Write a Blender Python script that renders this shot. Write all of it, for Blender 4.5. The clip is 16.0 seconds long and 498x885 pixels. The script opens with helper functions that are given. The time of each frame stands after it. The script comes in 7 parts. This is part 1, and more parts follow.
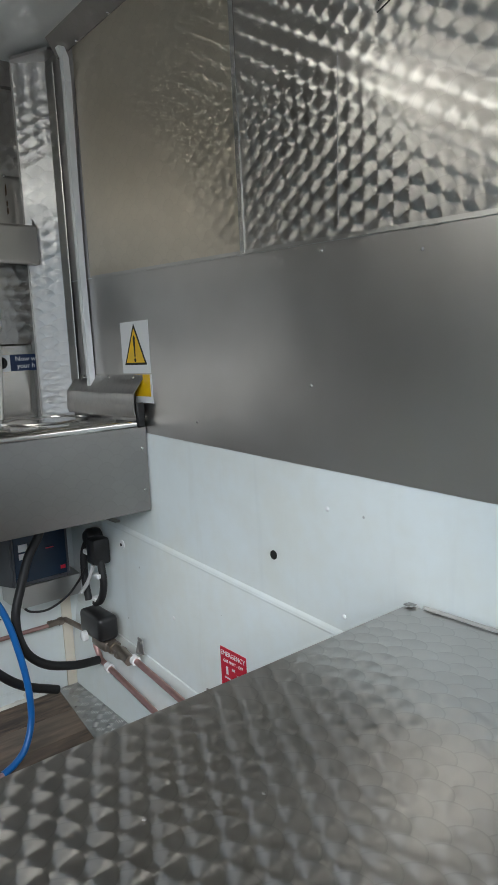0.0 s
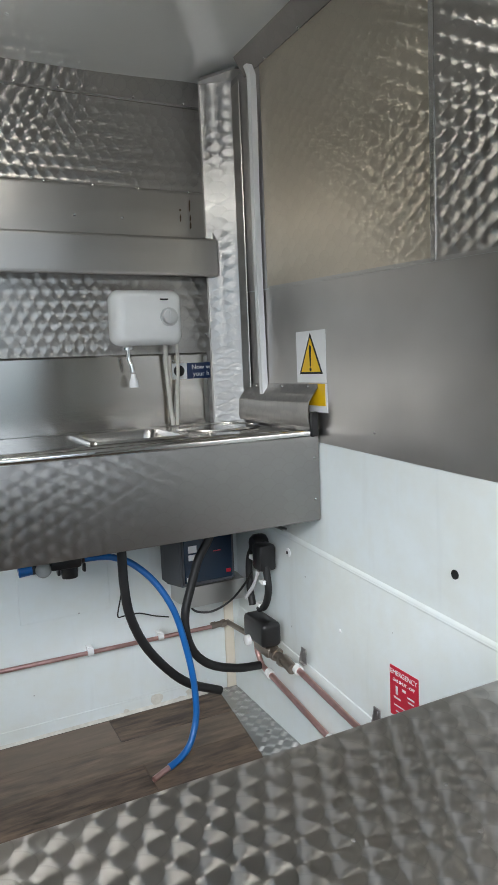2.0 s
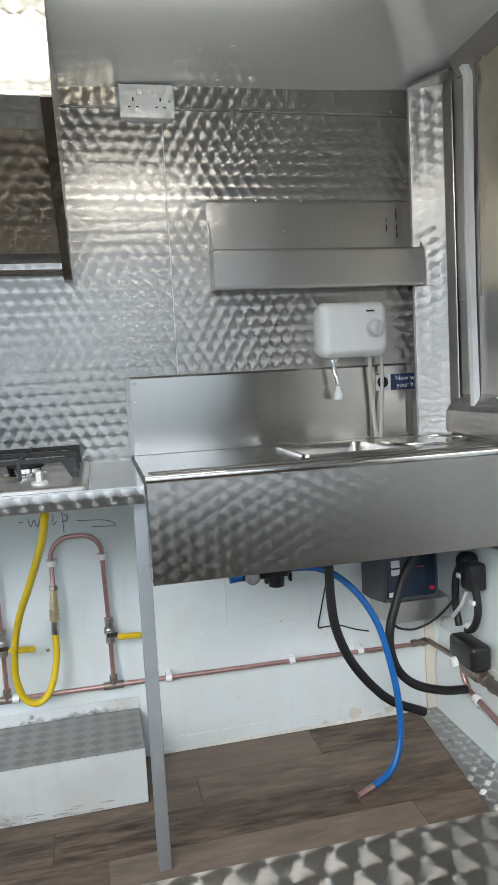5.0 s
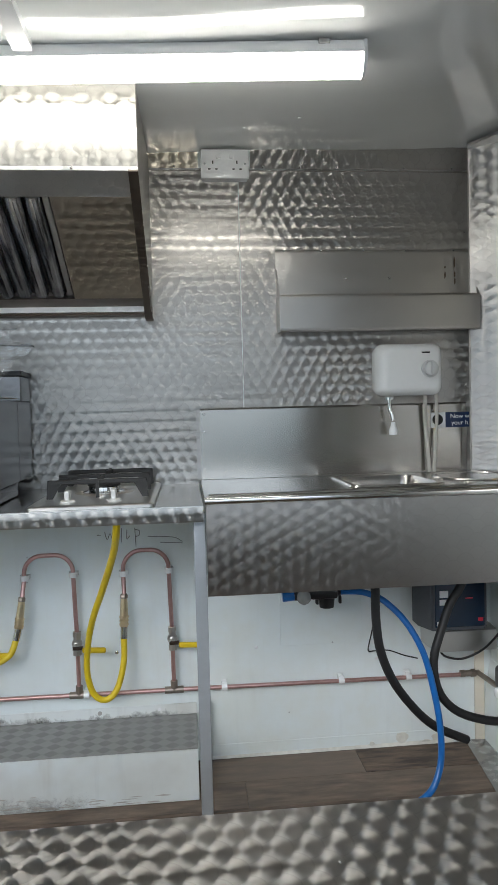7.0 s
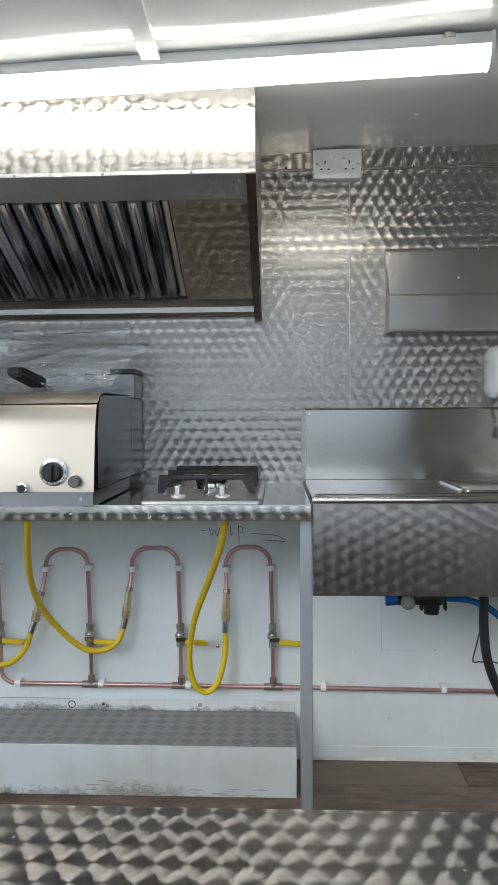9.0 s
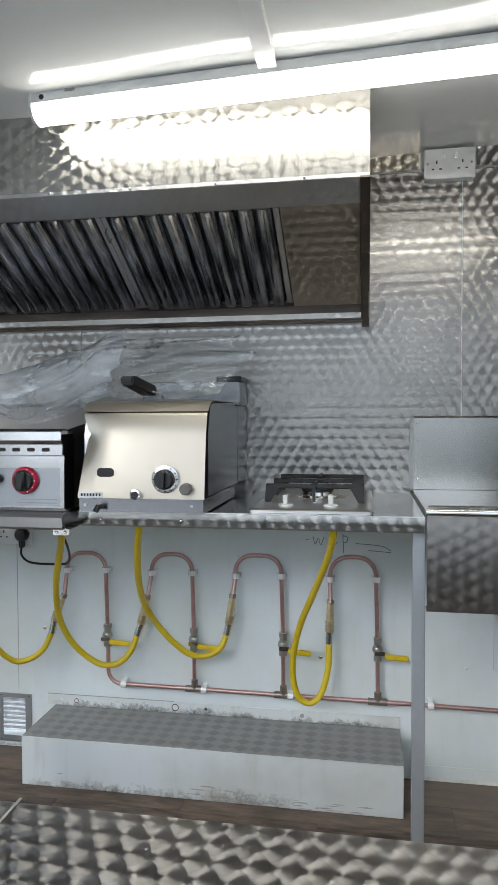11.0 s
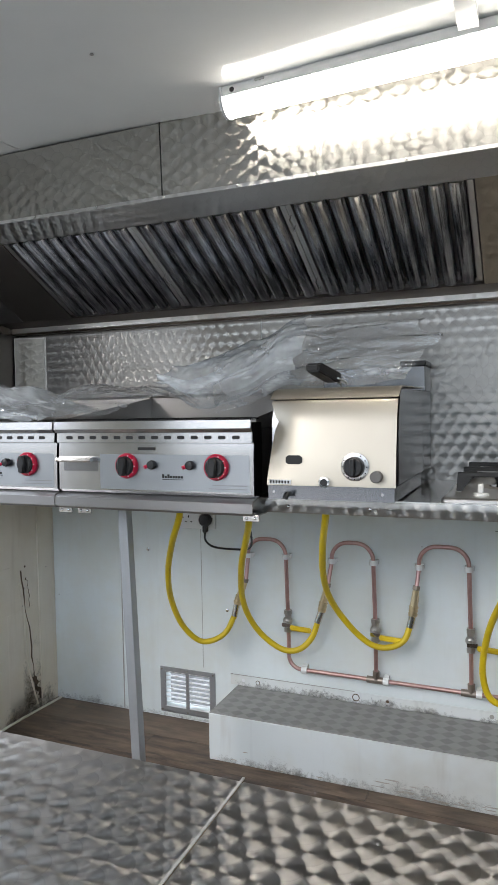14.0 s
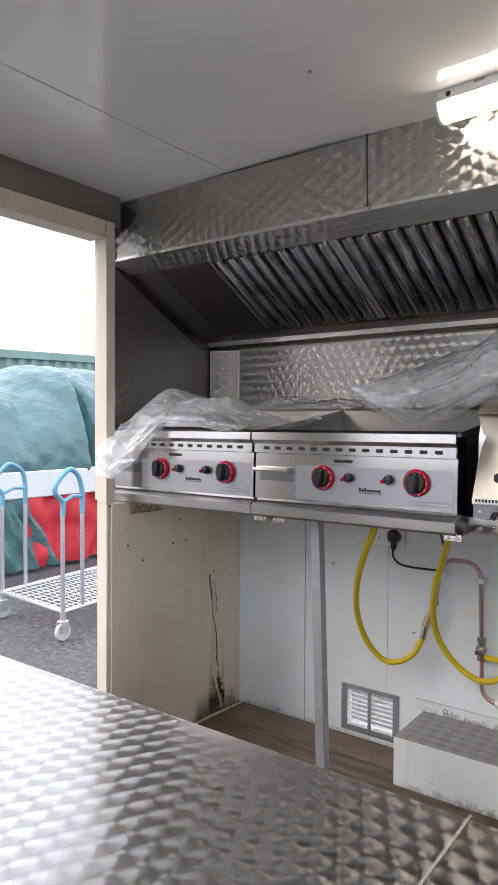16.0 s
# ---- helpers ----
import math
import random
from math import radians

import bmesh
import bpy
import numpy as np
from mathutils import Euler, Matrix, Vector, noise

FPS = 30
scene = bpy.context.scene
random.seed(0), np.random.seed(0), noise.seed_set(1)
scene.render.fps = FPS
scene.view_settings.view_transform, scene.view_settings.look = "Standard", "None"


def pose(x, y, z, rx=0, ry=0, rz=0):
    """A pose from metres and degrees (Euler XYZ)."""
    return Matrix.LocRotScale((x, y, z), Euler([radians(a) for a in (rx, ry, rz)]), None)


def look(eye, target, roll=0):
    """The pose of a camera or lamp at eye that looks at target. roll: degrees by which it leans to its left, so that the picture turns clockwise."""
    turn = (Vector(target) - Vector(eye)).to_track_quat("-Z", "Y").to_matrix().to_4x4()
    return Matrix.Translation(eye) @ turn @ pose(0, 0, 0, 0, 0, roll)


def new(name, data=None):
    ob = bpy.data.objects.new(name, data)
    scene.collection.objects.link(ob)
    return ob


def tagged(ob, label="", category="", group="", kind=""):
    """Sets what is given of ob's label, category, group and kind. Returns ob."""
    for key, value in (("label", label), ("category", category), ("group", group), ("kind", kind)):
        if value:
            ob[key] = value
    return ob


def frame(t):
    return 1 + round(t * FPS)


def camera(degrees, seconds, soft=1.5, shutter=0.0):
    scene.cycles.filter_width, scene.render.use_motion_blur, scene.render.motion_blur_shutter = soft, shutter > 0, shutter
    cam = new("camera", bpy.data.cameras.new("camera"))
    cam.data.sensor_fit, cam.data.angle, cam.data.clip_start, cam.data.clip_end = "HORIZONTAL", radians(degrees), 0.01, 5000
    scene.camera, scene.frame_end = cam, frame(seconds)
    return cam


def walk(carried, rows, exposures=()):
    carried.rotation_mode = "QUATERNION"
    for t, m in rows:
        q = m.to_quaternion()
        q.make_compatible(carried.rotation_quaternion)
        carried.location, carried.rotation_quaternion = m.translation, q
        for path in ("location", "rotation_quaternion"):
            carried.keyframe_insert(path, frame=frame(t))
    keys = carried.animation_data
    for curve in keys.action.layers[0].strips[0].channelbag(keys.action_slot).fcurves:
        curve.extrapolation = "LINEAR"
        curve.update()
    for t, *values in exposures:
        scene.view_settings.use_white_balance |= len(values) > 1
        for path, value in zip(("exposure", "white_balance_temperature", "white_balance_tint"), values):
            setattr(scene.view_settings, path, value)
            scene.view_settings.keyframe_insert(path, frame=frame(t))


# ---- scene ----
cam = camera(40.1, 16.0)
PATH = [
    (0, (-0.901, -2.107, 1.097), (0.329, -0.554, 0.822), -2.9),
    (0.5, (-0.911, -2.098, 1.096), (0.212, -0.462, 0.848), -3.1),
    (1, (-0.925, -2.083, 1.094), (0.091, -0.376, 0.857), -3.1),
    (1.5, (-0.941, -2.065, 1.095), (0.01, -0.321, 0.861), -2.6),
    (2, (-0.957, -2.055, 1.099), (-0.076, -0.274, 0.872), -2.4),
    (2.5, (-0.97, -2.047, 1.101), (-0.162, -0.231, 0.88), -2.5),
    (3, (-0.995, -2.034, 1.105), (-0.277, -0.18, 0.89), -2.7),
    (3.5, (-1.016, -2.027, 1.109), (-0.371, -0.147, 0.881), -3.0),
    (4, (-1.027, -2.017, 1.106), (-0.487, -0.102, 0.903), -3.1),
    (4.5, (-1.047, -2.019, 1.108), (-0.57, -0.086, 0.917), -3.1),
    (4.7, (-1.06, -2.003, 1.113), (-0.603, -0.065, 0.925), -3.2),
    (6.8, (-0.998, -2.183, 1.129), (-0.793, -0.196, 1.024), -1.4),
    (7, (-1.009, -2.19, 1.129), (-0.825, -0.2, 1.04), -1.5),
    (7.5, (-1.018, -2.193, 1.126), (-0.897, -0.199, 1.037), -1.2),
    (8, (-1.024, -2.196, 1.126), (-0.97, -0.199, 1.046), -1.2),
    (8.2, (-1.026, -2.197, 1.125), (-1.009, -0.198, 1.05), -1.1),
    (10.3, (-1.091, -2.186, 1.122), (-1.332, -0.202, 1.034), -0.2),
    (10.5, (-1.089, -2.183, 1.123), (-1.37, -0.205, 1.043), -0.4),
    (11, (-1.107, -2.181, 1.133), (-1.446, -0.211, 1.068), -0.2),
    (11.5, (-1.119, -2.194, 1.137), (-1.533, -0.239, 1.05), 0.3),
    (12, (-1.135, -2.186, 1.13), (-1.621, -0.248, 1.04), -0.1),
    (12.5, (-1.15, -2.188, 1.131), (-1.69, -0.265, 1.035), -0.5),
    (13, (-1.161, -2.187, 1.131), (-1.765, -0.283, 1.031), -1.1),
    (13.5, (-1.177, -2.182, 1.129), (-1.874, -0.309, 1.044), -1.3),
    (14, (-1.193, -2.182, 1.129), (-1.963, -0.339, 1.036), -1.0),
    (14.5, (-1.208, -2.183, 1.131), (-2.062, -0.376, 1.04), -0.9),
    (15, (-1.228, -2.187, 1.13), (-2.189, -0.435, 1.059), -0.5),
    (15.5, (-1.249, -2.197, 1.129), (-2.329, -0.515, 1.071), -0.0),
    (16, (-1.27, -2.209, 1.126), (-2.462, -0.605, 1.076), 0.3),
]
walk(cam, [(t, look(eye, target, roll)) for t, eye, target, roll in PATH],
     exposures=[(0, 0.42, 6350, 9), (0.6, 0.33, 6300, 9), (1.0, 0.52, 6400, 10), (1.5, 0.75, 6500, 11), (2.5, 0.97, 6500, 10), (3.5, 1.11, 6500, 10), (4.7, 1.07, 6500, 10),
                (7, 0.62, 6500, 10), (10.5, 0.55, 6500, 11), (12.5, 0.58, 6550, 11), (14, 0.70, 6750, 13), (15, 0.64, 6950, 17), (16, 0.54, 7200, 21)])

# ---- sky, sun, exposure ----
world = bpy.data.worlds.new("sky")
scene.world = world
world.use_nodes = True
wn = world.node_tree.nodes
wl = world.node_tree.links
sky = wn.new("ShaderNodeTexSky")
sky.sky_type, sky.sun_disc = "NISHITA", False
sky.sun_elevation, sky.sun_rotation = radians(39), radians(204)
cloud = wn.new("ShaderNodeMix")
cloud.data_type = "RGBA"
cloud.inputs[0].default_value = 0.85
wl.new(sky.outputs[0], cloud.inputs[6])
# overcast: brighter overhead than at the horizon
wc = wn.new("ShaderNodeTexCoord")
ws = wn.new("ShaderNodeSeparateXYZ")
wm = wn.new("ShaderNodeMapRange")
wm.inputs[2].default_value, wm.inputs[3].default_value, wm.inputs[4].default_value = 0.45, 0.40, 1.45
wt = wn.new("ShaderNodeVectorMath")
wt.operation = "SCALE"
wt.inputs[0].default_value = (8.5, 9.9, 11.5)
wl.new(wc.outputs["Generated"], ws.inputs[0])
wl.new(ws.outputs[2], wm.inputs[0])
wl.new(wm.outputs[0], wt.inputs["Scale"])
wl.new(wt.outputs[0], cloud.inputs[7])
wl.new(cloud.outputs[2], wn["Background"].inputs[0])
wn["Background"].inputs[1].default_value = 0.15
sun_lamp = bpy.data.lights.new("sun", "SUN")
sun_lamp.energy, sun_lamp.angle, sun_lamp.color = 1.5, radians(38), (1, 0.97, 0.92)
sun = new("sun", sun_lamp)
sun.matrix_world = look((-7.0, -9, 7.2), (-1.0, -0.5, 0.5))

# ---- building tools ----


def bm_new():
    return bmesh.new()


def box(bm, x0, x1, y0, y1, z0, z1, bevel=0.0, seg=1):
    ret = bmesh.ops.create_cube(bm, size=1)
    vs = ret["verts"]
    for v in vs:
        v.co = Vector(((x0 + x1) / 2 + v.co.x * (x1 - x0), (y0 + y1) / 2 + v.co.y * (y1 - y0), (z0 + z1) / 2 + v.co.z * (z1 - z0)))
    if bevel:
        es = list({e for v in vs for e in v.link_edges})
        bmesh.ops.bevel(bm, geom=es, offset=bevel, segments=seg, affect="EDGES", profile=0.5)
    return bm


def rod(bm, a, b, r, r2=None, seg=16, cap=True):
    a, b = Vector(a), Vector(b)
    d = b - a
    m = Matrix.Translation((a + b) / 2) @ d.to_track_quat("Z", "Y").to_matrix().to_4x4()
    bmesh.ops.create_cone(bm, cap_ends=cap, segments=seg, radius1=r, radius2=r if r2 is None else r2, depth=d.length, matrix=m)
    return bm


def ball(bm, c, r, sx=1, sy=1, sz=1, u=14, v=9):
    bmesh.ops.create_uvsphere(bm, u_segments=u, v_segments=v, radius=r, matrix=Matrix.Translation(c) @ Matrix.Diagonal((sx, sy, sz, 1)))
    return bm


def spline(pts, steps=8):
    """Points of a smooth curve through pts."""
    ps = [Vector(p) for p in pts]
    ps = [2 * ps[0] - ps[1]] + ps + [2 * ps[-1] - ps[-2]]
    out = []
    for i in range(1, len(ps) - 2):
        a, b, c, d = ps[i - 1:i + 3]
        for k in range(steps):
            t = k / steps
            out.append(0.5 * ((2 * b) + (c - a) * t + (2 * a - 5 * b + 4 * c - d) * t * t + (3 * b - a - 3 * c + d) * t ** 3))
    out.append(ps[-2])
    return out


def pipe(bm, pts, r, seg=10, cap=True):
    """A round tube along a line of points."""
    pts = [Vector(p) for p in pts]
    n = len(pts)
    rings = []
    ref = None
    for i, p in enumerate(pts):
        d = (pts[min(i + 1, n - 1)] - pts[max(i - 1, 0)]).normalized()
        if ref is None:
            ref = d.orthogonal().normalized()
        ref = (ref - d * ref.dot(d)).normalized()
        side = d.cross(ref)
        rings.append([bm.verts.new(p + r * (math.cos(6.28318 * k / seg) * ref + math.sin(6.28318 * k / seg) * side)) for k in range(seg)])
    for a, b in zip(rings, rings[1:]):
        for k in range(seg):
            bm.faces.new((a[k], a[(k + 1) % seg], b[(k + 1) % seg], b[k]))
    if cap:
        bm.faces.new(rings[0][::-1])
        bm.faces.new(rings[-1])
    return bm


def bend(a, corner, b, r, steps=7):
    """Points round a corner of radius r, between a and b."""
    a, c, b = Vector(a), Vector(corner), Vector(b)
    u, v = (a - c).normalized(), (b - c).normalized()
    ang = math.acos(max(-1, min(1, u.dot(v))))
    t = r / math.tan(ang / 2)
    p0, p1 = c + u * t, c + v * t
    mid = c + (u + v).normalized() * (r / math.sin(ang / 2))
    out = []
    for k in range(steps + 1):
        w = (p0 - mid).normalized().slerp((p1 - mid).normalized(), k / steps)
        out.append(mid + w.normalized() * r)
    return out


def prism(bm, profile, lo, hi, axis="x"):
    """A closed profile pulled along an axis. For x the profile is (y, z), for y it is (x, z), for z it is (x, y)."""
    def at(p, w):
        return {"x": (w, p[0], p[1]), "y": (p[0], w, p[1]), "z": (p[0], p[1], w)}[axis]
    a = [bm.verts.new(at(p, lo)) for p in profile]
    b = [bm.verts.new(at(p, hi)) for p in profile]
    n = len(profile)
    for k in range(n):
        bm.faces.new((a[k], a[(k + 1) % n], b[(k + 1) % n], b[k]))
    bm.faces.new(a[::-1])
    bm.faces.new(b)
    bmesh.ops.recalc_face_normals(bm, faces=bm.faces[:])
    return bm


def sheet(bm, line, lo, hi, thick, axis="x"):
    """A folded sheet: an open profile given thickness, pulled along an axis."""
    n = len(line)
    off = []
    for i, p in enumerate(line):
        a, b = Vector(line[max(i - 1, 0)]), Vector(line[min(i + 1, n - 1)])
        d = (b - a).normalized()
        off.append((p[0] - d.y * thick, p[1] + d.x * thick))
    return prism(bm, list(line) + off[::-1], lo, hi, axis)


def lathe(bm, prof, centre, axis="z", seg=20, cap=True):
    """A turned shape: prof rows of (radius, height along the axis)."""
    c = Vector(centre)
    ax = {"x": (Vector((0, 1, 0)), Vector((0, 0, 1)), Vector((1, 0, 0))), "y": (Vector((1, 0, 0)), Vector((0, 0, 1)), Vector((0, -1, 0))),
          "z": (Vector((1, 0, 0)), Vector((0, 1, 0)), Vector((0, 0, 1)))}[axis] if isinstance(axis, str) else axis
    rings = [[bm.verts.new(c + ax[2] * h + r * (math.cos(6.28318 * k / seg) * ax[0] + math.sin(6.28318 * k / seg) * ax[1])) for k in range(seg)] for r, h in prof]
    for a, b in zip(rings, rings[1:]):
        for k in range(seg):
            bm.faces.new((a[k], a[(k + 1) % seg], b[(k + 1) % seg], b[k]))
    if cap:
        bm.faces.new(rings[0][::-1])
        bm.faces.new(rings[-1])
    bmesh.ops.recalc_face_normals(bm, faces=bm.faces[:])
    return bm


def lay_uv(bm):
    """Flat mapping in metres, by the way each face looks."""
    uv = bm.loops.layers.uv.verify()
    for f in bm.faces:
        n = f.normal
        k = max(range(3), key=lambda i: abs(n[i]))
        a, b = ((1, 2), (0, 2), (0, 1))[k]
        side = (1 if n[k] > 0 else -1) * (1, -1, 1)[k]
        for lp in f.loops:
            lp[uv].uv = (lp.vert.co[a] * side, lp.vert.co[b])


def base_of(ob):
    while ob.parent:
        ob = ob.parent
    return ob.location.copy()


def part(name, bm, material, parent=None, label="", smooth=40):
    """Links a bmesh, in world places, as one mesh under a thing or a part."""
    bm.normal_update()
    lay_uv(bm)
    if parent is not None:
        bmesh.ops.translate(bm, verts=bm.verts[:], vec=-base_of(parent))
    me = bpy.data.meshes.new(name)
    bm.to_mesh(me)
    bm.free()
    me.materials.append(material)
    if smooth:
        me.polygons.foreach_set("use_smooth", [True] * len(me.polygons))
        me.set_sharp_from_angle(angle=radians(smooth))
    ob = new(name, me)
    if parent is not None:
        ob.parent = parent
    if label:
        ob["label"] = label
    return ob


def thing(name, at, label, category, group="", kind=""):
    ob = new(name)
    ob.empty_display_size = 0.05
    ob.location = at
    return tagged(ob, label, category, group, kind)


def solid(name, bm, material, label, category="", kind="", smooth=40, at=None):
    """A thing that is one mesh, its origin at its base."""
    bm.normal_update()
    lay_uv(bm)
    cs = [v.co for v in bm.verts]
    base = Vector(at) if at else Vector((sum(c.x for c in cs) / len(cs), sum(c.y for c in cs) / len(cs), min(c.z for c in cs)))
    bmesh.ops.translate(bm, verts=bm.verts[:], vec=-base)
    me = bpy.data.meshes.new(name)
    bm.to_mesh(me)
    bm.free()
    me.materials.append(material)
    if smooth:
        me.polygons.foreach_set("use_smooth", [True] * len(me.polygons))
        me.set_sharp_from_angle(angle=radians(smooth))
    ob = new(name, me)
    ob.location = base
    return tagged(ob, label, category, "", kind)


def letters(text, size, m, material, parent, name="lettering", depth=0.0004):
    """Raised letters as a mesh, lying in the xy plane of the pose m, centred."""
    cu = bpy.data.curves.new(name, "FONT")
    cu.body, cu.size, cu.align_x, cu.align_y, cu.extrude = text, size, "CENTER", "CENTER", depth
    tmp = bpy.data.objects.new(name, cu)
    scene.collection.objects.link(tmp)
    me = bpy.data.meshes.new_from_object(tmp.evaluated_get(bpy.context.evaluated_depsgraph_get()))
    bpy.data.objects.remove(tmp)
    me.transform(Matrix.Translation(-base_of(parent)) @ m)
    me.materials.clear()
    me.materials.append(material)
    me.name = name
    ob = new(name, me)
    ob.parent = parent
    return ob


def studs(name, places, material, parent, r=0.004, proud=0.004, way="y", label=""):
    """Small domed fixings, each a mesh of its own; proud along -y, -x or up."""
    ax = {"y": "y", "x": (Vector((0, 1, 0)), Vector((0, 0, 1)), Vector((-1, 0, 0))), "z": "z"}[way]
    for p in places:
        b1 = bm_new()
        lathe(b1, [(r, 0), (r, proud * 0.4), (r * 0.75, proud * 0.8), (r * 0.3, proud)], p, ax, 10)
        part(name, b1, material, parent, label)


FRONT = Matrix(((1, 0, 0, 0), (0, 0, -1, 0), (0, 1, 0, 0), (0, 0, 0, 1)))  # written on a face that looks along -y
WEST = Matrix(((0, 0, -1, 0), (-1, 0, 0, 0), (0, 1, 0, 0), (0, 0, 0, 1)))  # written on a face that looks along -x

# ---- materials ----
def make(name):
    m = bpy.data.materials.new(name)
    m.use_nodes = True
    nt = m.node_tree
    return m, nt, nt.nodes["Principled BSDF"]


def math_node(nt, op, a, b=None, c=None):
    n = nt.nodes.new("ShaderNodeMath")
    n.operation = op
    for i, v in enumerate((a, b, c)):
        if v is None:
            continue
        if isinstance(v, (int, float)):
            n.inputs[i].default_value = v
        else:
            nt.links.new(v, n.inputs[i])
    return n.outputs[0]


def ramp(nt, fac, lo, hi, v0, v1):
    n = nt.nodes.new("ShaderNodeMapRange")
    nt.links.new(fac, n.inputs[0])
    for i, v in enumerate((lo, hi, v0, v1)):
        n.inputs[i + 1].default_value = v
    return n.outputs[0]


def mix(nt, fac, a, b):
    n = nt.nodes.new("ShaderNodeMix")
    n.data_type = "RGBA"
    for i, v in ((0, fac), (6, a), (7, b)):
        if isinstance(v, (int, float)):
            n.inputs[i].default_value = v
        elif isinstance(v, tuple):
            n.inputs[i].default_value = (*v, 1) if len(v) == 3 else v
        else:
            nt.links.new(v, n.inputs[i])
    return n.outputs[2]


def noise_of(nt, co, scale, detail=4, rough=0.6):
    n = nt.nodes.new("ShaderNodeTexNoise")
    n.inputs["Scale"].default_value, n.inputs["Detail"].default_value, n.inputs["Roughness"].default_value = scale, detail, rough
    if co is not None:
        nt.links.new(co, n.inputs["Vector"])
    return n.outputs["Fac"]


def bump_of(nt, height, strength, dist, bsdf):
    n = nt.nodes.new("ShaderNodeBump")
    n.inputs["Strength"].default_value, n.inputs["Distance"].default_value = strength, dist
    nt.links.new(height, n.inputs["Height"])
    nt.links.new(n.outputs[0], bsdf.inputs["Normal"])


def coords(nt):
    return nt.nodes.new("ShaderNodeTexCoord")


def stretched(nt, co, sx, sy, sz):
    n = nt.nodes.new("ShaderNodeMapping")
    n.inputs["Scale"].default_value = (sx, sy, sz)
    nt.links.new(co, n.inputs["Vector"])
    return n.outputs[0]


def plain(name, colour, rough=0.5, metal=0.0, vary=0.12, scale=30, bump=0.0, coat=0.0, spec=0.5):
    m, nt, b = make(name)
    co = coords(nt).outputs["Object"]
    fine = noise_of(nt, co, scale)
    wide = noise_of(nt, co, scale / 9, 2)
    fac = math_node(nt, "ADD", math_node(nt, "MULTIPLY", fine, 0.5), math_node(nt, "MULTIPLY", wide, 0.5))
    dark = tuple(c * (1 - vary) for c in colour)
    light = tuple(min(1, c * (1 + vary * 0.6)) for c in colour)
    nt.links.new(mix(nt, ramp(nt, fac, 0.3, 0.7, 0, 1), dark, light), b.inputs["Base Color"])
    nt.links.new(ramp(nt, fac, 0.3, 0.7, rough * 0.82, min(1, rough * 1.15)), b.inputs["Roughness"])
    b.inputs["Metallic"].default_value = metal
    b.inputs["Coat Weight"].default_value = coat
    b.inputs["Specular IOR Level"].default_value = spec
    if bump:
        bump_of(nt, fine, bump, 0.002, b)
    return m


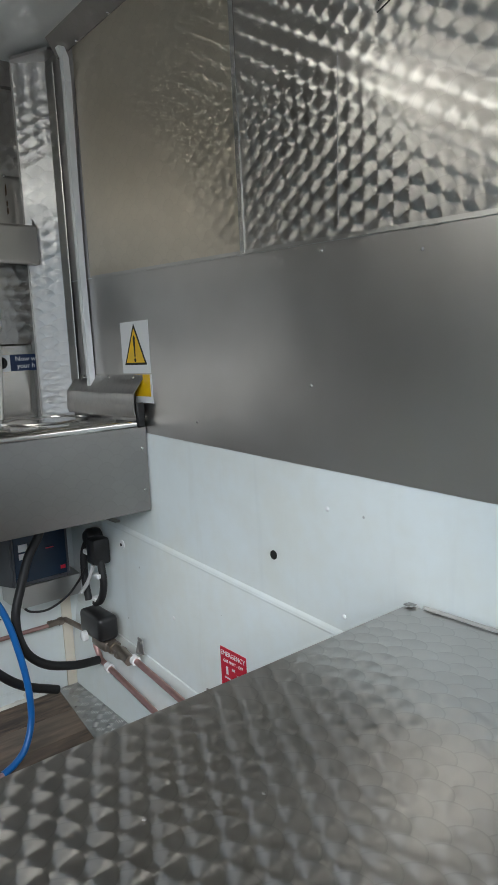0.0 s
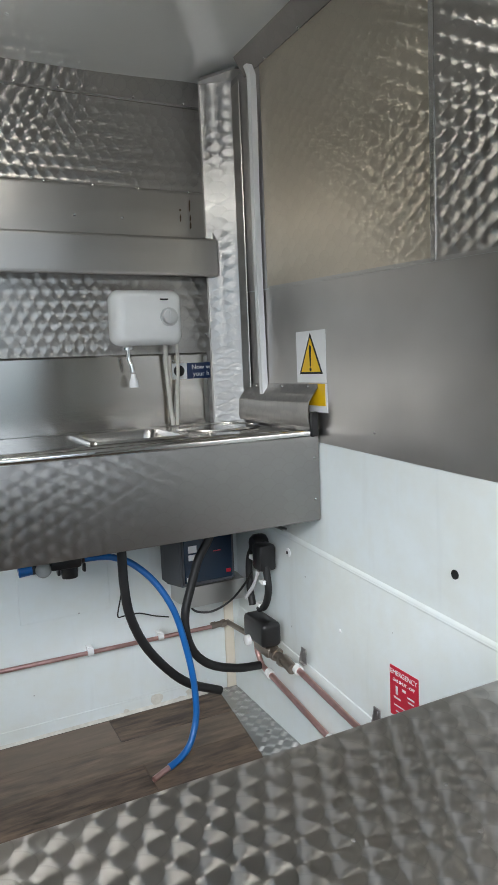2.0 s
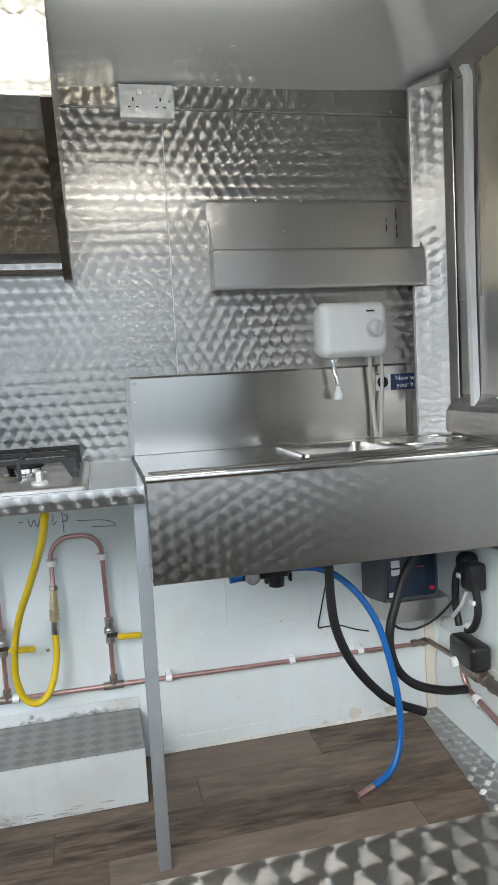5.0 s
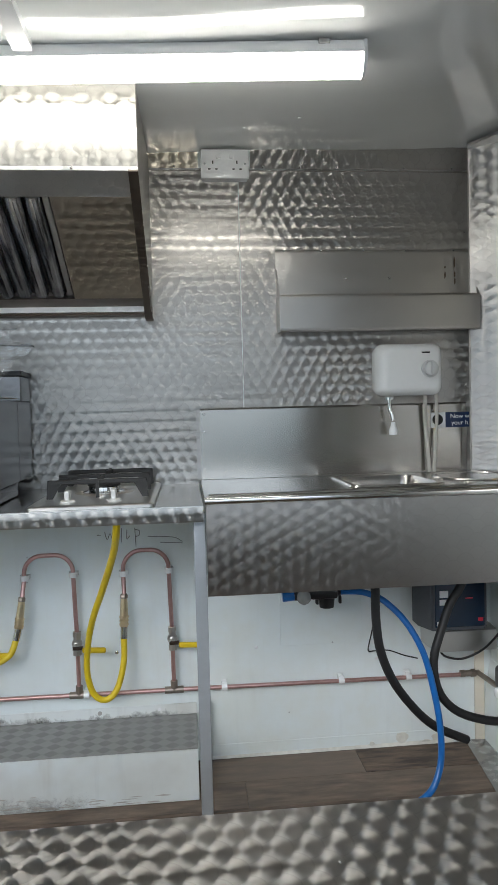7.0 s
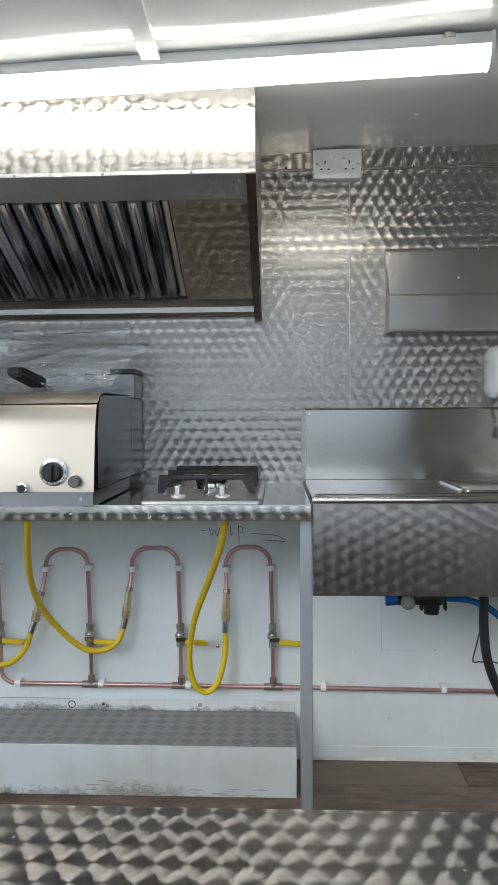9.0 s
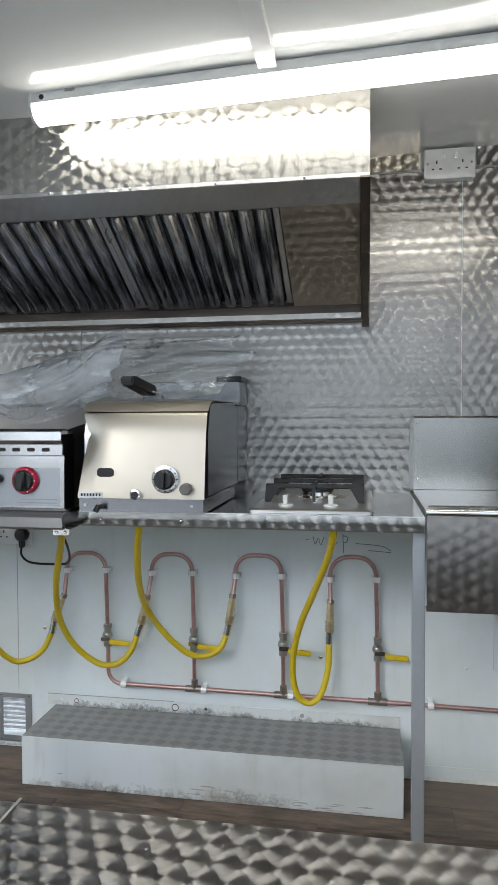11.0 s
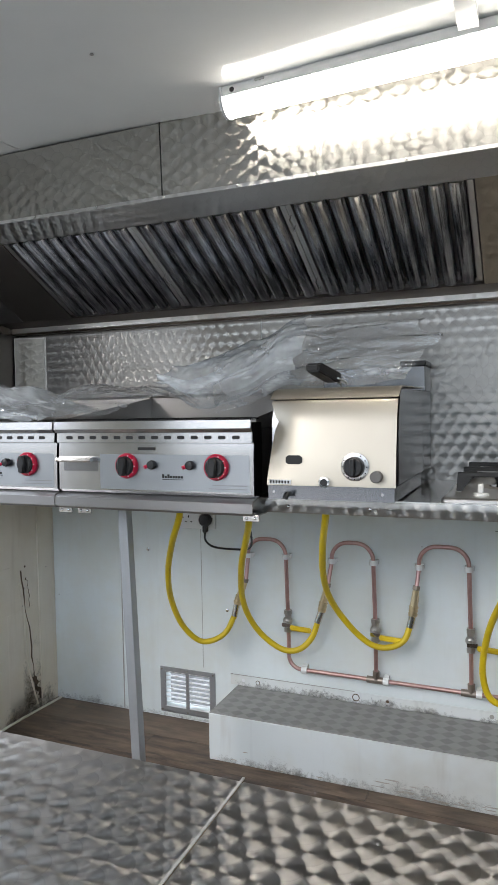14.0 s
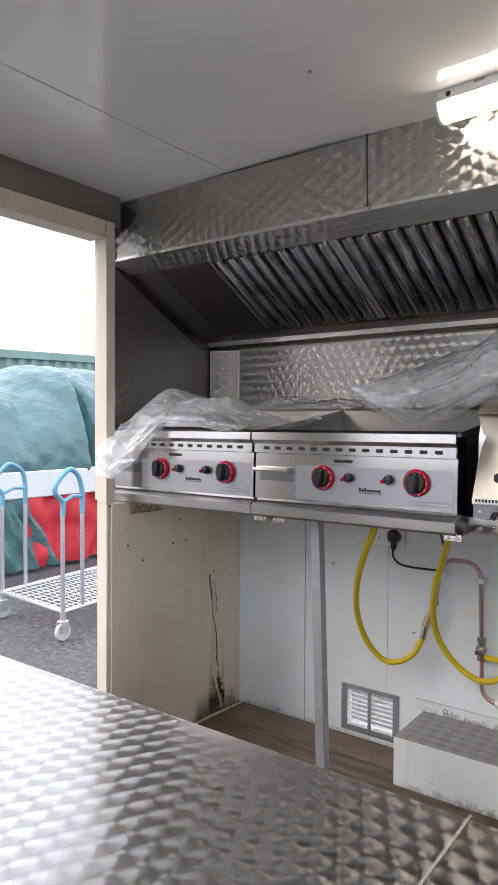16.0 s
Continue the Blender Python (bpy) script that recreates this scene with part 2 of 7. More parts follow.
def swirled(name, stack="u", start=(0.0, 0.0), pitch=0.036, line=0.0317, radius=0.0248, rough=0.305, colour=(0.445, 0.43, 0.408), aniso=1.0, dish=0.03, wave=0.016, rubbed=None, coat=0.0, coat_ior=1.5, rim=0.20):
    """Engine-turned stainless sheet: overlapping spots, each brushed in circles round its own centre.
    rubbed: from one x to another the pattern is worn away.
    The spots stand in lines along the stack direction, every other line shifted by half a pitch, each one over the next."""
    m, nt, b = make(name)
    tc = coords(nt)
    sep = nt.nodes.new("ShaderNodeSeparateXYZ")
    nt.links.new(tc.outputs["UV"], sep.inputs[0])
    M = lambda op, a, c=None, d=None: math_node(nt, op, a, c, d)
    s, w = (sep.outputs[0], sep.outputs[1]) if stack == "u" else (sep.outputs[1], sep.outputs[0])
    s, w = M("SUBTRACT", s, start[0]), M("SUBTRACT", w, start[1])
    first = M("CEIL", M("DIVIDE", M("SUBTRACT", s, radius), pitch / 2))

    def spot(k):
        shift = M("MULTIPLY", M("FLOORED_MODULO", k, 2.0), line)
        i = M("ROUND", M("DIVIDE", M("SUBTRACT", w, shift), 2 * line))
        ds = M("MULTIPLY_ADD", k, -pitch / 2, s)
        dw = M("SUBTRACT", M("MULTIPLY_ADD", i, -2 * line, w), shift)
        dist = M("SQRT", M("ADD", M("MULTIPLY", ds, ds), M("MULTIPLY", dw, dw)))
        return [i, k, ds, dw, dist]

    def choose(one, other):
        """The one spot where it reaches this point, else the other."""
        under = M("GREATER_THAN", one[4], radius)
        return [M("MULTIPLY_ADD", M("SUBTRACT", q, p), under, p) for p, q in zip(one, other)]

    spots = [spot(M("ADD", first, float(n))) for n in range(4)]
    i, k, ds, dw, dist = choose(spots[0], choose(spots[1], choose(spots[2], spots[3])))
    du, dv = (ds, dw) if stack == "u" else (dw, ds)
    ident = nt.nodes.new("ShaderNodeCombineXYZ")
    nt.links.new(i, ident.inputs[0])
    nt.links.new(k, ident.inputs[1])
    rnd = nt.nodes.new("ShaderNodeTexWhiteNoise")
    nt.links.new(ident.outputs[0], rnd.inputs["Vector"])
    # each spot is ground a little hollow, and the thin sheet is not quite flat
    swell = nt.nodes.new("ShaderNodeTexNoise")
    swell.inputs["Scale"].default_value, swell.inputs["Detail"].default_value = 3.2, 2.0
    nt.links.new(tc.outputs["UV"], swell.inputs["Vector"])
    way = nt.nodes.new("ShaderNodeSeparateColor")
    nt.links.new(swell.outputs["Color"], way.inputs[0])
    tilt = nt.nodes.new("ShaderNodeCombineXYZ")
    for axis, d in enumerate((du, dv)):
        lean = M("MULTIPLY_ADD", M("SUBTRACT", way.outputs[axis], 0.5), wave, 0.5)
        nt.links.new(M("MULTIPLY_ADD", d, -0.5 * dish / radius, lean), tilt.inputs[axis])
    tilt.inputs[2].default_value = 1.0
    hollow = nt.nodes.new("ShaderNodeNormalMap")
    nt.links.new(tilt.outputs[0], hollow.inputs["Color"])
    nt.links.new(hollow.outputs[0], b.inputs["Normal"])
    tang = nt.nodes.new("ShaderNodeTangent")
    tang.direction_type = "UV_MAP"
    nt.links.new(tang.outputs[0], b.inputs["Tangent"])
    nt.links.new(M("DIVIDE", M("ARCTAN2", dv, du), 6.28318), b.inputs["Anisotropic Rotation"])
    b.inputs["Anisotropic"].default_value = aniso
    b.inputs["Coat Weight"].default_value, b.inputs["Coat Roughness"].default_value = coat, 0.09
    b.inputs["Coat IOR"].default_value = coat_ior
    if rubbed:
        nt.links.new(ramp(nt, M("MULTIPLY_ADD", noise_of(nt, tc.outputs["UV"], 9, 3), 0.16, sep.outputs[0]), rubbed[0], rubbed[1], aniso, 0.12), b.inputs["Anisotropic"])
    b.inputs["Metallic"].default_value = 1.0
    wide = noise_of(nt, tc.outputs["Object"], 2.2, 3)
    nt.links.new(M("ADD", ramp(nt, rnd.outputs["Value"], 0, 1, rough * 0.97, rough * 1.05), ramp(nt, wide, 0.35, 0.7, -0.012, 0.02)), b.inputs["Roughness"])
    dark = tuple(c * 0.86 for c in colour)
    edge = ramp(nt, dist, radius * 0.88, radius, 0.0, rim)
    worn = mix(nt, ramp(nt, wide, 0.3, 0.7, 0, 1), colour, dark)
    worn = mix(nt, ramp(nt, rnd.outputs["Value"], 0, 1, 0, 0.5), worn, dark)
    nt.links.new(mix(nt, edge, worn, tuple(c * 0.6 for c in colour)), b.inputs["Base Color"])
    return m


def brushed(name, colour=(0.6, 0.59, 0.57), rough=0.33, sx=3, sy=260, aniso=0.6, cloud=0.08, waves=0.0):
    """Straight-brushed stainless with cloudy wear."""
    m, nt, b = make(name)
    tc = coords(nt)
    line = noise_of(nt, stretched(nt, tc.outputs["UV"], sx, sy, 1), 1.0, 4)
    wide = noise_of(nt, tc.outputs["Object"], 3.0, 3, 0.55)
    b.inputs["Metallic"].default_value = 1
    b.inputs["Anisotropic"].default_value = aniso
    b.inputs["Anisotropic Rotation"].default_value = 0.25
    tang = nt.nodes.new("ShaderNodeTangent")
    tang.direction_type = "UV_MAP"
    nt.links.new(tang.outputs[0], b.inputs["Tangent"])
    nt.links.new(math_node(nt, "ADD", ramp(nt, line, 0.3, 0.7, rough * 0.97, rough * 1.03), ramp(nt, wide, 0.3, 0.7, -cloud * 0.5, cloud)), b.inputs["Roughness"])
    nt.links.new(mix(nt, ramp(nt, wide, 0.3, 0.75, 0, 1), colour, tuple(c * 0.84 for c in colour)), b.inputs["Base Color"])
    if waves:
        swell = noise_of(nt, stretched(nt, tc.outputs["UV"], waves, 0.9, 1), 1.0, 2)
        bump_of(nt, swell, 0.5, 0.03, b)
    return m


def greasy(name):
    """Bright filter steel, run over with dark grease in streaks down the slope."""
    m, nt, b = make(name)
    tc = coords(nt)
    run = noise_of(nt, stretched(nt, tc.outputs["Object"], 130, 7, 7), 1.0, 5, 0.65)
    pool = noise_of(nt, tc.outputs["Object"], 11, 4, 0.6)
    fac = math_node(nt, "ADD", math_node(nt, "MULTIPLY", run, 0.6), math_node(nt, "MULTIPLY", pool, 0.4))
    nt.links.new(mix(nt, ramp(nt, fac, 0.40, 0.62, 0, 1), (0.60, 0.61, 0.65), (0.10, 0.10, 0.115)), b.inputs["Base Color"])
    nt.links.new(ramp(nt, fac, 0.35, 0.65, 0.10, 0.22), b.inputs["Roughness"])
    b.inputs["Metallic"].default_value = 0.95
    bump_of(nt, run, 0.12, 0.002, b)
    return m


def painted(name, colour, rough=0.35, grime=(0.42, 0.38, 0.3), amount=0.5, spots=0.5):
    """Painted board with scuffs, drips and small marks."""
    m, nt, b = make(name)
    tc = coords(nt)
    co = tc.outputs["Object"]
    wide = noise_of(nt, co, 1.7, 5, 0.6)
    run = noise_of(nt, stretched(nt, co, 9, 9, 1.2), 1.0, 4)
    fine = noise_of(nt, co, 60, 3)
    marks = nt.nodes.new("ShaderNodeTexVoronoi")
    marks.inputs["Scale"].default_value = 7
    nt.links.new(co, marks.inputs["Vector"])
    dirt = math_node(nt, "ADD", ramp(nt, wide, 0.5, 0.85, 0, 0.35 * amount), ramp(nt, run, 0.6, 0.8, 0, 0.25 * amount))
    fleck = math_node(nt, "MULTIPLY", math_node(nt, "LESS_THAN", marks.outputs["Distance"], 0.022), spots)
    patch = noise_of(nt, co, 3.1, 4, 0.7)
    fresh = mix(nt, ramp(nt, patch, 0.42, 0.62, 0, 0.9), tuple(colour), (colour[0] * 0.97, colour[1] * 0.94, colour[2] * 0.89))
    streak = noise_of(nt, stretched(nt, co, 26, 26, 2.2), 1.0, 3)
    fresh = mix(nt, ramp(nt, streak, 0.58, 0.78, 0, 0.22 * amount), fresh, tuple(c * 0.72 for c in colour))
    base = mix(nt, dirt, fresh, grime)
    base = mix(nt, math_node(nt, "MULTIPLY", fine, 0.05), base, tuple(c * 0.6 for c in colour))
    nt.links.new(mix(nt, fleck, base, (0.12, 0.11, 0.1)), b.inputs["Base Color"])
    nt.links.new(ramp(nt, wide, 0.3, 0.7, rough * 0.8, rough * 1.3), b.inputs["Roughness"])
    bump_of(nt, math_node(nt, "ADD", math_node(nt, "MULTIPLY", wide, 3.0), fine), 0.12, 0.002, b)
    return m


SWIRL = swirled("engine_turned_steel", "u", (-0.6255, 1.8427), 0.0358, 0.0319, rim=0.40)
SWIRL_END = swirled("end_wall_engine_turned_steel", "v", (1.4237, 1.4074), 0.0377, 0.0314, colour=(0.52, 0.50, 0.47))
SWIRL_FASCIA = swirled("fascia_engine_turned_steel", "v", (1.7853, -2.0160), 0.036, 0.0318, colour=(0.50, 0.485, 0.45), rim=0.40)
# faint pattern; pale warm colour holds the golden light reflected on the end wall
SWIRL_FAINT = swirled("worn_lightened_engine_turned_steel", "v", (1.4237, 1.4074), 0.0377, 0.0314, rough=0.32, aniso=0.94, colour=(0.68, 0.62, 0.52))
SWIRL_PATCH = swirled("patch_engine_turned_steel", "v", (1.43, -3.02), colour=(0.55, 0.525, 0.48), dish=0.05)
SWIRL_EDGE = swirled("edge_engine_turned_steel", "u", (0.0, 0.884), rough=0.33, aniso=0.88, colour=(0.60, 0.59, 0.57), dish=0.03)
SWIRL_HOOD = swirled("hood_engine_turned_steel", "u", colour=(0.53, 0.475, 0.40))
# lightened copy of the turned steel: the lip's reflected light is in the colour
SWIRL_LIP = swirled("lit_lip_engine_turned_steel", "u", rough=0.31, aniso=0.97, colour=(0.80, 0.79, 0.78))
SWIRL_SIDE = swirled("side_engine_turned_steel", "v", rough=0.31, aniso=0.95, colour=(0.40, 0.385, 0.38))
# near-white copy: the sky's reflection on the gutter upstand is in the colour
SWIRL_GUTTER = swirled("lit_gutter_engine_turned_steel", "u", (0.0, 0.013), rough=0.30, colour=(0.82, 0.80, 0.77), dish=0.08)
SWIRL_CORNER = swirled("corner_engine_turned_steel", "v", (1.4237, 1.4074), colour=(0.50, 0.495, 0.485), dish=0.05)
# turned steel in a much darker colour than the sheets below the trim
SWIRL_TRIM = swirled("dark_trim_engine_turned_steel", "u", rough=0.32, aniso=0.9, colour=(0.27, 0.26, 0.25))
SWIRL_APRON = swirled("apron_engine_turned_steel", "v", (0.8369, -0.759), 0.0335, 0.0316, rough=0.46, aniso=0.46, colour=(0.41, 0.395, 0.38), dish=0.0, rubbed=(-0.55, -0.12))
SWIRL_BENCH = swirled("bench_engine_turned_steel", "u", (-1.2829, -1.4344), 0.0338, 0.0317, radius=0.0240, rough=0.30, aniso=0.92, colour=(0.53, 0.515, 0.495), coat=0.5, coat_ior=1.65, rim=0.36)
STEEL = brushed("brushed_steel")
STEEL_V = brushed("upright_brushed_steel", colour=(0.55, 0.525, 0.49), rough=0.20, sx=260, sy=3, aniso=0.5, cloud=0.05, waves=1.2)
POLISHED = plain("polished_steel", (0.72, 0.71, 0.69), 0.16, 1.0, 0.06, 40)
WORKTOP = brushed("worktop_steel", colour=(0.55, 0.54, 0.52), rough=0.20, aniso=0.4, cloud=0.055, waves=0.8)
STEEL_BRIGHT = brushed("bright_steel", colour=(0.58, 0.57, 0.55), rough=0.22, aniso=0.4, cloud=0.04)
FASCIA = brushed("griddle_steel", colour=(0.47, 0.475, 0.48), rough=0.20, aniso=0.4, cloud=0.04)
LIP_STEEL = brushed("griddle_lip_steel", colour=(0.46, 0.46, 0.465), rough=0.33, aniso=0.4, cloud=0.04)
STEEL_DULL = brushed("dull_steel", colour=(0.42, 0.41, 0.4), rough=0.38, cloud=0.16)
BAND = brushed("plain_steel_band", colour=(0.58, 0.565, 0.545), rough=0.31, sx=3, sy=200, aniso=0.4, cloud=0.045, waves=1.6)
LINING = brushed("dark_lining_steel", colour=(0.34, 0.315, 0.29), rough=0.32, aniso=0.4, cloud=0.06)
# darker than the fryer's front: the side's dim reflections are in the colour
FRYER_SIDE = brushed("dark_steel_side", colour=(0.28, 0.285, 0.30), rough=0.2, aniso=0.3, cloud=0.05)
SHELF_STEEL = brushed("shelf_steel", colour=(0.52, 0.50, 0.475), rough=0.33, sx=2, sy=200, aniso=0.2, cloud=0.08, waves=1.6)
SATIN = plain("satin_steel", (0.66, 0.64, 0.61), 0.35, 1.0, 0.1, 40)
# the hood's dark reflections are put into this brown steel colour
FRAME_DARK = brushed("shade_browned_steel", colour=(0.15, 0.125, 0.105), rough=0.35, cloud=0.08)
BAFFLE = greasy("greasy_baffle_steel")
STEEL_DARK = brushed("greasy_steel", colour=(0.62, 0.61, 0.60), rough=0.36, sx=160, sy=4, cloud=0.12)
CHROME = plain("chrome", (0.75, 0.75, 0.74), 0.12, 1.0, 0.05)
GALV = plain("galvanised_tube", (0.42, 0.44, 0.46), 0.45, 0.55, 0.1, 40)
WHITE_WALL = painted("white_board", (0.76, 0.82, 0.83), amount=0.7)
CREAM_WALL = painted("cream_board", (0.73, 0.68, 0.585), grime=(0.32, 0.24, 0.15), amount=1.2)
CEILING = plain("gloss_ceiling", (0.84, 0.86, 0.845), 0.08, 0, 0.05, 5, spec=0.6)
WHITE_PLASTIC = plain("white_plastic", (0.86, 0.87, 0.87), 0.25, 0, 0.03, 20)
BLACK_PLASTIC = plain("black_plastic", (0.015, 0.015, 0.016), 0.35, 0, 0.2)
BLACK_RUBBER = plain("black_rubber", (0.012, 0.012, 0.013), 0.5, 0, 0.25, 60, 0.1)
CAST = plain("cast_iron", (0.03, 0.03, 0.03), 0.55, 0.2, 0.3, 90, 0.3)
RED_PLASTIC = plain("red_plastic", (0.55, 0.012, 0.05), 0.3, 0, 0.06)
COPPER = plain("copper_pipe", (0.58, 0.36, 0.335), 0.33, 0.8, 0.25, 40)
BRASS = plain("brass", (0.74, 0.60, 0.38), 0.34, 0.85, 0.2, 60)
NICKEL = plain("nickel_plate", (0.5, 0.48, 0.45), 0.35, 0.95, 0.25, 60)
BRASS_DULL = plain("dull_brass", (0.34, 0.29, 0.25), 0.42, 0.9, 0.25, 60)
YELLOW_HOSE = plain("yellow_hose", (0.72, 0.52, 0.015), 0.38, 0, 0.1, 50)
YELLOW = plain("yellow_handle", (0.78, 0.55, 0.02), 0.4, 0, 0.12)
BLUE_HOSE = plain("blue_hose", (0.006, 0.12, 0.40), 0.32, 0, 0.1)
BLUE_SIGN = plain("blue_sign", (0.008, 0.025, 0.085), 0.35, 0, 0.06)
RED_SIGN = plain("red_sign", (0.62, 0.02, 0.05), 0.35, 0, 0.06)
YELLOW_SIGN = plain("yellow_sign", (0.85, 0.52, 0.01), 0.35, 0, 0.05)
SIGN_WHITE = plain("sign_white", (0.78, 0.79, 0.8), 0.35, 0, 0.03)
INK = plain("black_ink", (0.01, 0.01, 0.01), 0.5, 0, 0.1)
GREY_BOX = plain("grey_casing", (0.075, 0.08, 0.09), 0.45, 0, 0.1)
SCREEN = plain("dark_blue_label", (0.012, 0.03, 0.06), 0.25, 0, 0.1)
GREY_PANEL = brushed("grey_control_panel", colour=(0.36, 0.385, 0.41), rough=0.36, aniso=0.3, cloud=0.04)
DIRT = plain("rust_dirt", (0.12, 0.08, 0.05), 0.8, 0, 0.4, 80, 0.2)
SEALANT = plain("grey_sealant", (0.4, 0.39, 0.37), 0.6, 0, 0.2, 60)

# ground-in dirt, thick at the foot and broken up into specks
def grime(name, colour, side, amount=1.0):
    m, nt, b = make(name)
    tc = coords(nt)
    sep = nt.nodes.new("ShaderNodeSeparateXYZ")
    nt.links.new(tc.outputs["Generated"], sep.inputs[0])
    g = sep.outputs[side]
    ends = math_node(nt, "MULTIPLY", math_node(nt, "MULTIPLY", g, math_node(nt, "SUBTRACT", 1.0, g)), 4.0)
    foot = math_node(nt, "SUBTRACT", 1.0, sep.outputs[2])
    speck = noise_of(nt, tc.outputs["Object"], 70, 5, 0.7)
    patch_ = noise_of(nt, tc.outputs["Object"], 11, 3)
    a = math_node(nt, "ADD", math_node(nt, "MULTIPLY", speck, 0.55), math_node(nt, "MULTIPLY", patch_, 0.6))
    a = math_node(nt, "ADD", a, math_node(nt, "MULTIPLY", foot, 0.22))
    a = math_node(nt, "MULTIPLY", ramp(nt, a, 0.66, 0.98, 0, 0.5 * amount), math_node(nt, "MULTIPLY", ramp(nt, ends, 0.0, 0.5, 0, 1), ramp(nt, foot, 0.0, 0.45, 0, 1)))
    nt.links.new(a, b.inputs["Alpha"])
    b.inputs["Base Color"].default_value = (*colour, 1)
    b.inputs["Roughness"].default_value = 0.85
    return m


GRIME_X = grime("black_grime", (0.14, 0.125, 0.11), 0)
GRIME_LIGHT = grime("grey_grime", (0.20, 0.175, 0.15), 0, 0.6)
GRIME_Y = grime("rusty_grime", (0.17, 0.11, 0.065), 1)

# clear polythene: a thin milky haze under a glassy face
def polythene(name, least, most, creased):
    m, nt, b = make(name)
    co = coords(nt).outputs["Object"]
    film = noise_of(nt, co, 7, 4, 0.6)
    crease = noise_of(nt, stretched(nt, co, 9, 24, 24), 1.0, 3, 0.5)
    haze = math_node(nt, "ADD", ramp(nt, film, 0.34, 0.68, least, most), ramp(nt, crease, 0.56, 0.68, 0.0, creased))
    milk = nt.nodes.new("ShaderNodeBsdfDiffuse")
    shining = nt.nodes.new("ShaderNodeBsdfTranslucent")
    clear = nt.nodes.new("ShaderNodeBsdfTransparent")
    milk.inputs[0].default_value = shining.inputs[0].default_value = (0.90, 0.95, 0.99, 1)
    both = nt.nodes.new("ShaderNodeMixShader")
    both.inputs[0].default_value = 0.30
    nt.links.new(milk.outputs[0], both.inputs[1])
    nt.links.new(shining.outputs[0], both.inputs[2])
    veil = nt.nodes.new("ShaderNodeMixShader")
    nt.links.new(haze, veil.inputs[0])
    nt.links.new(clear.outputs[0], veil.inputs[1])
    nt.links.new(both.outputs[0], veil.inputs[2])
    gloss = nt.nodes.new("ShaderNodeBsdfGlossy")
    gloss.inputs["Color"].default_value = (0.95, 0.98, 1, 1)
    gloss.inputs["Roughness"].default_value = 0.07
    fres = nt.nodes.new("ShaderNodeLayerWeight")
    fres.inputs["Blend"].default_value = 0.40
    shine = nt.nodes.new("ShaderNodeMixShader")
    nt.links.new(math_node(nt, "ADD", math_node(nt, "MULTIPLY", fres.outputs["Fresnel"], 0.6), 0.05), shine.inputs[0])
    nt.links.new(veil.outputs[0], shine.inputs[1])
    nt.links.new(gloss.outputs[0], shine.inputs[2])
    nt.links.new(shine.outputs[0], nt.nodes["Material Output"].inputs[0])
    bump_of(nt, math_node(nt, "ADD", film, math_node(nt, "MULTIPLY", crease, 0.8)), 0.8, 0.02, gloss)
    nt.nodes.remove(b)
    return m


POLY_CLEAR = polythene("clear_polythene", 0.05, 0.26, 0.34)
POLY_MILKY = polythene("milky_polythene", 0.22, 0.55, 0.40)

# tube light
GLOW, nt, b = make("lit_diffuser")
b.inputs["Base Color"].default_value = (0.9, 0.9, 0.88, 1)
b.inputs["Emission Color"].default_value = (1.0, 0.975, 0.9, 1)
b.inputs["Emission Strength"].default_value = 9.5

# vinyl floor planks
PLANK, nt, b = make("vinyl_plank")
tc = coords(nt)
info = nt.nodes.new("ShaderNodeObjectInfo")
off = nt.nodes.new("ShaderNodeVectorMath")
off.operation = "ADD"
nt.links.new(tc.outputs["UV"], off.inputs[0])
rv = nt.nodes.new("ShaderNodeCombineXYZ")
nt.links.new(math_node(nt, "MULTIPLY", info.outputs["Random"], 37.0), rv.inputs[0])
nt.links.new(math_node(nt, "MULTIPLY", info.outputs["Random"], 11.0), rv.inputs[1])
nt.links.new(rv.outputs[0], off.inputs[1])
grain = noise_of(nt, stretched(nt, off.outputs[0], 7, 36, 1), 1.0, 6, 0.62)
knots = noise_of(nt, stretched(nt, off.outputs[0], 6, 14, 1), 1.0, 3)
tone = mix(nt, ramp(nt, grain, 0.36, 0.66, 0, 1), (0.026, 0.017, 0.012), (0.235, 0.165, 0.120))
tone = mix(nt, ramp(nt, knots, 0.56, 0.75, 0, 0.75), tone, (0.035, 0.025, 0.02))
cloud_ = noise_of(nt, stretched(nt, off.outputs[0], 2.2, 7, 1), 1.0, 3)
tone = mix(nt, ramp(nt, cloud_, 0.40, 0.66, 0, 0.55), tone, (0.085, 0.062, 0.047))
tone = mix(nt, math_node(nt, "MULTIPLY", math_node(nt, "POWER", info.outputs["Random"], 1.6), 0.75), tone, (0.270, 0.212, 0.165))
nt.links.new(tone, b.inputs["Base Color"])
nt.links.new(ramp(nt, grain, 0.3, 0.7, 0.42, 0.6), b.inputs["Roughness"])
b.inputs["Specular IOR Level"].default_value = 0.35
bump_of(nt, grain, 0.15, 0.001, b)

# worn tread vinyl on the step: dark diamonds on grey
TREAD, nt, b = make("tread_pattern_vinyl")
tc = coords(nt)
sep = nt.nodes.new("ShaderNodeSeparateXYZ")
nt.links.new(tc.outputs["UV"], sep.inputs[0])
p1 = math_node(nt, "ADD", math_node(nt, "DIVIDE", sep.outputs[0], 0.05), math_node(nt, "DIVIDE", sep.outputs[1], 0.042))
p2 = math_node(nt, "SUBTRACT", math_node(nt, "DIVIDE", sep.outputs[0], 0.05), math_node(nt, "DIVIDE", sep.outputs[1], 0.042))
chk = math_node(nt, "MULTIPLY", math_node(nt, "SINE", math_node(nt, "MULTIPLY", p1, 3.1416)), math_node(nt, "SINE", math_node(nt, "MULTIPLY", p2, 3.1416)))
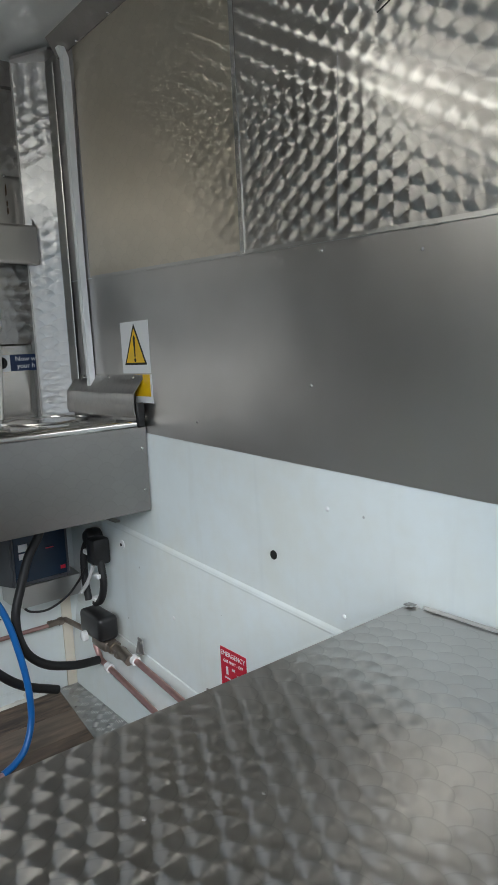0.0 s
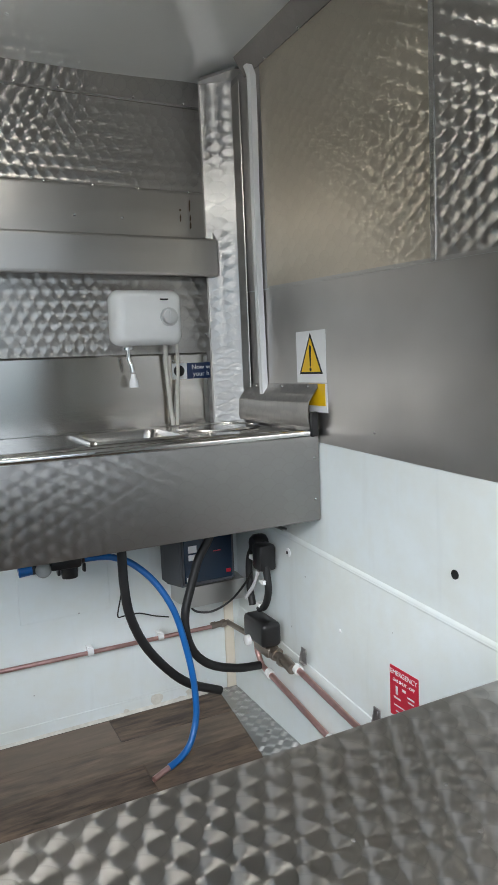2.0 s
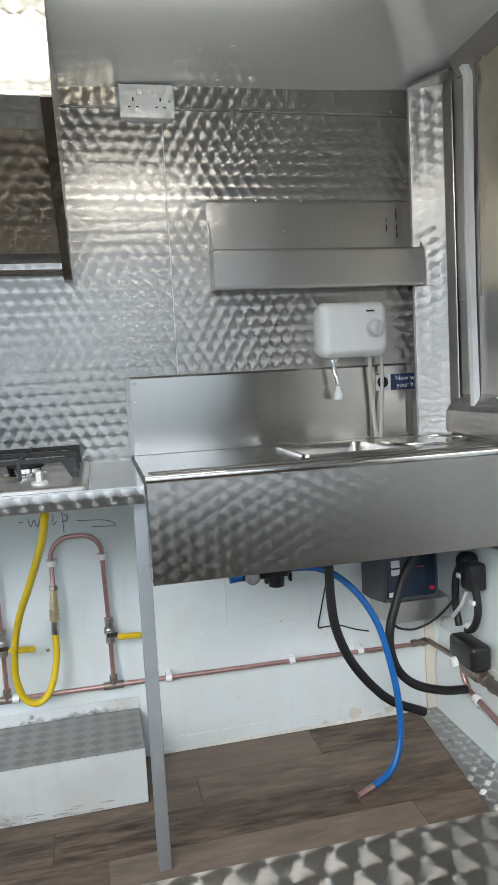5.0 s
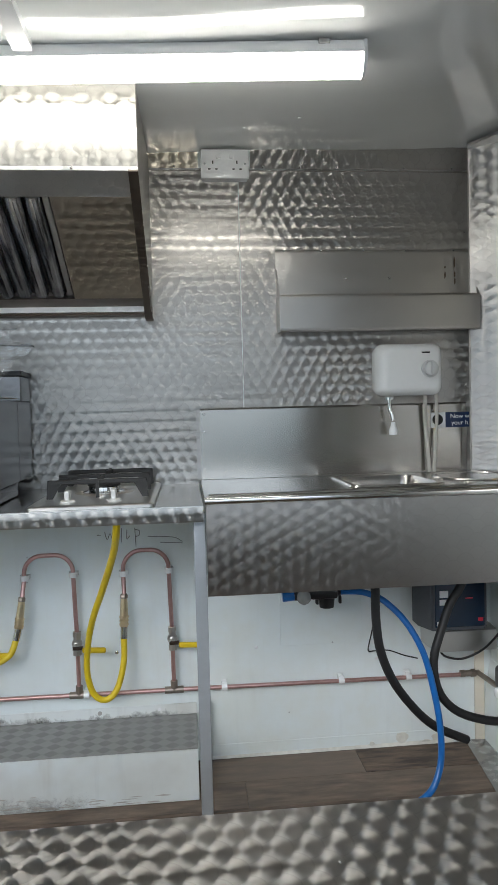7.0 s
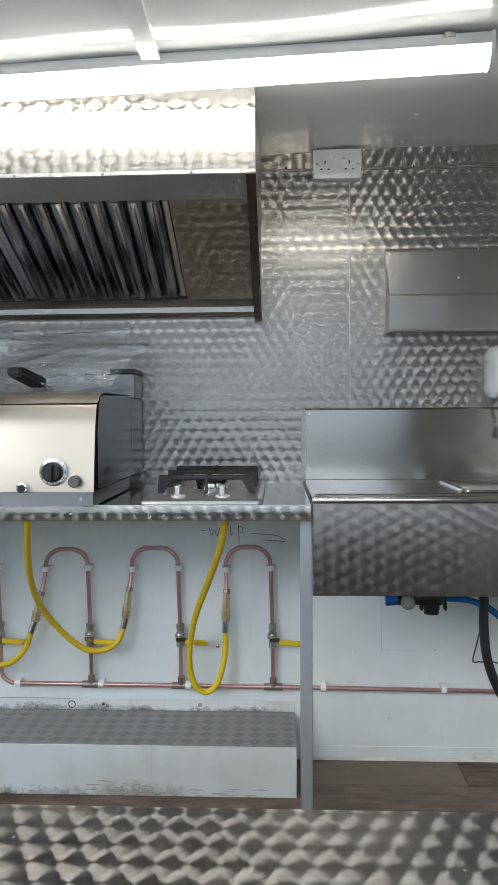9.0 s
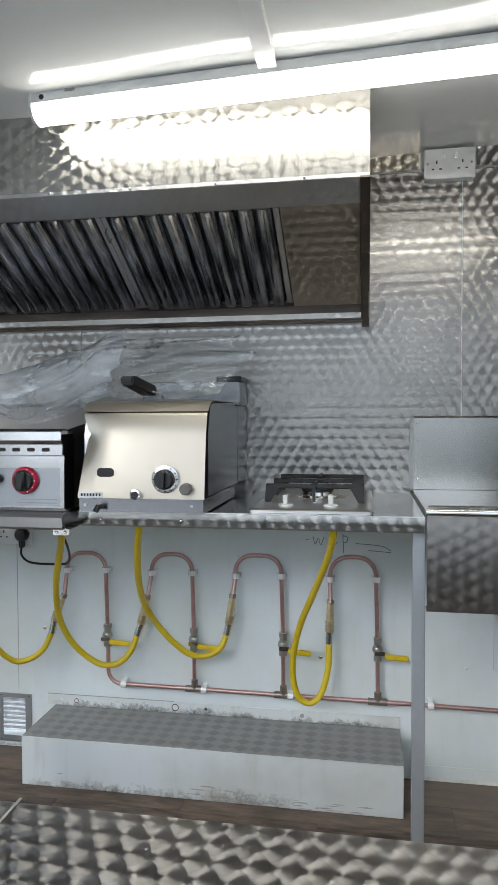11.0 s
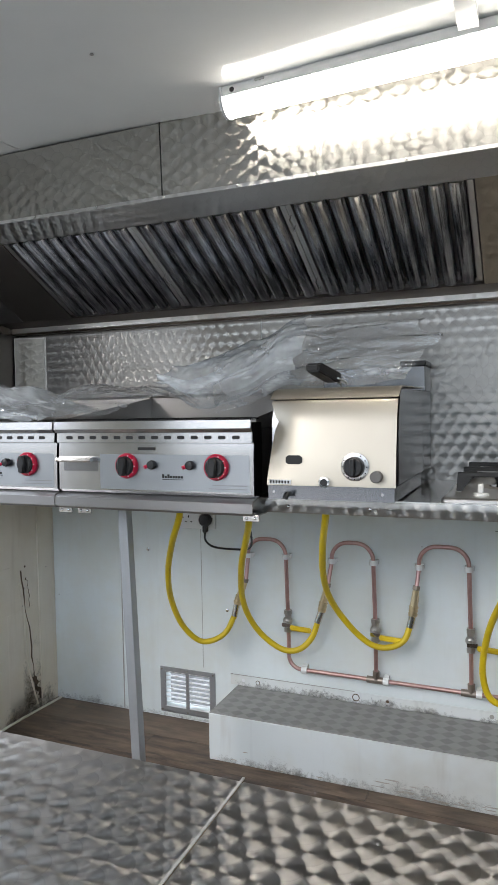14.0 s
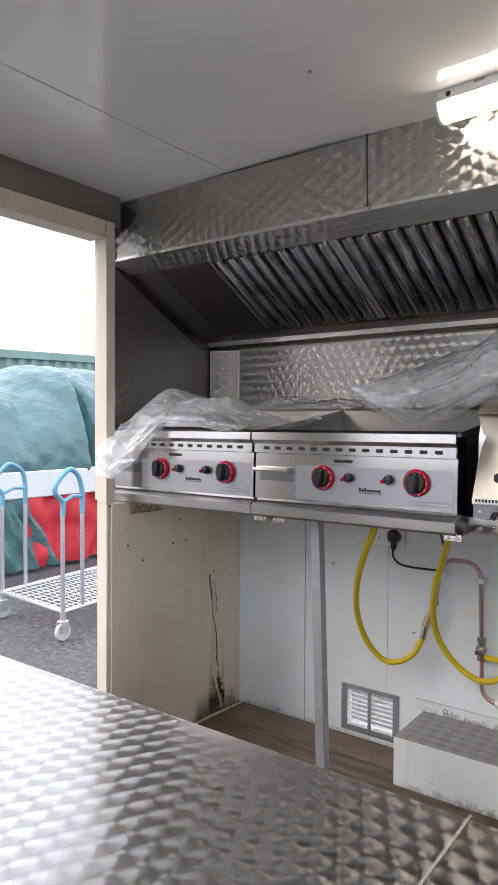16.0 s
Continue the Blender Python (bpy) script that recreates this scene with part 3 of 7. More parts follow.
wear = noise_of(nt, tc.outputs["Object"], 9, 5)
fac = math_node(nt, "MULTIPLY", ramp(nt, chk, -0.1, 0.25, 0, 1), ramp(nt, wear, 0.3, 0.6, 0.9, 0.45))
nt.links.new(mix(nt, fac, (0.30, 0.30, 0.29), (0.19, 0.19, 0.185)), b.inputs["Base Color"])
b.inputs["Roughness"].default_value = 0.5
bump_of(nt, chk, 0.3, 0.002, b)

# ---- the trailer's shell ----
def ease(t):
    t = max(0.0, min(1.0, t))
    return t * t * (3 - 2 * t)


def ceiling_z(x, y):
    """Height of the slightly sagging ceiling sheet."""
    back = 1.975 + 0.023 * max(-1.1, x)
    w = ease((-x - 0.03) / 0.52)
    d = min(0.6, max(0.0, -y)) / 0.6
    return back + d * (w * (1.8835 - back) + (1 - w) * 0.007)


def ceiling_sheet(bm, x0, x1, y0, y1, nx, ny):
    grid = []
    for i in range(nx + 1):
        x = x0 + (x1 - x0) * i / nx
        col = []
        for j in range(ny + 1):
            y = y0 + (y1 - y0) * j / ny
            wave = 0.0035 * math.sin(x * 3.6 + 0.9) * math.sin(y * 2.3) + 0.0021 * math.sin(x * 7.4 + y * 1.5 + 0.8)
            wave += 0.0014 * math.sin(x * 8.3 + 1.0) * math.sin(y * 6.1 + 0.6)
            col.append(bm.verts.new((x, y, ceiling_z(x, y) + wave)))
        grid.append(col)
    up = [[bm.verts.new((v.co.x, v.co.y, 2.06)) for v in col] for col in grid]
    for i in range(nx):
        for j in range(ny):
            bm.faces.new((grid[i][j], grid[i][j + 1], grid[i + 1][j + 1], grid[i + 1][j]))
            bm.faces.new((up[i][j], up[i + 1][j], up[i + 1][j + 1], up[i][j + 1]))
    for i in range(nx):
        for j in (0, ny):
            bm.faces.new((grid[i][j], grid[i + 1][j], up[i + 1][j], up[i][j]))
    for j in range(ny):
        for i in (0, nx):
            bm.faces.new((grid[i][j], grid[i][j + 1], up[i][j + 1], up[i][j]))
    bmesh.ops.recalc_face_normals(bm, faces=bm.faces[:])


bm = bm_new()
ceiling_sheet(bm, -2.553, 0.04, -2.01, 0.04, 60, 40)
ceiling_sheet(bm, -3.18, -2.557, -2.01, 0.04, 14, 40)
ceiling = part("ceiling", bm, CEILING)
tagged(ceiling, "glossy off-white sheet ceiling of the trailer", "ceiling", kind="structure")
studs("screw", [(x, y, ceiling_z(x, y) - 0.0035) for x, y in ((-0.68, -0.345), (-0.668, -0.075), (-1.80, -0.72))], SIGN_WHITE, ceiling, 0.005, 0.0035, "z")
studs("screw", [(x, y, ceiling_z(x, y) - 0.0035) for x, y in ((-1.31, -0.74), (-1.62, -0.70), (-1.88, -0.86), (-2.05, -0.95), (-0.3, -0.9))], STEEL_DULL, ceiling, 0.0045, 0.0035, "z")

# floor slab, with planks laid last in the file
bm = bm_new()
box(bm, -3.2, 0.04, -2.01, 0.04, -0.09, -0.004)
floor = part("floor", bm, plain("floor_board", (0.1, 0.08, 0.07), 0.7))
tagged(floor, "grey-brown wood-effect vinyl plank floor", "floor", kind="structure")

# back wall
bm = bm_new()
box(bm, -3.18, 0.04, 0.0, 0.045, 0.165, 2.06)
box(bm, -3.18, 0.04, 0.0, 0.045, -0.09, 0.035)
box(bm, -3.18, -2.462, 0.0, 0.045, 0.035, 0.165)
box(bm, -2.268, 0.04, 0.0, 0.045, 0.035, 0.165)
wall_back = part("wall_back", bm, WHITE_WALL)
tagged(wall_back, "back wall, white-painted board below, engine-turned stainless sheets above", "wall", kind="structure")


def wall_sheet(x0, x1, z0, z1, material=SWIRL, y=0.0, t=0.002):
    b = bm_new()
    box(b, x0, x1, y - t, y, z0, z1)
    return part("wall_sheet", b, material, wall_back)


wall_sheet(-0.8185, -0.003, 0.905, 1.893)
wall_sheet(-2.05, -0.8215, 0.905, 1.893)
wall_sheet(-3.089, -2.053, 0.905, 1.893)
wall_sheet(-1.12, -0.946, 1.898, 1.95, SWIRL_FAINT)
wall_sheet(-0.780, -0.003, 1.898, 1.972)
bm = bm_new()
prism(bm, [(-0.001, 1.891), (-0.006, 1.893), (-0.006, 1.899), (-0.001, 1.901)], -1.12, -0.003)
part("trim_bead", bm, STEEL_BRIGHT, wall_back)
studs("rivet", [(x, -0.002, 1.905) for x in (-1.02, -0.74, -0.62, -0.5, -0.28, -0.12)], CHROME, wall_back, 0.004, 0.006)
studs("rivet", [(-0.08, -0.002, z) for z in (1.2, 1.45, 1.7)], CHROME, wall_back, 0.003, 0.003)
bm = bm_new()
prism(bm, [(-3.084, -0.040), (-2.960, -0.004), (-2.960, -0.0025), (-3.084, -0.0025)], 1.222, 1.430, "z")
patch = part("patch_sheet", bm, SATIN, wall_back, "bright patch across the corner")
bm = bm_new()
prism(bm, [(-3.079, -0.0405), (-2.966, -0.0077), (-2.966, -0.0065), (-3.079, -0.0393)], 1.228, 1.424, "z")
part("patch_face", bm, SWIRL_PATCH, patch)
# batten along the foot, and patches on the white board
bm = bm_new()
box(bm, -0.962, -0.13, -0.003, 0, 0.0, 0.045, 0.001)
part("baseboard", bm, WHITE_WALL, wall_back)
bm = bm_new()
box(bm, -0.72, -0.45, -0.004, 0, 0.36, 0.60, 0.001)
part("patch_board", bm, WHITE_WALL, wall_back)
studs("screw", [(x, -0.0005, z) for x, z in ((-0.67, 0.40), (-2.52, 0.62), (-2.2, 0.42), (-1.25, 0.37))], CHROME, wall_back, 0.006, 0.003)
studs("screw", [(x, -0.0005, z) for x, z in ((-0.80, 0.36), (-0.40, 0.30))], SIGN_WHITE, wall_back, 0.006, 0.003)
bm = bm_new()
box(bm, -2.642, -2.638, -0.0015, 0, 0.0, 0.87)
box(bm, -2.30, -2.2985, -0.001, 0, 0.2, 0.87)
part("joint", bm, SEALANT, wall_back)

FILLER = plain("cream_filler", (0.70, 0.69, 0.63), 0.75, 0, 0.25, 60, 0.4)
lump = random.Random(11)
for x, z, w_, h_ in ((-0.318, 0.026, 0.024, 0.019), (-0.42, 0.012, 0.010, 0.008), (-0.20, 0.020, 0.016, 0.014), (-0.235, 0.008, 0.02, 0.006)):
    bm = bm_new()
    ring = [(x + w_ * math.cos(a) * lump.uniform(0.8, 1.1), z + h_ * math.sin(a) * lump.uniform(0.75, 1.1)) for a in [6.28318 * k / 11 for k in range(11)]]
    prism(bm, ring, -0.0052, -0.0028, "y")
    part("filler", bm, FILLER, wall_back)
bm = bm_new()
prism(bm, [(-0.0031, 0.0), (-0.010, 0.0005), (-0.006, 0.004), (-0.0031, 0.009)], -0.96, -0.14)
for v in bm.verts:
    v.co.z *= 0.8 + 0.5 * abs(math.sin(v.co.x * 13))
part("sealant_bead", bm, FILLER, wall_back, "dirty cream sealant along the floor")

# right-hand end wall: white board, a plain steel band, engine-turned sheets above
bm = bm_new()
box(bm, 0.0, 0.045, -2.01, 0.04, -0.09, 2.06)
wall_right = part("wall_right", bm, WHITE_WALL)
tagged(wall_right, "end wall, white board below, plain and engine-turned stainless above", "wall", kind="structure")


def end_sheet(name, prof, material, x0=-0.002, x1=0.0):
    b = bm_new()
    prism(b, prof, x0, x1)
    return part(name, b, material, wall_right)


end_sheet("steel_band", [(-0.02, 0.909), (-0.02, 1.322), (-1.96, 1.249), (-1.96, 0.832)], BAND)
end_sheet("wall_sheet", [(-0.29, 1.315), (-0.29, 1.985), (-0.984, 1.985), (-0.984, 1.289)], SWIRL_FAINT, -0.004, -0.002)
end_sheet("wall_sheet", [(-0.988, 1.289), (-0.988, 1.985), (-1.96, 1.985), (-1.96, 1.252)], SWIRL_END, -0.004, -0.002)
end_sheet("wall_sheet", [(-0.02, 1.325), (-0.02, 1.975), (-0.286, 1.985), (-0.286, 1.315)], STEEL_DARK, -0.003, 0.0)
end_sheet("cover_strip", [(-0.979, 1.288), (-0.979, 1.98), (-0.993, 1.98), (-0.993, 1.288)], STEEL_BRIGHT, -0.006, -0.004)
end_sheet("cover_strip", [(-0.30, 1.311), (-0.30, 1.319), (-1.96, 1.258), (-1.96, 1.250)], STEEL, -0.0055, -0.004)
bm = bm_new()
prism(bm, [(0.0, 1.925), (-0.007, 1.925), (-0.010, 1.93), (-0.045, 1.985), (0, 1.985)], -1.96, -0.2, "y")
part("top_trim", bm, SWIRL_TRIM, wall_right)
studs("rivet", [(-0.006, -0.33 - 0.18 * i, 1.927) for i in range(9)], CHROME, wall_right, 0.004, 0.007, "x")
studs("rivet", [(-0.001, y, z) for y, z in ((-1.21, 1.263), (-1.43, 1.235), (-1.17, 1.02), (-0.78, 0.93))], STEEL_DULL, wall_right, 0.0035, 0.004, "x")
bm = bm_new()
prism(bm, [(-1.2535, 1.300), (-1.2560, 1.40), (-1.2610, 1.50), (-1.2660, 1.60), (-1.2675, 1.60), (-1.2628, 1.50), (-1.2580, 1.40), (-1.2555, 1.300)], -0.0048, -0.0041)
part("scratch", bm, STEEL_DULL, wall_right, "long upright scratch in the sheet")
bm = bm_new()
for stroke in ([(-1.350, 1.645), (-1.356, 1.622), (-1.362, 1.640)], [(-1.366, 1.618), (-1.372, 1.642), (-1.380, 1.622), (-1.369, 1.630)], [(-1.384, 1.645), (-1.386, 1.624), (-1.396, 1.628)], [(-1.352, 1.606), (-1.372, 1.612), (-1.400, 1.622)]):
    pipe(bm, spline([(-0.0043, y, z) for y, z in stroke], 4), 0.0014, 5)
part("marker_scribble", bm, INK, wall_right, "black marker scribble")
# rail pressed into the white board, the lower board a little proud of the upper
bm = bm_new()
prism(bm, [(0.0, 0.611), (-0.0042, 0.606), (-0.005, 0.602), (-0.005, 0.0), (0.0, 0.0)], -1.96, -0.004, "y")
for v in bm.verts:
    v.co.z += (v.co.y + 0.3) * 0.066 if v.co.z > 0.1 else 0
part("lower_board", bm, WHITE_WALL, wall_right)
bm = bm_new()
prism(bm, [(-0.005, 0.6015), (-0.0056, 0.600), (-0.0056, 0.597), (-0.005, 0.5955)], -1.96, -0.004, "y")
for v in bm.verts:
    v.co.z += (v.co.y + 0.3) * 0.066
part("cover_bead", bm, WHITE_WALL, wall_right)
bm = bm_new()
prism(bm, [(-0.005, 0.258), (-0.008, 0.256), (-0.030, 0.12), (-0.030, 0.0), (-0.005, 0.0)], -1.96, -0.004, "y")
for v in bm.verts:
    v.co.z += (v.co.y + 0.3) * 0.08 if v.co.z > 0.1 else 0
part("foot_board", bm, WHITE_WALL, wall_right)
studs("screw", [(0, y, z) for y, z in ((-1.20, 0.785), (-1.235, 0.58))], SIGN_WHITE, wall_right, 0.005, 0.003, "x")
studs("screw", [(-0.005, y, z) for y, z in ((-0.62, 0.40),)], SIGN_WHITE, wall_right, 0.005, 0.003, "x")
bm = bm_new()
lathe(bm, [(0.003, 0.0), (0.010, 0.0), (0.010, 0.002), (0.008, 0.002), (0.008, 0.0008), (0.003, 0.0008)], (0, -1.035, 0.660), (Vector((0, 1, 0)), Vector((0, 0, 1)), Vector((-1, 0, 0))), 20)
part("knockout_hole", bm, INK, wall_right, "dark open cable hole")

bm = bm_new()
box(bm, -0.064, -0.0305, -0.007, -0.0005, 0.0, 0.40, 0.001)
part("corner_batten", bm, CREAM_WALL, wall_right, "cream batten in the corner")
bm = bm_new()
lathe(bm, [(0.004, 0.0), (0.013, 0.0), (0.013, 0.002), (0.010, 0.004), (0.004, 0.004)], (-0.005, -0.36, 0.55), (Vector((0, 1, 0)), Vector((0, 0, 1)), Vector((-1, 0, 0))), 18)
gland = part("washer", bm, SIGN_WHITE, wall_right)
bm = bm_new()
lathe(bm, [(0.0045, 0.0038), (0.0045, 0.006), (0.002, 0.0065)], (-0.005, -0.36, 0.55), (Vector((0, 1, 0)), Vector((0, 0, 1)), Vector((-1, 0, 0))), 12)
part("bolt", bm, BLACK_PLASTIC, gland)
bm = bm_new()
box(bm, -0.024, -0.006, -0.36, -0.25, 0.618, 0.622, 0.001)
part("edge_strip", bm, STEEL_DULL, wall_right)

# angled sheet that closes the corner
bm = bm_new()
prism(bm, [(-0.085, -0.047), (-0.004, -0.110), (-0.004, -0.0025), (-0.067, -0.0025)], 0.917, 1.955, "z")
part("corner_sheet", bm, SWIRL_CORNER, wall_right, "engine-turned cover across the corner")
bm = bm_new()
prism(bm, [(-0.087, -0.046), (-0.089, -0.049), (-0.085, -0.0495), (-0.083, -0.048)], 0.925, 1.95, "z")
part("corner_trim", bm, SATIN, wall_right)
bm = bm_new()
prism(bm, [(-0.0035, -0.1105), (-0.006, -0.165), (-0.008, -0.163), (-0.006, -0.1095)], 0.935, 1.93, "z")
part("corner_trim", bm, SATIN, wall_right)
bm = bm_new()
prism(bm, [(-0.079, -0.03), (-0.002, -0.102), (-0.002, -0.19), (-0.03, -0.19), (-0.095, -0.07)], 1.950, 1.958, "z")
part("corner_cap", bm, STEEL_DARK, wall_right)

# left-hand end wall: dirty cream board below, dark steel lining above, a door opening in front
bm = bm_new()
box(bm, -3.01, -2.955, -0.69, 0.0, -0.09, 0.865)
box(bm, -3.12, -3.092, -0.62, 0.0, 0.865, 2.06)
box(bm, -3.18, -3.06, -2.01, -1.62, -0.09, 2.06)
wall_left = part("wall_left", bm, CREAM_WALL)
tagged(wall_left, "cream-painted end wall with rust stains, steel lining above", "wall", kind="structure")
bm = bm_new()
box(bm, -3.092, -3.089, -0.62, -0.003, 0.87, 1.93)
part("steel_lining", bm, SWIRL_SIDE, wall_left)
bm = bm_new()
box(bm, -3.012, -2.965, -0.705, -0.692, -0.004, 0.868, 0.002)
box(bm, -3.012, -2.965, -0.705, -0.668, 0.868, 1.785, 0.002)
part("jamb", bm, CREAM_WALL, wall_left)
bm = bm_new()
box(bm, -3.04, -2.965, -1.62, -0.707, 1.728, 1.785, 0.002)
part("door_head", bm, CREAM_WALL, wall_left)
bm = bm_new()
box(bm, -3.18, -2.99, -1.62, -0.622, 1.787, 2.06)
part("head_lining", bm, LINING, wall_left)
bm = bm_new()
box(bm, -2.955, -2.950, -0.10, -0.012, 0.0, 0.865, 0.001)
part("corner_board", bm, CREAM_WALL, wall_left)
bm = bm_new()
for y, z in ((-0.17, 0.56), (-0.18, 0.48), (-0.62, 0.72), (-0.55, 0.66), (-0.36, 0.78), (-0.40, 0.70), (-0.33, 0.70), (-0.70, 0.86)):
    rod(bm, (-2.955, y, z), (-2.9535, y, z), 0.004, seg=8)
crack = random.Random(4)
for y0, y1, z0, z1, wide in ((-0.19, -0.12, 0.55, 0.02, 0.0045), (-0.165, -0.15, 0.52, 0.40, 0.003), (-0.14, -0.09, 0.13, 0.02, 0.012), (-0.12, -0.05, 0.07, 0.01, 0.014)):
    pts = [(-2.9545, y0 + (y1 - y0) * k / 14 + crack.uniform(-0.007, 0.007), z0 + (z1 - z0) * k / 14) for k in range(15)]
    vs = [(bm.verts.new((p[0] + 0.001, p[1] - w_, p[2])), bm.verts.new((p[0] + 0.001, p[1] + w_, p[2]))) for p, w_ in ((p, wide * crack.uniform(0.25, 1.0)) for p in pts)]
    for p, q in zip(vs, vs[1:]):
        bm.faces.new((p[0], p[1], q[1], q[0]))
part("rust_crack", bm, DIRT, wall_left, "rust-stained crack in the board")

bm = bm_new()
box(bm, -2.955, -2.9535, -0.333, -0.241, 0.397, 0.572, 0.0006)
part("cover_plate", bm, CREAM_WALL, wall_left, "painted-over cover plate")
bm = bm_new()
box(bm, -2.955, -2.9542, -0.268, -0.118, 0.006, 0.404, 0.0003)
part("patch_board", bm, CREAM_WALL, wall_left)
bm = bm_new()
pipe(bm, spline([(-2.951, -0.206, 0.505), (-2.950, -0.195, 0.47), (-2.950, -0.186, 0.40), (-2.950, -0.182, 0.30), (-2.950, -0.176, 0.20), (-2.950, -0.150, 0.10), (-2.949, -0.125, 0.02)], 6), 0.0035, 7)
part("cable", bm, CREAM_WALL, wall_left, "painted-over cable")

# serving side, open above the counter
bm = bm_new()
box(bm, -3.2, 0.04, -2.05, -2.01, -0.09, 0.62)
box(bm, -3.2, 0.04, -2.05, -2.01, 1.86, 2.06)
box(bm, -3.2, -2.85, -2.05, -2.01, 0.62, 1.86)
box(bm, -0.34, 0.04, -2.05, -2.01, 0.62, 1.86)
wall_front = part("wall_front", bm, WHITE_WALL)
tagged(wall_front, "serving-side wall with a wide open hatch", "wall", kind="structure")
# dark sheet added out of view, for the splashback to reflect
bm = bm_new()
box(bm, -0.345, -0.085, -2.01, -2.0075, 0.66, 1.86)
part("unseen_pier_sheet", bm, LINING, wall_front)

# ground outside
bm = bm_new()
bmesh.ops.create_grid(bm, x_segments=60, y_segments=60, size=400)
bmesh.ops.translate(bm, verts=bm.verts[:], vec=(0, 0, -0.45))
GROUND, nt, b = make("wet_tarmac")
co = coords(nt).outputs["Object"]
g1, g2 = noise_of(nt, co, 2.4, 6, 0.7), noise_of(nt, co, 22, 5, 0.7)
nt.links.new(mix(nt, ramp(nt, g1, 0.35, 0.65, 0, 1), mix(nt, ramp(nt, g2, 0.42, 0.6, 0, 1), (0.012, 0.012, 0.014), (0.17, 0.165, 0.16)), (0.10, 0.097, 0.095)), b.inputs["Base Color"])
nt.links.new(ramp(nt, g1, 0.3, 0.7, 0.35, 0.9), b.inputs["Roughness"])
bump_of(nt, g2, 1.0, 0.03, b)
ground = part("ground", bm, GROUND, smooth=0)
tagged(ground, "damp grey tarmac yard outside the trailer", "ground", kind="structure")

# ---- serving counter ----
serving_counter = thing("serving_counter", (-1.5, -1.7, 0.62), "engine-turned stainless serving counter set in the hatch", "counter")
for x0, x1 in ((-1.5385, -0.008), (-2.95, -1.5415)):
    bm = bm_new()
    sheet(bm, [(-1.393, 0.615), (-1.390, 0.645), (-1.394, 0.650), (-2.045, 0.650)], x0, x1, 0.0016)
    part("top_sheet", bm, SWIRL_BENCH, serving_counter)
bm = bm_new()
prism(bm, [(-1.388, 0.6515), (-1.388, 0.6530), (-2.04, 0.6530), (-2.04, 0.6515)], -1.5418, -1.5385)
part("joint_strip", bm, plain("joint_metal", (0.6, 0.59, 0.57), 0.5, 0.8, 0.15), serving_counter, "thin bright strip over the joint")
bm = bm_new()
box(bm, -2.95, -0.008, -2.045, -1.398, 0.62, 0.6475)
part("board", bm, plain("plywood", (0.4, 0.3, 0.2), 0.7), serving_counter)
bm = bm_new()
box(bm, -0.022, -0.0065, -1.412, -1.394, 0.6525, 0.6545, 0.001)
part("corner_plate", bm, STEEL_DULL, serving_counter)
bm = bm_new()
prism(bm, [(-0.012, 0.6525), (-0.010, 0.6535), (-0.0065, 0.656), (-0.0065, 0.6525)], -2.0, -1.427, "y")
part("sealant_bead", bm, SEALANT, serving_counter)
studs("rivet", [(x, y, 0.6515) for x, y in ((-0.51, -1.609), (-0.487, -1.538), (-0.62, -1.56), (-1.35, -1.46), (-1.12, -1.55), (-0.86, -1.50), (-1.75, -1.6), (-2.1, -1.7))], STEEL_DULL, serving_counter, 0.0022, 0.0009, "z")


# ---- sink unit ----
def round_rect(cx, cy, hx, hy, r, z, n=5):
    out = []
    for qx, qy, a0 in ((1, 1, 0), (-1, 1, 90), (-1, -1, 180), (1, -1, 270)):
        for k in range(n + 1):
            a = radians(a0 + 90 * k / n)
            out.append((cx + qx * (hx - r) + r * math.cos(a), cy + qy * (hy - r) + r * math.sin(a), z))
    return out


def loft(bm, rings, close=True):
    vs = [[bm.verts.new(p) for p in ring] for ring in rings]
    n = len(vs[0])
    for a, b2 in zip(vs, vs[1:]):
        for k in range(n):
            bm.faces.new((a[k], a[(k + 1) % n], b2[(k + 1) % n], b2[k]))
    if close:
        bm.faces.new(vs[-1])
    bmesh.ops.recalc_face_normals(bm, faces=bm.faces[:])
    return bm


ST = 0.916
sink_unit = thing("sink_unit", (-0.48, -0.27, 0.682), "stainless sink unit with apron, splashback, square and round bowls", "sink")
for x0, x1, y0, y1 in ((-0.966, -0.56, -0.52, -0.004), (-0.56, -0.30, -0.52, -0.375), (-0.56, -0.30, -0.105, -0.004), (-0.30, -0.265, -0.52, -0.004),
                       (-0.265, -0.006, -0.52, -0.32), (-0.265, -0.006, -0.06, -0.004)):
    bm = bm_new()
    box(bm, x0, x1, y0, y1, ST - 0.0015, ST)
    part("worktop_panel", bm, WORKTOP, sink_unit)
bm = bm_new()
cx, cy, rr = -0.1355, -0.19, 0.122
sq = [(cx + 0.1295 * max(-1, min(1, 1.42 * math.cos(a))), cy + 0.13 * max(-1, min(1, 1.42 * math.sin(a)))) for a in [6.28318 * k / 32 for k in range(32)]]
ring_a = [bm.verts.new((x, y, ST)) for x, y in sq]
ring_b = [bm.verts.new((cx + rr * math.cos(6.28318 * k / 32), cy + rr * math.sin(6.28318 * k / 32), ST)) for k in range(32)]
for k in range(32):
    bm.faces.new((ring_a[k], ring_a[(k + 1) % 32], ring_b[(k + 1) % 32], ring_b[k]))
part("basin_surround", bm, WORKTOP, sink_unit)
bm = bm_new()
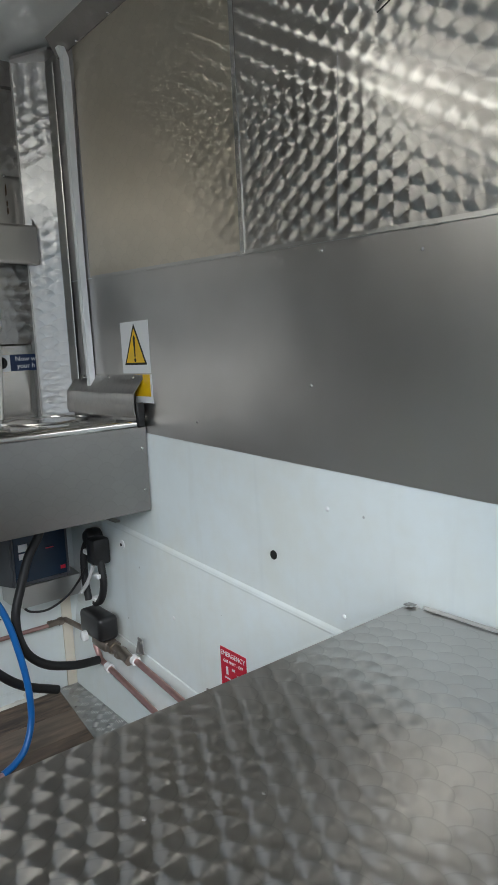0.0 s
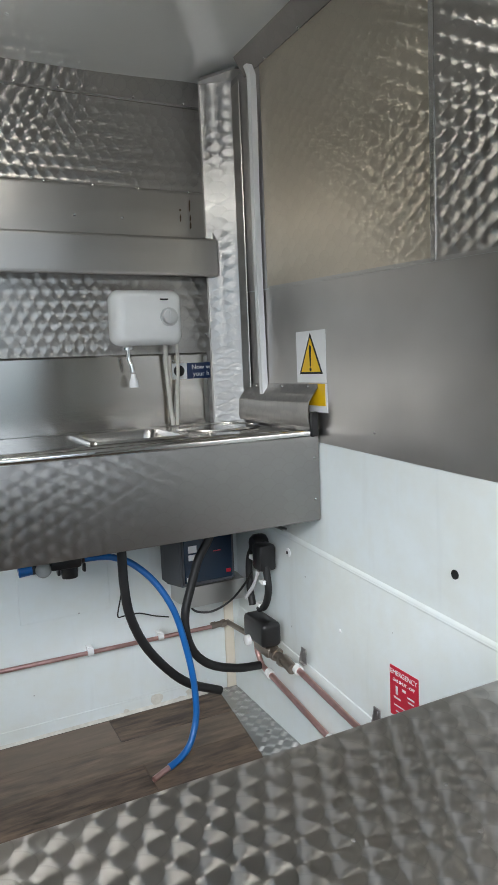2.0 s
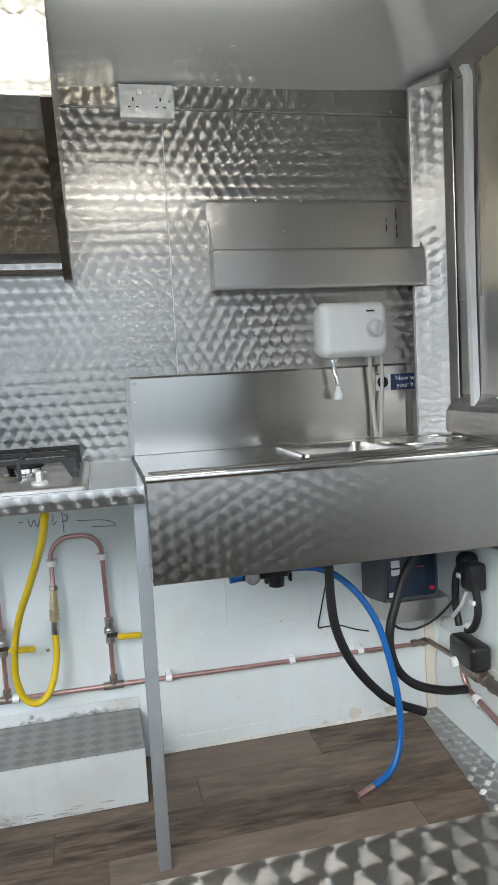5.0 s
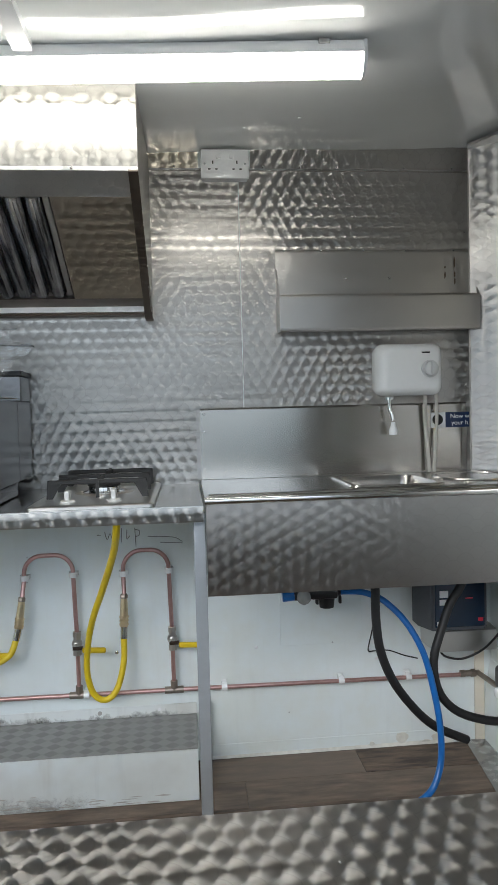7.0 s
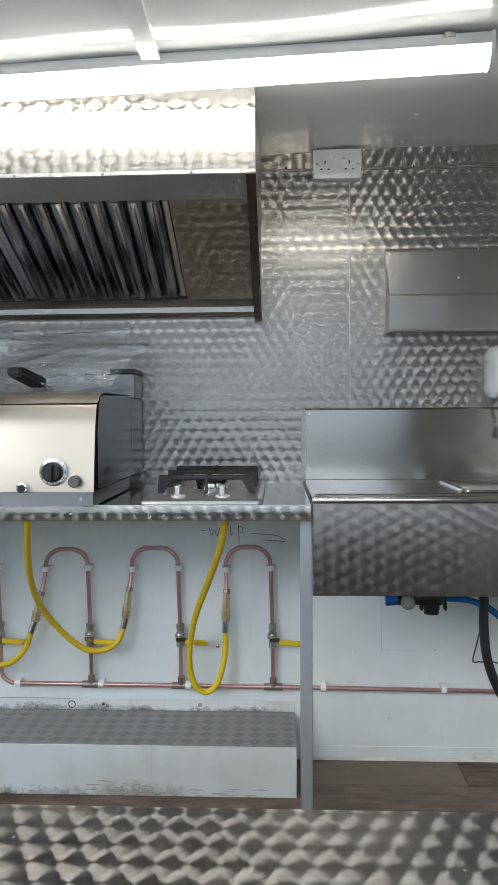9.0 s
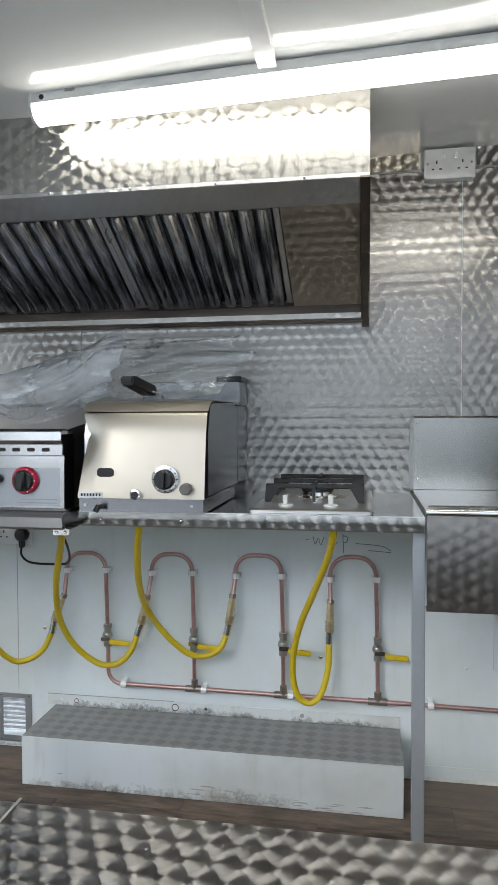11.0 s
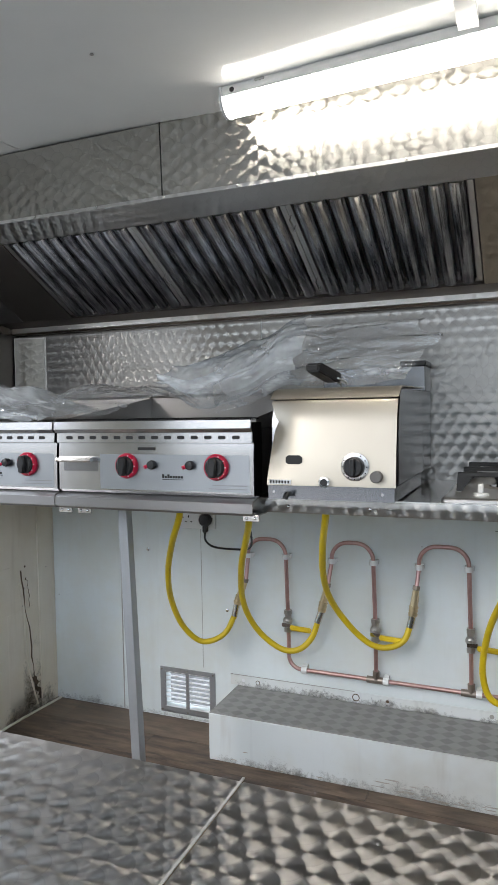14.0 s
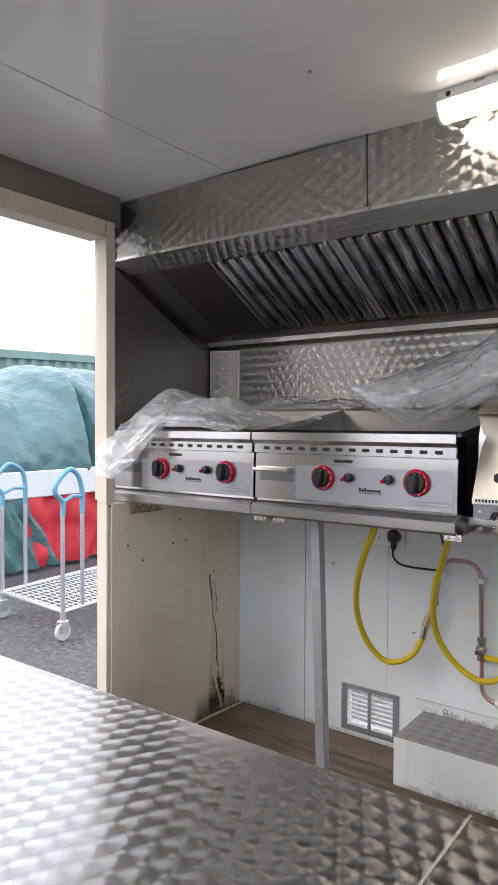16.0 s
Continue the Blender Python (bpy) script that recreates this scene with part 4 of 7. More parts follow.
loft(bm, [round_rect(-0.43, -0.24, 0.135, 0.140, 0.02, ST + 0.0005), round_rect(-0.43, -0.24, 0.132, 0.137, 0.02, ST + 0.006), round_rect(-0.43, -0.24, 0.118, 0.123, 0.03, ST + 0.005),
          round_rect(-0.43, -0.24, 0.110, 0.115, 0.03, ST - 0.012), round_rect(-0.43, -0.24, 0.100, 0.105, 0.04, ST - 0.12), round_rect(-0.43, -0.24, 0.07, 0.075, 0.04, ST - 0.135)])
part("bowl", bm, STEEL_BRIGHT, sink_unit, "square pressed bowl with a raised rim")
bm = bm_new()
lathe(bm, [(0.128, 0.0005), (0.126, 0.005), (0.118, 0.004), (0.112, -0.01), (0.105, -0.07), (0.07, -0.10), (0.02, -0.105)], (cx, cy, ST), "z", 32)
part("basin", bm, STEEL_BRIGHT, sink_unit, "round hand basin")
bm = bm_new()
lathe(bm, [(0.012, 0.0), (0.017, 0.0), (0.017, 0.004), (0.012, 0.003)], (-0.21, cy + 0.067, ST - 0.035), (Vector((0.66, 0.75, 0)), Vector((0, 0, 1)), Vector((0.75, -0.66, 0))), 18, False)
lathe(bm, [(0.001, 0.001), (0.012, 0.001)], (-0.21, cy + 0.067, ST - 0.035), (Vector((0.66, 0.75, 0)), Vector((0, 0, 1)), Vector((0.75, -0.66, 0))), 18)
part("overflow", bm, BLACK_PLASTIC, sink_unit, "black overflow hole")
# raised front edge, rolled over
bm = bm_new()
roll = [(-0.534 - 0.0095 * math.sin(a), 0.915 + 0.0095 * math.cos(a)) for a in [radians(-10 + 20 * k) for k in range(10)]]
prism(bm, roll + [(-0.536, ST - 0.01), (-0.520, ST - 0.003), (-0.520, ST + 0.0008)], -0.968, -0.006)
part("front_edge", bm, POLISHED, sink_unit, "bright rolled front edge")
bm = bm_new()
prism(bm, [(-0.455, ST + 0.0003), (-0.452, ST + 0.0035), (-0.448, ST + 0.0050), (-0.444, ST + 0.0035), (-0.441, ST + 0.0003)], -0.955, -0.02)
part("drip_ridge", bm, POLISHED, sink_unit, "bright pressed ridge along the front")
bm = bm_new()
sheet(bm, [(-0.50, 0.684), (-0.537, 0.682), (-0.540, 0.686), (-0.540, 0.906)], -0.966, -0.005, 0.0015)
part("apron", bm, SWIRL_APRON, sink_unit, "worn engine-turned apron panel")
studs("rivet", [(-0.02, -0.5415, z) for z in (0.74, 0.85)], CHROME, sink_unit, 0.004, 0.004)
bm = bm_new()
sheet(bm, [(-0.007, 0.917), (-0.007, 1.138), (-0.002, 1.143)], -0.962, -0.083, 0.0015)
part("splashback", bm, STEEL_V, sink_unit, "plain brushed splashback")
bm = bm_new()
prism(bm, [(-0.975, -0.002), (-0.975, -0.012), (-0.962, -0.012), (-0.962, -0.0095), (-0.9725, -0.0095), (-0.9725, -0.002)], 0.92, 1.141, "z")
part("edge_trim", bm, STEEL_DULL, sink_unit)
studs("screw", [(x, -0.0085, z) for x, z in ((-0.95, 1.125), (-0.95, 1.07), (-0.95, 0.95), (-0.20, 1.12))], CHROME, sink_unit, 0.004, 0.003)
# folded guard on the end wall behind the basin
bm = bm_new()
sheet(bm, [(-0.0045, 1.042), (-0.007, 1.030), (-0.033, 0.997), (-0.036, 0.992), (-0.038, 0.945), (-0.034, 0.931)], -0.545, -0.135, 0.0015, "y")
part("end_guard", bm, SWIRL, sink_unit, "folded engine-turned guard along the end wall")
studs("screw", [(-0.006, y, 1.034) for y in (-0.2, -0.36, -0.5)], CHROME, sink_unit, 0.0035, 0.003, "x")
bm = bm_new()
box(bm, -0.03, -0.006, -0.548, -0.536, 0.905, 0.97, 0.004)
part("rubber_stop", bm, BLACK_RUBBER, sink_unit)

# ---- cooking counter ----
cook_counter = thing("cooking_counter", (-2.0, -0.3, 0), "stainless cooking counter on grey square-tube legs", "counter")
bm = bm_new()
box(bm, -3.085, -0.972, -0.544, -0.003, 0.9035, 0.905)
part("worktop", bm, WORKTOP, cook_counter)
bm = bm_new()
sheet(bm, [(-0.52, 0.868), (-0.544, 0.868), (-0.5465, 0.872), (-0.5445, 0.9035)], -3.085, -0.972, 0.0015)
part("front_edge", bm, SWIRL_EDGE, cook_counter, "engine-turned front edge")
bm = bm_new()
prism(bm, [(-0.5475, 0.9035), (-0.5475, 0.9058), (-0.541, 0.9058), (-0.541, 0.9055), (-0.547, 0.9035)], -3.085, -0.972)
part("edge_bead", bm, POLISHED, cook_counter)
bm = bm_new()
box(bm, -3.08, -0.975, -0.515, -0.003, 0.884, 0.9025)
part("board", bm, WHITE_WALL, cook_counter)
for x, lean in ((-0.997, 0.0), (-2.278, -0.032)):
    bm = bm_new()
    box(bm, x, x + 0.030, -0.512, -0.482, 0.0, 0.8835, 0.0015)
    for v in bm.verts:
        v.co.x += lean * v.co.z / 0.88
    part("leg", bm, GALV, cook_counter)
studs("screw", [(x, -0.547, 0.884) for x in (-1.56, -1.77, -1.9)], CHROME, cook_counter, 0.005, 0.004)
for x in (-1.85, -2.355, -2.42):
    bm = bm_new()
    box(bm, x - 0.022, x + 0.022, -0.606, -0.601, 0.850, 0.8665, 0.001)
    box(bm, x - 0.020, x + 0.020, -0.601, -0.544, 0.8640, 0.8665)
    bracket = part("bracket", bm, STEEL_BRIGHT, cook_counter)
    studs("screw", [(x - 0.011, -0.606, 0.858), (x + 0.011, -0.606, 0.858)], CHROME, bracket, 0.004, 0.004)

# ---- extractor hood ----
hood = thing("extractor_hood", (-2.1, -0.3, 1.45), "stainless extractor hood with baffle filters over the cooking counter", "extractor hood")
HX0, HX1 = -3.086, -1.10
for x0, x1, mat_ in ((-2.0975, HX1, SWIRL_FASCIA), (HX0, -2.1005, SWIRL_FASCIA)):
    bm = bm_new()
    n = 12
    for i in range(n):
        a, c = x0 + (x1 - x0) * i / n, x0 + (x1 - x0) * (i + 1) / n
        quad = [bm.verts.new((px, -0.577 if pz < 1.7 else -0.585, pz)) for px, pz in ((a, 1.69), (c, 1.69), (c, ceiling_z(c, -0.585) - 0.001), (a, ceiling_z(a, -0.585) - 0.001))]
        bm.faces.new(quad)
    bmesh.ops.remove_doubles(bm, verts=bm.verts[:], dist=0.0005)
    bmesh.ops.recalc_face_normals(bm, faces=bm.faces[:])
    if bm.faces[:][0].normal.y > 0:
        bmesh.ops.reverse_faces(bm, faces=bm.faces[:])
    ext = bmesh.ops.extrude_face_region(bm, geom=bm.faces[:])
    bmesh.ops.translate(bm, verts=[g for g in ext["geom"] if isinstance(g, bmesh.types.BMVert)], vec=(0, 0.002, 0))
    bmesh.ops.recalc_face_normals(bm, faces=bm.faces[:])
    part("front_panel", bm, mat_, hood)
bm = bm_new()
prism(bm, [(-0.5782, 1.69), (-0.5862, 1.888), (-0.583, 1.888), (-0.575, 1.69)], -2.1005, -2.0975)
part("joint", bm, INK, hood)
bm = bm_new()
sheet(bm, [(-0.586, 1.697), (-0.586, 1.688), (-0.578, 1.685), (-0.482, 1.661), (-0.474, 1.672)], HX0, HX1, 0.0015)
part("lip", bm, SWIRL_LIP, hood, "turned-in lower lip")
studs("rivet", [(-1.25 - 0.21 * i, -0.5865, 1.693) for i in range(9)], CHROME, hood, 0.0035, 0.004)
bm = bm_new()
prism(bm, [(-0.583, 1.692), (-0.583, 1.884), (-0.003, 1.93), (-0.003, 1.44), (-0.10, 1.44)], HX1 - 0.002, HX1)
part("end_panel", bm, SWIRL, hood)
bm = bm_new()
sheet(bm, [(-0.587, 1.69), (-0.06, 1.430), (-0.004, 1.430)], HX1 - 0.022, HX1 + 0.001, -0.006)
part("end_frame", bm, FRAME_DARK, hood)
# left end panel and gutter get the darkened steel; the shade is in the colour
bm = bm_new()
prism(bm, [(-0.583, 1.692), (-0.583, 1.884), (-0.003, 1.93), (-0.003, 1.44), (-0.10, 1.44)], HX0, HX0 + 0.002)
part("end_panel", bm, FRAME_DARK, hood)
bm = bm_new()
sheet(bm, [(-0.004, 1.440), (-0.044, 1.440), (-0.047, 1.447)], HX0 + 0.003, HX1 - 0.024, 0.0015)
gutter = part("gutter", bm, FRAME_DARK, hood, "gutter under the filters, darkened by colour")
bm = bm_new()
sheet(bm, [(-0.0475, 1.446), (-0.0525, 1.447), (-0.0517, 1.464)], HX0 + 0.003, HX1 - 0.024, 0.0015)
part("gutter_lip", bm, SWIRL_GUTTER, gutter, "upstand of the gutter, its bright reflection put into the colour")
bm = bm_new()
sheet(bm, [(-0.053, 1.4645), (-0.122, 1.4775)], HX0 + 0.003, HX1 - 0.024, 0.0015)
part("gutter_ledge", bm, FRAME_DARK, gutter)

# filter plane: from the gutter up to the lip
FB, FT = Vector((0, -0.122, 1.476)), Vector((0, -0.478, 1.668))
slope = (FT - FB).normalized()
out_n = Vector((1, 0, 0)).cross(slope)
if out_n.z > 0:
    out_n = -out_n
LEN = (FT - FB).length


def plane_at(x, s, n):
    return Vector((x, 0, 0)) + FB + slope * s + out_n * n


def slab(bm, x0, x1, s0, s1, n0, n1):
    vs = [bm.verts.new(plane_at(x, s, n)) for n in (n0, n1) for x, s in ((x0, s0), (x1, s0), (x1, s1), (x0, s1))]
    for q in ((0, 1, 2, 3), (4, 7, 6, 5), (0, 4, 5, 1), (1, 5, 6, 2), (2, 6, 7, 3), (3, 7, 4, 0)):
        bm.faces.new([vs[k] for k in q])
    bmesh.ops.recalc_face_normals(bm, faces=bm.faces[:])


# plates are darker to the left: hood shade put into the steel colour
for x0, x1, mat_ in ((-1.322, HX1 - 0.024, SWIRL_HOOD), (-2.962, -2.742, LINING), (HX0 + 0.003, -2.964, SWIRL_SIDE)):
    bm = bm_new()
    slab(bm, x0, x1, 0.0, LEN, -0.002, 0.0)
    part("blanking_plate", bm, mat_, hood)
bm = bm_new()
slab(bm, -2.742, -1.322, 0.0, LEN, -0.05, -0.045)
part("filter_back", bm, STEEL_DARK, hood)


def baffle_filter(x0, x1, count, handles):
    f = bm_new()
    e = 0.014
    slab(f, x0, x1, 0.0, e, -0.04, -0.012)
    slab(f, x0, x1, LEN - e, LEN, -0.04, -0.012)
    slab(f, x0, x0 + e, e, LEN - e, -0.04, -0.004)
    slab(f, x1 - e, x1, e, LEN - e, -0.04, -0.004)
    fr = part("filter", f, STEEL_DARK, hood, "greasy baffle filter")
    step = (x1 - x0 - 2 * e) / count
    for k in range(count):
        b2 = bm_new()
        c = x0 + e + step * (k + 0.5)
        w = step * 0.43
        prof = [(-w, -0.012), (-w * 0.92, -0.003), (-w * 0.6, 0.004), (0, 0.007), (w * 0.6, 0.004), (w * 0.92, -0.003), (w, -0.012)]
        rows = []
        for s, slim, lift in ((0.006, 0.30, -0.012), (0.008, 0.62, -0.006), (0.012, 0.86, -0.002), (0.020, 1.0, 0.0), (LEN - 0.03, 1.0, 0.0), (LEN - 0.012, 1.0, -0.004)):
            rows.append([b2.verts.new(plane_at(c + px * slim, s, pn + lift)) for px, pn in prof])
        for ra, rb in zip(rows, rows[1:]):
            for i in range(len(prof) - 1):
                b2.faces.new((ra[i], ra[i + 1], rb[i + 1], rb[i]))
        b2.faces.new(rows[0])
        bmesh.ops.recalc_face_normals(b2, faces=b2.faces[:])
        part("baffle", b2, BAFFLE, fr)
    for s in handles:
        b2 = bm_new()
        pts = [plane_at(x0 + 0.005, s - 0.02, -0.004), plane_at(x0 + 0.003, s - 0.02, 0.012), plane_at(x0 + 0.003, s + 0.02, 0.012), plane_at(x0 + 0.005, s + 0.02, -0.004)]
        pipe(b2, pts, 0.002, 6)
        part("wire_handle", b2, STEEL_BRIGHT, fr)


for k in range(3):
    baffle_filter(-2.740 + 0.472 * k, -2.740 + 0.472 * k + 0.470, 9, ((), (0.16,), (0.07, LEN - 0.07))[k])

# ---- tube light on the ceiling ----
tube_light = thing("tube_light", (-1.24, -0.74, 1.83), "lit white LED batten light fixed to the ceiling", "light")
TA, TB = Vector((-1.862, -0.676, 0)), Vector((-0.618, -0.765, 0))
tdir = (TB - TA).normalized()
tside = Vector((0, 0, 1)).cross(tdir)


def along(prof, a, b2, zoff=0.0):
    """A batten section, rows of (sideways, height), pulled from a to b2 along the light."""
    bmx = bm_new()
    ra, rb = [], []
    for s, z in prof:
        for rr_, t in ((ra, a), (rb, b2)):
            p = TA + tdir * t + tside * s
            rr_.append(bmx.verts.new((p.x, p.y, z + zoff)))
    n = len(prof)
    for k in range(n):
        bmx.faces.new((ra[k], ra[(k + 1) % n], rb[(k + 1) % n], rb[k]))
    bmx.faces.new(ra[::-1])
    bmx.faces.new(rb)
    bmesh.ops.recalc_face_normals(bmx, faces=bmx.faces[:])
    return bmx


TL = (TB - TA).length
part("body", along([(-0.032, 1.880), (-0.034, 1.872), (-0.034, 1.856), (0.034, 1.856), (0.034, 1.872), (0.032, 1.880)], 0.003, TL - 0.003), WHITE_PLASTIC, tube_light)
half = [(0.033 * math.cos(a), 1.8555 - 0.036 * math.sin(a)) for a in [math.pi * k / 14 for k in range(15)]]
part("diffuser", along(half, 0.006, TL - 0.006), GLOW, tube_light, "glowing white diffuser")
cap = [(0.036, 1.880), (-0.036, 1.880)] + [(-0.036 * math.cos(a), 1.8555 - 0.038 * math.sin(a)) for a in [math.pi * k / 14 for k in range(15)]]
part("end_cap", along(cap, -0.003, 0.004), WHITE_PLASTIC, tube_light)
part("end_cap", along(cap, TL - 0.004, TL + 0.003), WHITE_PLASTIC, tube_light)
for t in (0.10, TL - 0.085):
    c = TA + tdir * t - tside * 0.030
    b3 = bm_new()
    zc = ceiling_z(c.x, c.y)
    box(b3, c.x - 0.012, c.x + 0.012, c.y - 0.005, c.y + 0.005, 1.872, zc, 0.001)
    part("clip", b3, STEEL_BRIGHT, tube_light)
b3 = bm_new()
p = TA + tdir * 0.03 - tside * 0.0345
lathe(b3, [(0.006, 0.0), (0.006, 0.001), (0.002, 0.0015)], (p.x, p.y, 1.867), "y", 14)
part("rating_mark", b3, INK, tube_light)

# cable trunking from the light towards the hatch
bm = bm_new()
prism(bm, [(-1.330, 1.866), (-1.330, 1.892), (-1.292, 1.892), (-1.292, 1.866)], -1.6, -0.755, "y")
for v in bm.verts:
    v.co.z = ceiling_z(v.co.x, v.co.y) - (0.020 if v.co.z < 1.88 else 0.001)
solid("cable_trunking", bm, WHITE_PLASTIC, "white plastic cable trunking under the ceiling", "cable trunking")

# ---- wall shelf ----
shelf = thing("wall_shelf", (-0.38, -0.03, 1.377), "folded stainless shelf hood screwed to the back wall", "shelf")
bm = bm_new()
sheet(bm, [(-0.0035, 1.643), (-0.006, 1.638), (-0.0061, 1.632), (-0.007, 1.505), (-0.007, 1.500), (-0.012, 1.492), (-0.017, 1.4915), (-0.073, 1.4895), (-0.078, 1.489), (-0.081, 1.485), (-0.081, 1.480), (-0.081, 1.387), (-0.081, 1.382), (-0.078, 1.376), (-0.063, 1.376)], -0.708, -0.064, 0.0015)
part("folded_sheet", bm, SHELF_STEEL, shelf)
for x in (-0.706, -0.066):
    bm = bm_new()
    prism(bm, [(-0.002, 1.585), (-0.012, 1.578), (-0.0785, 1.488), (-0.0795, 1.378), (-0.002, 1.378)], x - 0.001, x + 0.001)
    part("end_cheek", bm, SHELF_STEEL, shelf)
studs("screw", [(x, -0.0065, 1.640) for x in (-0.68, -0.56, -0.42, -0.28, -0.12)], CHROME, shelf, 0.004, 0.005)
for x, z, h_ in ((-0.118, 1.600, 0.020), (-0.117, 1.562, 0.010), (-0.117, 1.540, 0.012), (-0.150, 1.585, 0.004), (-0.150, 1.560, 0.012)):
    bm = bm_new()
    prism(bm, [(x - 0.002, z - h_), (x + 0.0022, z - h_ * 0.6), (x + 0.0025, z + h_ * 0.5), (x, z + h_), (x - 0.0024, z + h_ * 0.3)], -0.0092, -0.0086, "y")
    part("rust_mark", bm, DIRT, shelf, "brown rust mark")
studs("screw", [(x, -0.0075, 1.551) for x in (-0.48, -0.337)], CHROME, shelf, 0.005, 0.007)


# ---- sockets ----
def double_socket(x0, z0, w, h, d, label, y=-0.0):
    ob = thing("double_socket", (x0 + w / 2, y, z0), label, "socket", "double sockets")
    b1 = bm_new()
    box(b1, x0 + 0.003, x0 + w - 0.003, y - d + 0.008, y, z0 + 0.003, z0 + h - 0.003, 0.002)
    part("back_box", b1, WHITE_PLASTIC, ob)
    b1 = bm_new()
    box(b1, x0, x0 + w, y - d, y - d + 0.0075, z0, z0 + h, 0.003, 2)
    part("face_plate", b1, WHITE_PLASTIC, ob)
    for c in (x0 + w * 0.25, x0 + w * 0.75):
        b1 = bm_new()
        f = y - d - 0.0006
        for px, pz, hw, hh in ((0, 0.55, 0.002, 0.005), (-0.011, 0.32, 0.0035, 0.002), (0.011, 0.32, 0.0035, 0.002)):
            box(b1, c + px - hw, c + px + hw, f, f + 0.001, z0 + h * pz - hh, z0 + h * pz + hh)
        part("pin_slots", b1, INK, ob)
        b1 = bm_new()
        s = 0.012 if c < x0 + w / 2 else -0.012
        box(b1, c + s * 1.4 - 0.006, c + s * 1.4 + 0.006, f - 0.003, f + 0.001, z0 + h * 0.66, z0 + h * 0.85, 0.001)
        part("rocker", b1, WHITE_PLASTIC, ob)
    for sx in (x0 + 0.012, x0 + w - 0.012):
        b1 = bm_new()
        rod(b1, (sx, y - d + 0.001, z0 + h * 0.5), (sx, y - d - 0.001, z0 + h * 0.5), 0.0035, seg=8)
        part("screw", b1, CHROME, ob)
    return ob


double_socket(-0.938, 1.855, 0.150, 0.090, 0.042, "white double wall socket under the ceiling")
double_socket(-2.376, 0.708, 0.140, 0.080, 0.012, "white double wall socket below the counter")
plug = thing("plug", (-2.265, -0.05, 0.70), "black plug with its cable, in the wall socket", "plug")
bm = bm_new()
lathe(bm, [(0.021, 0), (0.024, 0.006), (0.024, 0.018), (0.018, 0.026), (0.006, 0.028)], (-2.268, -0.0125, 0.745), "y", 22)
box(bm, -2.276, -2.260, -0.036, -0.014, 0.700, 0.728, 0.004)
part("body", bm, BLACK_PLASTIC, plug)
bm = bm_new()
pipe(bm, spline([(-2.268, -0.027, 0.705), (-2.266, -0.03, 0.675), (-2.235, -0.03, 0.652), (-2.16, -0.03, 0.648), (-2.09, -0.05, 0.66), (-2.02, -0.2, 0.74), (-1.97, -0.4, 0.87)], 7), 0.0038, 8)
part("cable", bm, BLACK_RUBBER, plug)

# ---- instantaneous water heater ----
heater = thing("water_heater", (-0.29, -0.045, 1.05), "white wall-mounted hand-wash water heater with dial and tap", "water heater")
bm = bm_new()
rings = []
for y, ins, r in ((-0.003, 0.006, 0.024), (-0.045, 0.0, 0.026), (-0.066, 0.002, 0.026), (-0.080, 0.008, 0.026), (-0.088, 0.015, 0.026), (-0.0925, 0.024, 0.022)):
    rings.append([(px, y, py) for px, py, _ in round_rect(-0.2950, 1.251, 0.1085 - ins, 0.083 - ins, r, 0)])
loft(bm, rings)
part("casing", bm, WHITE_PLASTIC, heater)
bm = bm_new()
lathe(bm, [(0.028, 0), (0.028, 0.003), (0.023, 0.004), (0.021, 0.016), (0.018, 0.018), (0.004, 0.018)], (-0.236, -0.0925, 1.251), "y", 26)
box(bm, -0.2385, -0.2335, -0.114, -0.108, 1.233, 1.269, 0.001)
part("dial", bm, plain("pale_grey_plastic", (0.62, 0.63, 0.63), 0.3, 0, 0.03), heater, "pale grey temperature dial")
bm = bm_new()
box(bm, -0.262, -0.236, -0.0936, -0.0928, 1.306, 1.311)
bmesh.ops.translate(bm, verts=bm.verts[:], vec=(0, 0, -0.006))
part("maker_mark", bm, INK, heater)
bm = bm_new()
lathe(bm, [(0.017, 0), (0.017, 0.008), (0.013, 0.012), (0.010, 0.018)], (-0.358, -0.055, 1.156), "z", 18)
pipe(bm, spline([(-0.358, -0.055, 1.16), (-0.357, -0.055, 1.13), (-0.352, -0.06, 1.112), (-0.349, -0.062, 1.09)], 6), 0.007, 10)
part("spout", bm, CHROME, heater)
bm = bm_new()
lathe(bm, [(0.014, 0.0), (0.013, 0.018), (0.008, 0.03), (0.007, 0.04)], (-0.348, -0.062, 1.045), "z", 16)
part("nozzle", bm, WHITE_PLASTIC, heater)
for pts, r in (([(-0.232, -0.035, 1.18), (-0.231, -0.03, 1.1), (-0.226, -0.03, 1.02), (-0.222, -0.04, 0.92)], 0.0065), ([(-0.196, -0.035, 1.18), (-0.192, -0.03, 1.11), (-0.196, -0.03, 1.03), (-0.208, -0.04, 0.92)], 0.0055)):
    bm = bm_new()
    pipe(bm, spline(pts, 6), r, 10)
    part("supply_pipe", bm, plain("off_white_hose", (0.6, 0.58, 0.53), 0.45, 0, 0.1), heater)

# ---- signs ----
def plate_x(y0, y1, z0, z1, x, material, name, label, category="sign"):
    b1 = bm_new()
    box(b1, x - 0.0015, x, y0, y1, z0, z1)
    return solid(name, b1, material, label, category, at=(x, (y0 + y1) / 2, z0))


warning = plate_x(-0.586, -0.442, 1.045, 1.180, -0.0025, SIGN_WHITE, "warning_sign", "white warning sign with a yellow triangle on the steel wall")


def tri(bmx, c, r, x0, x1):
    prism(bmx, [(c[0] + r * math.sin(a), c[1] + r * math.cos(a) * 1.08) for a in (0, 2.0944, 4.18879)], x0, x1)


bm = bm_new()
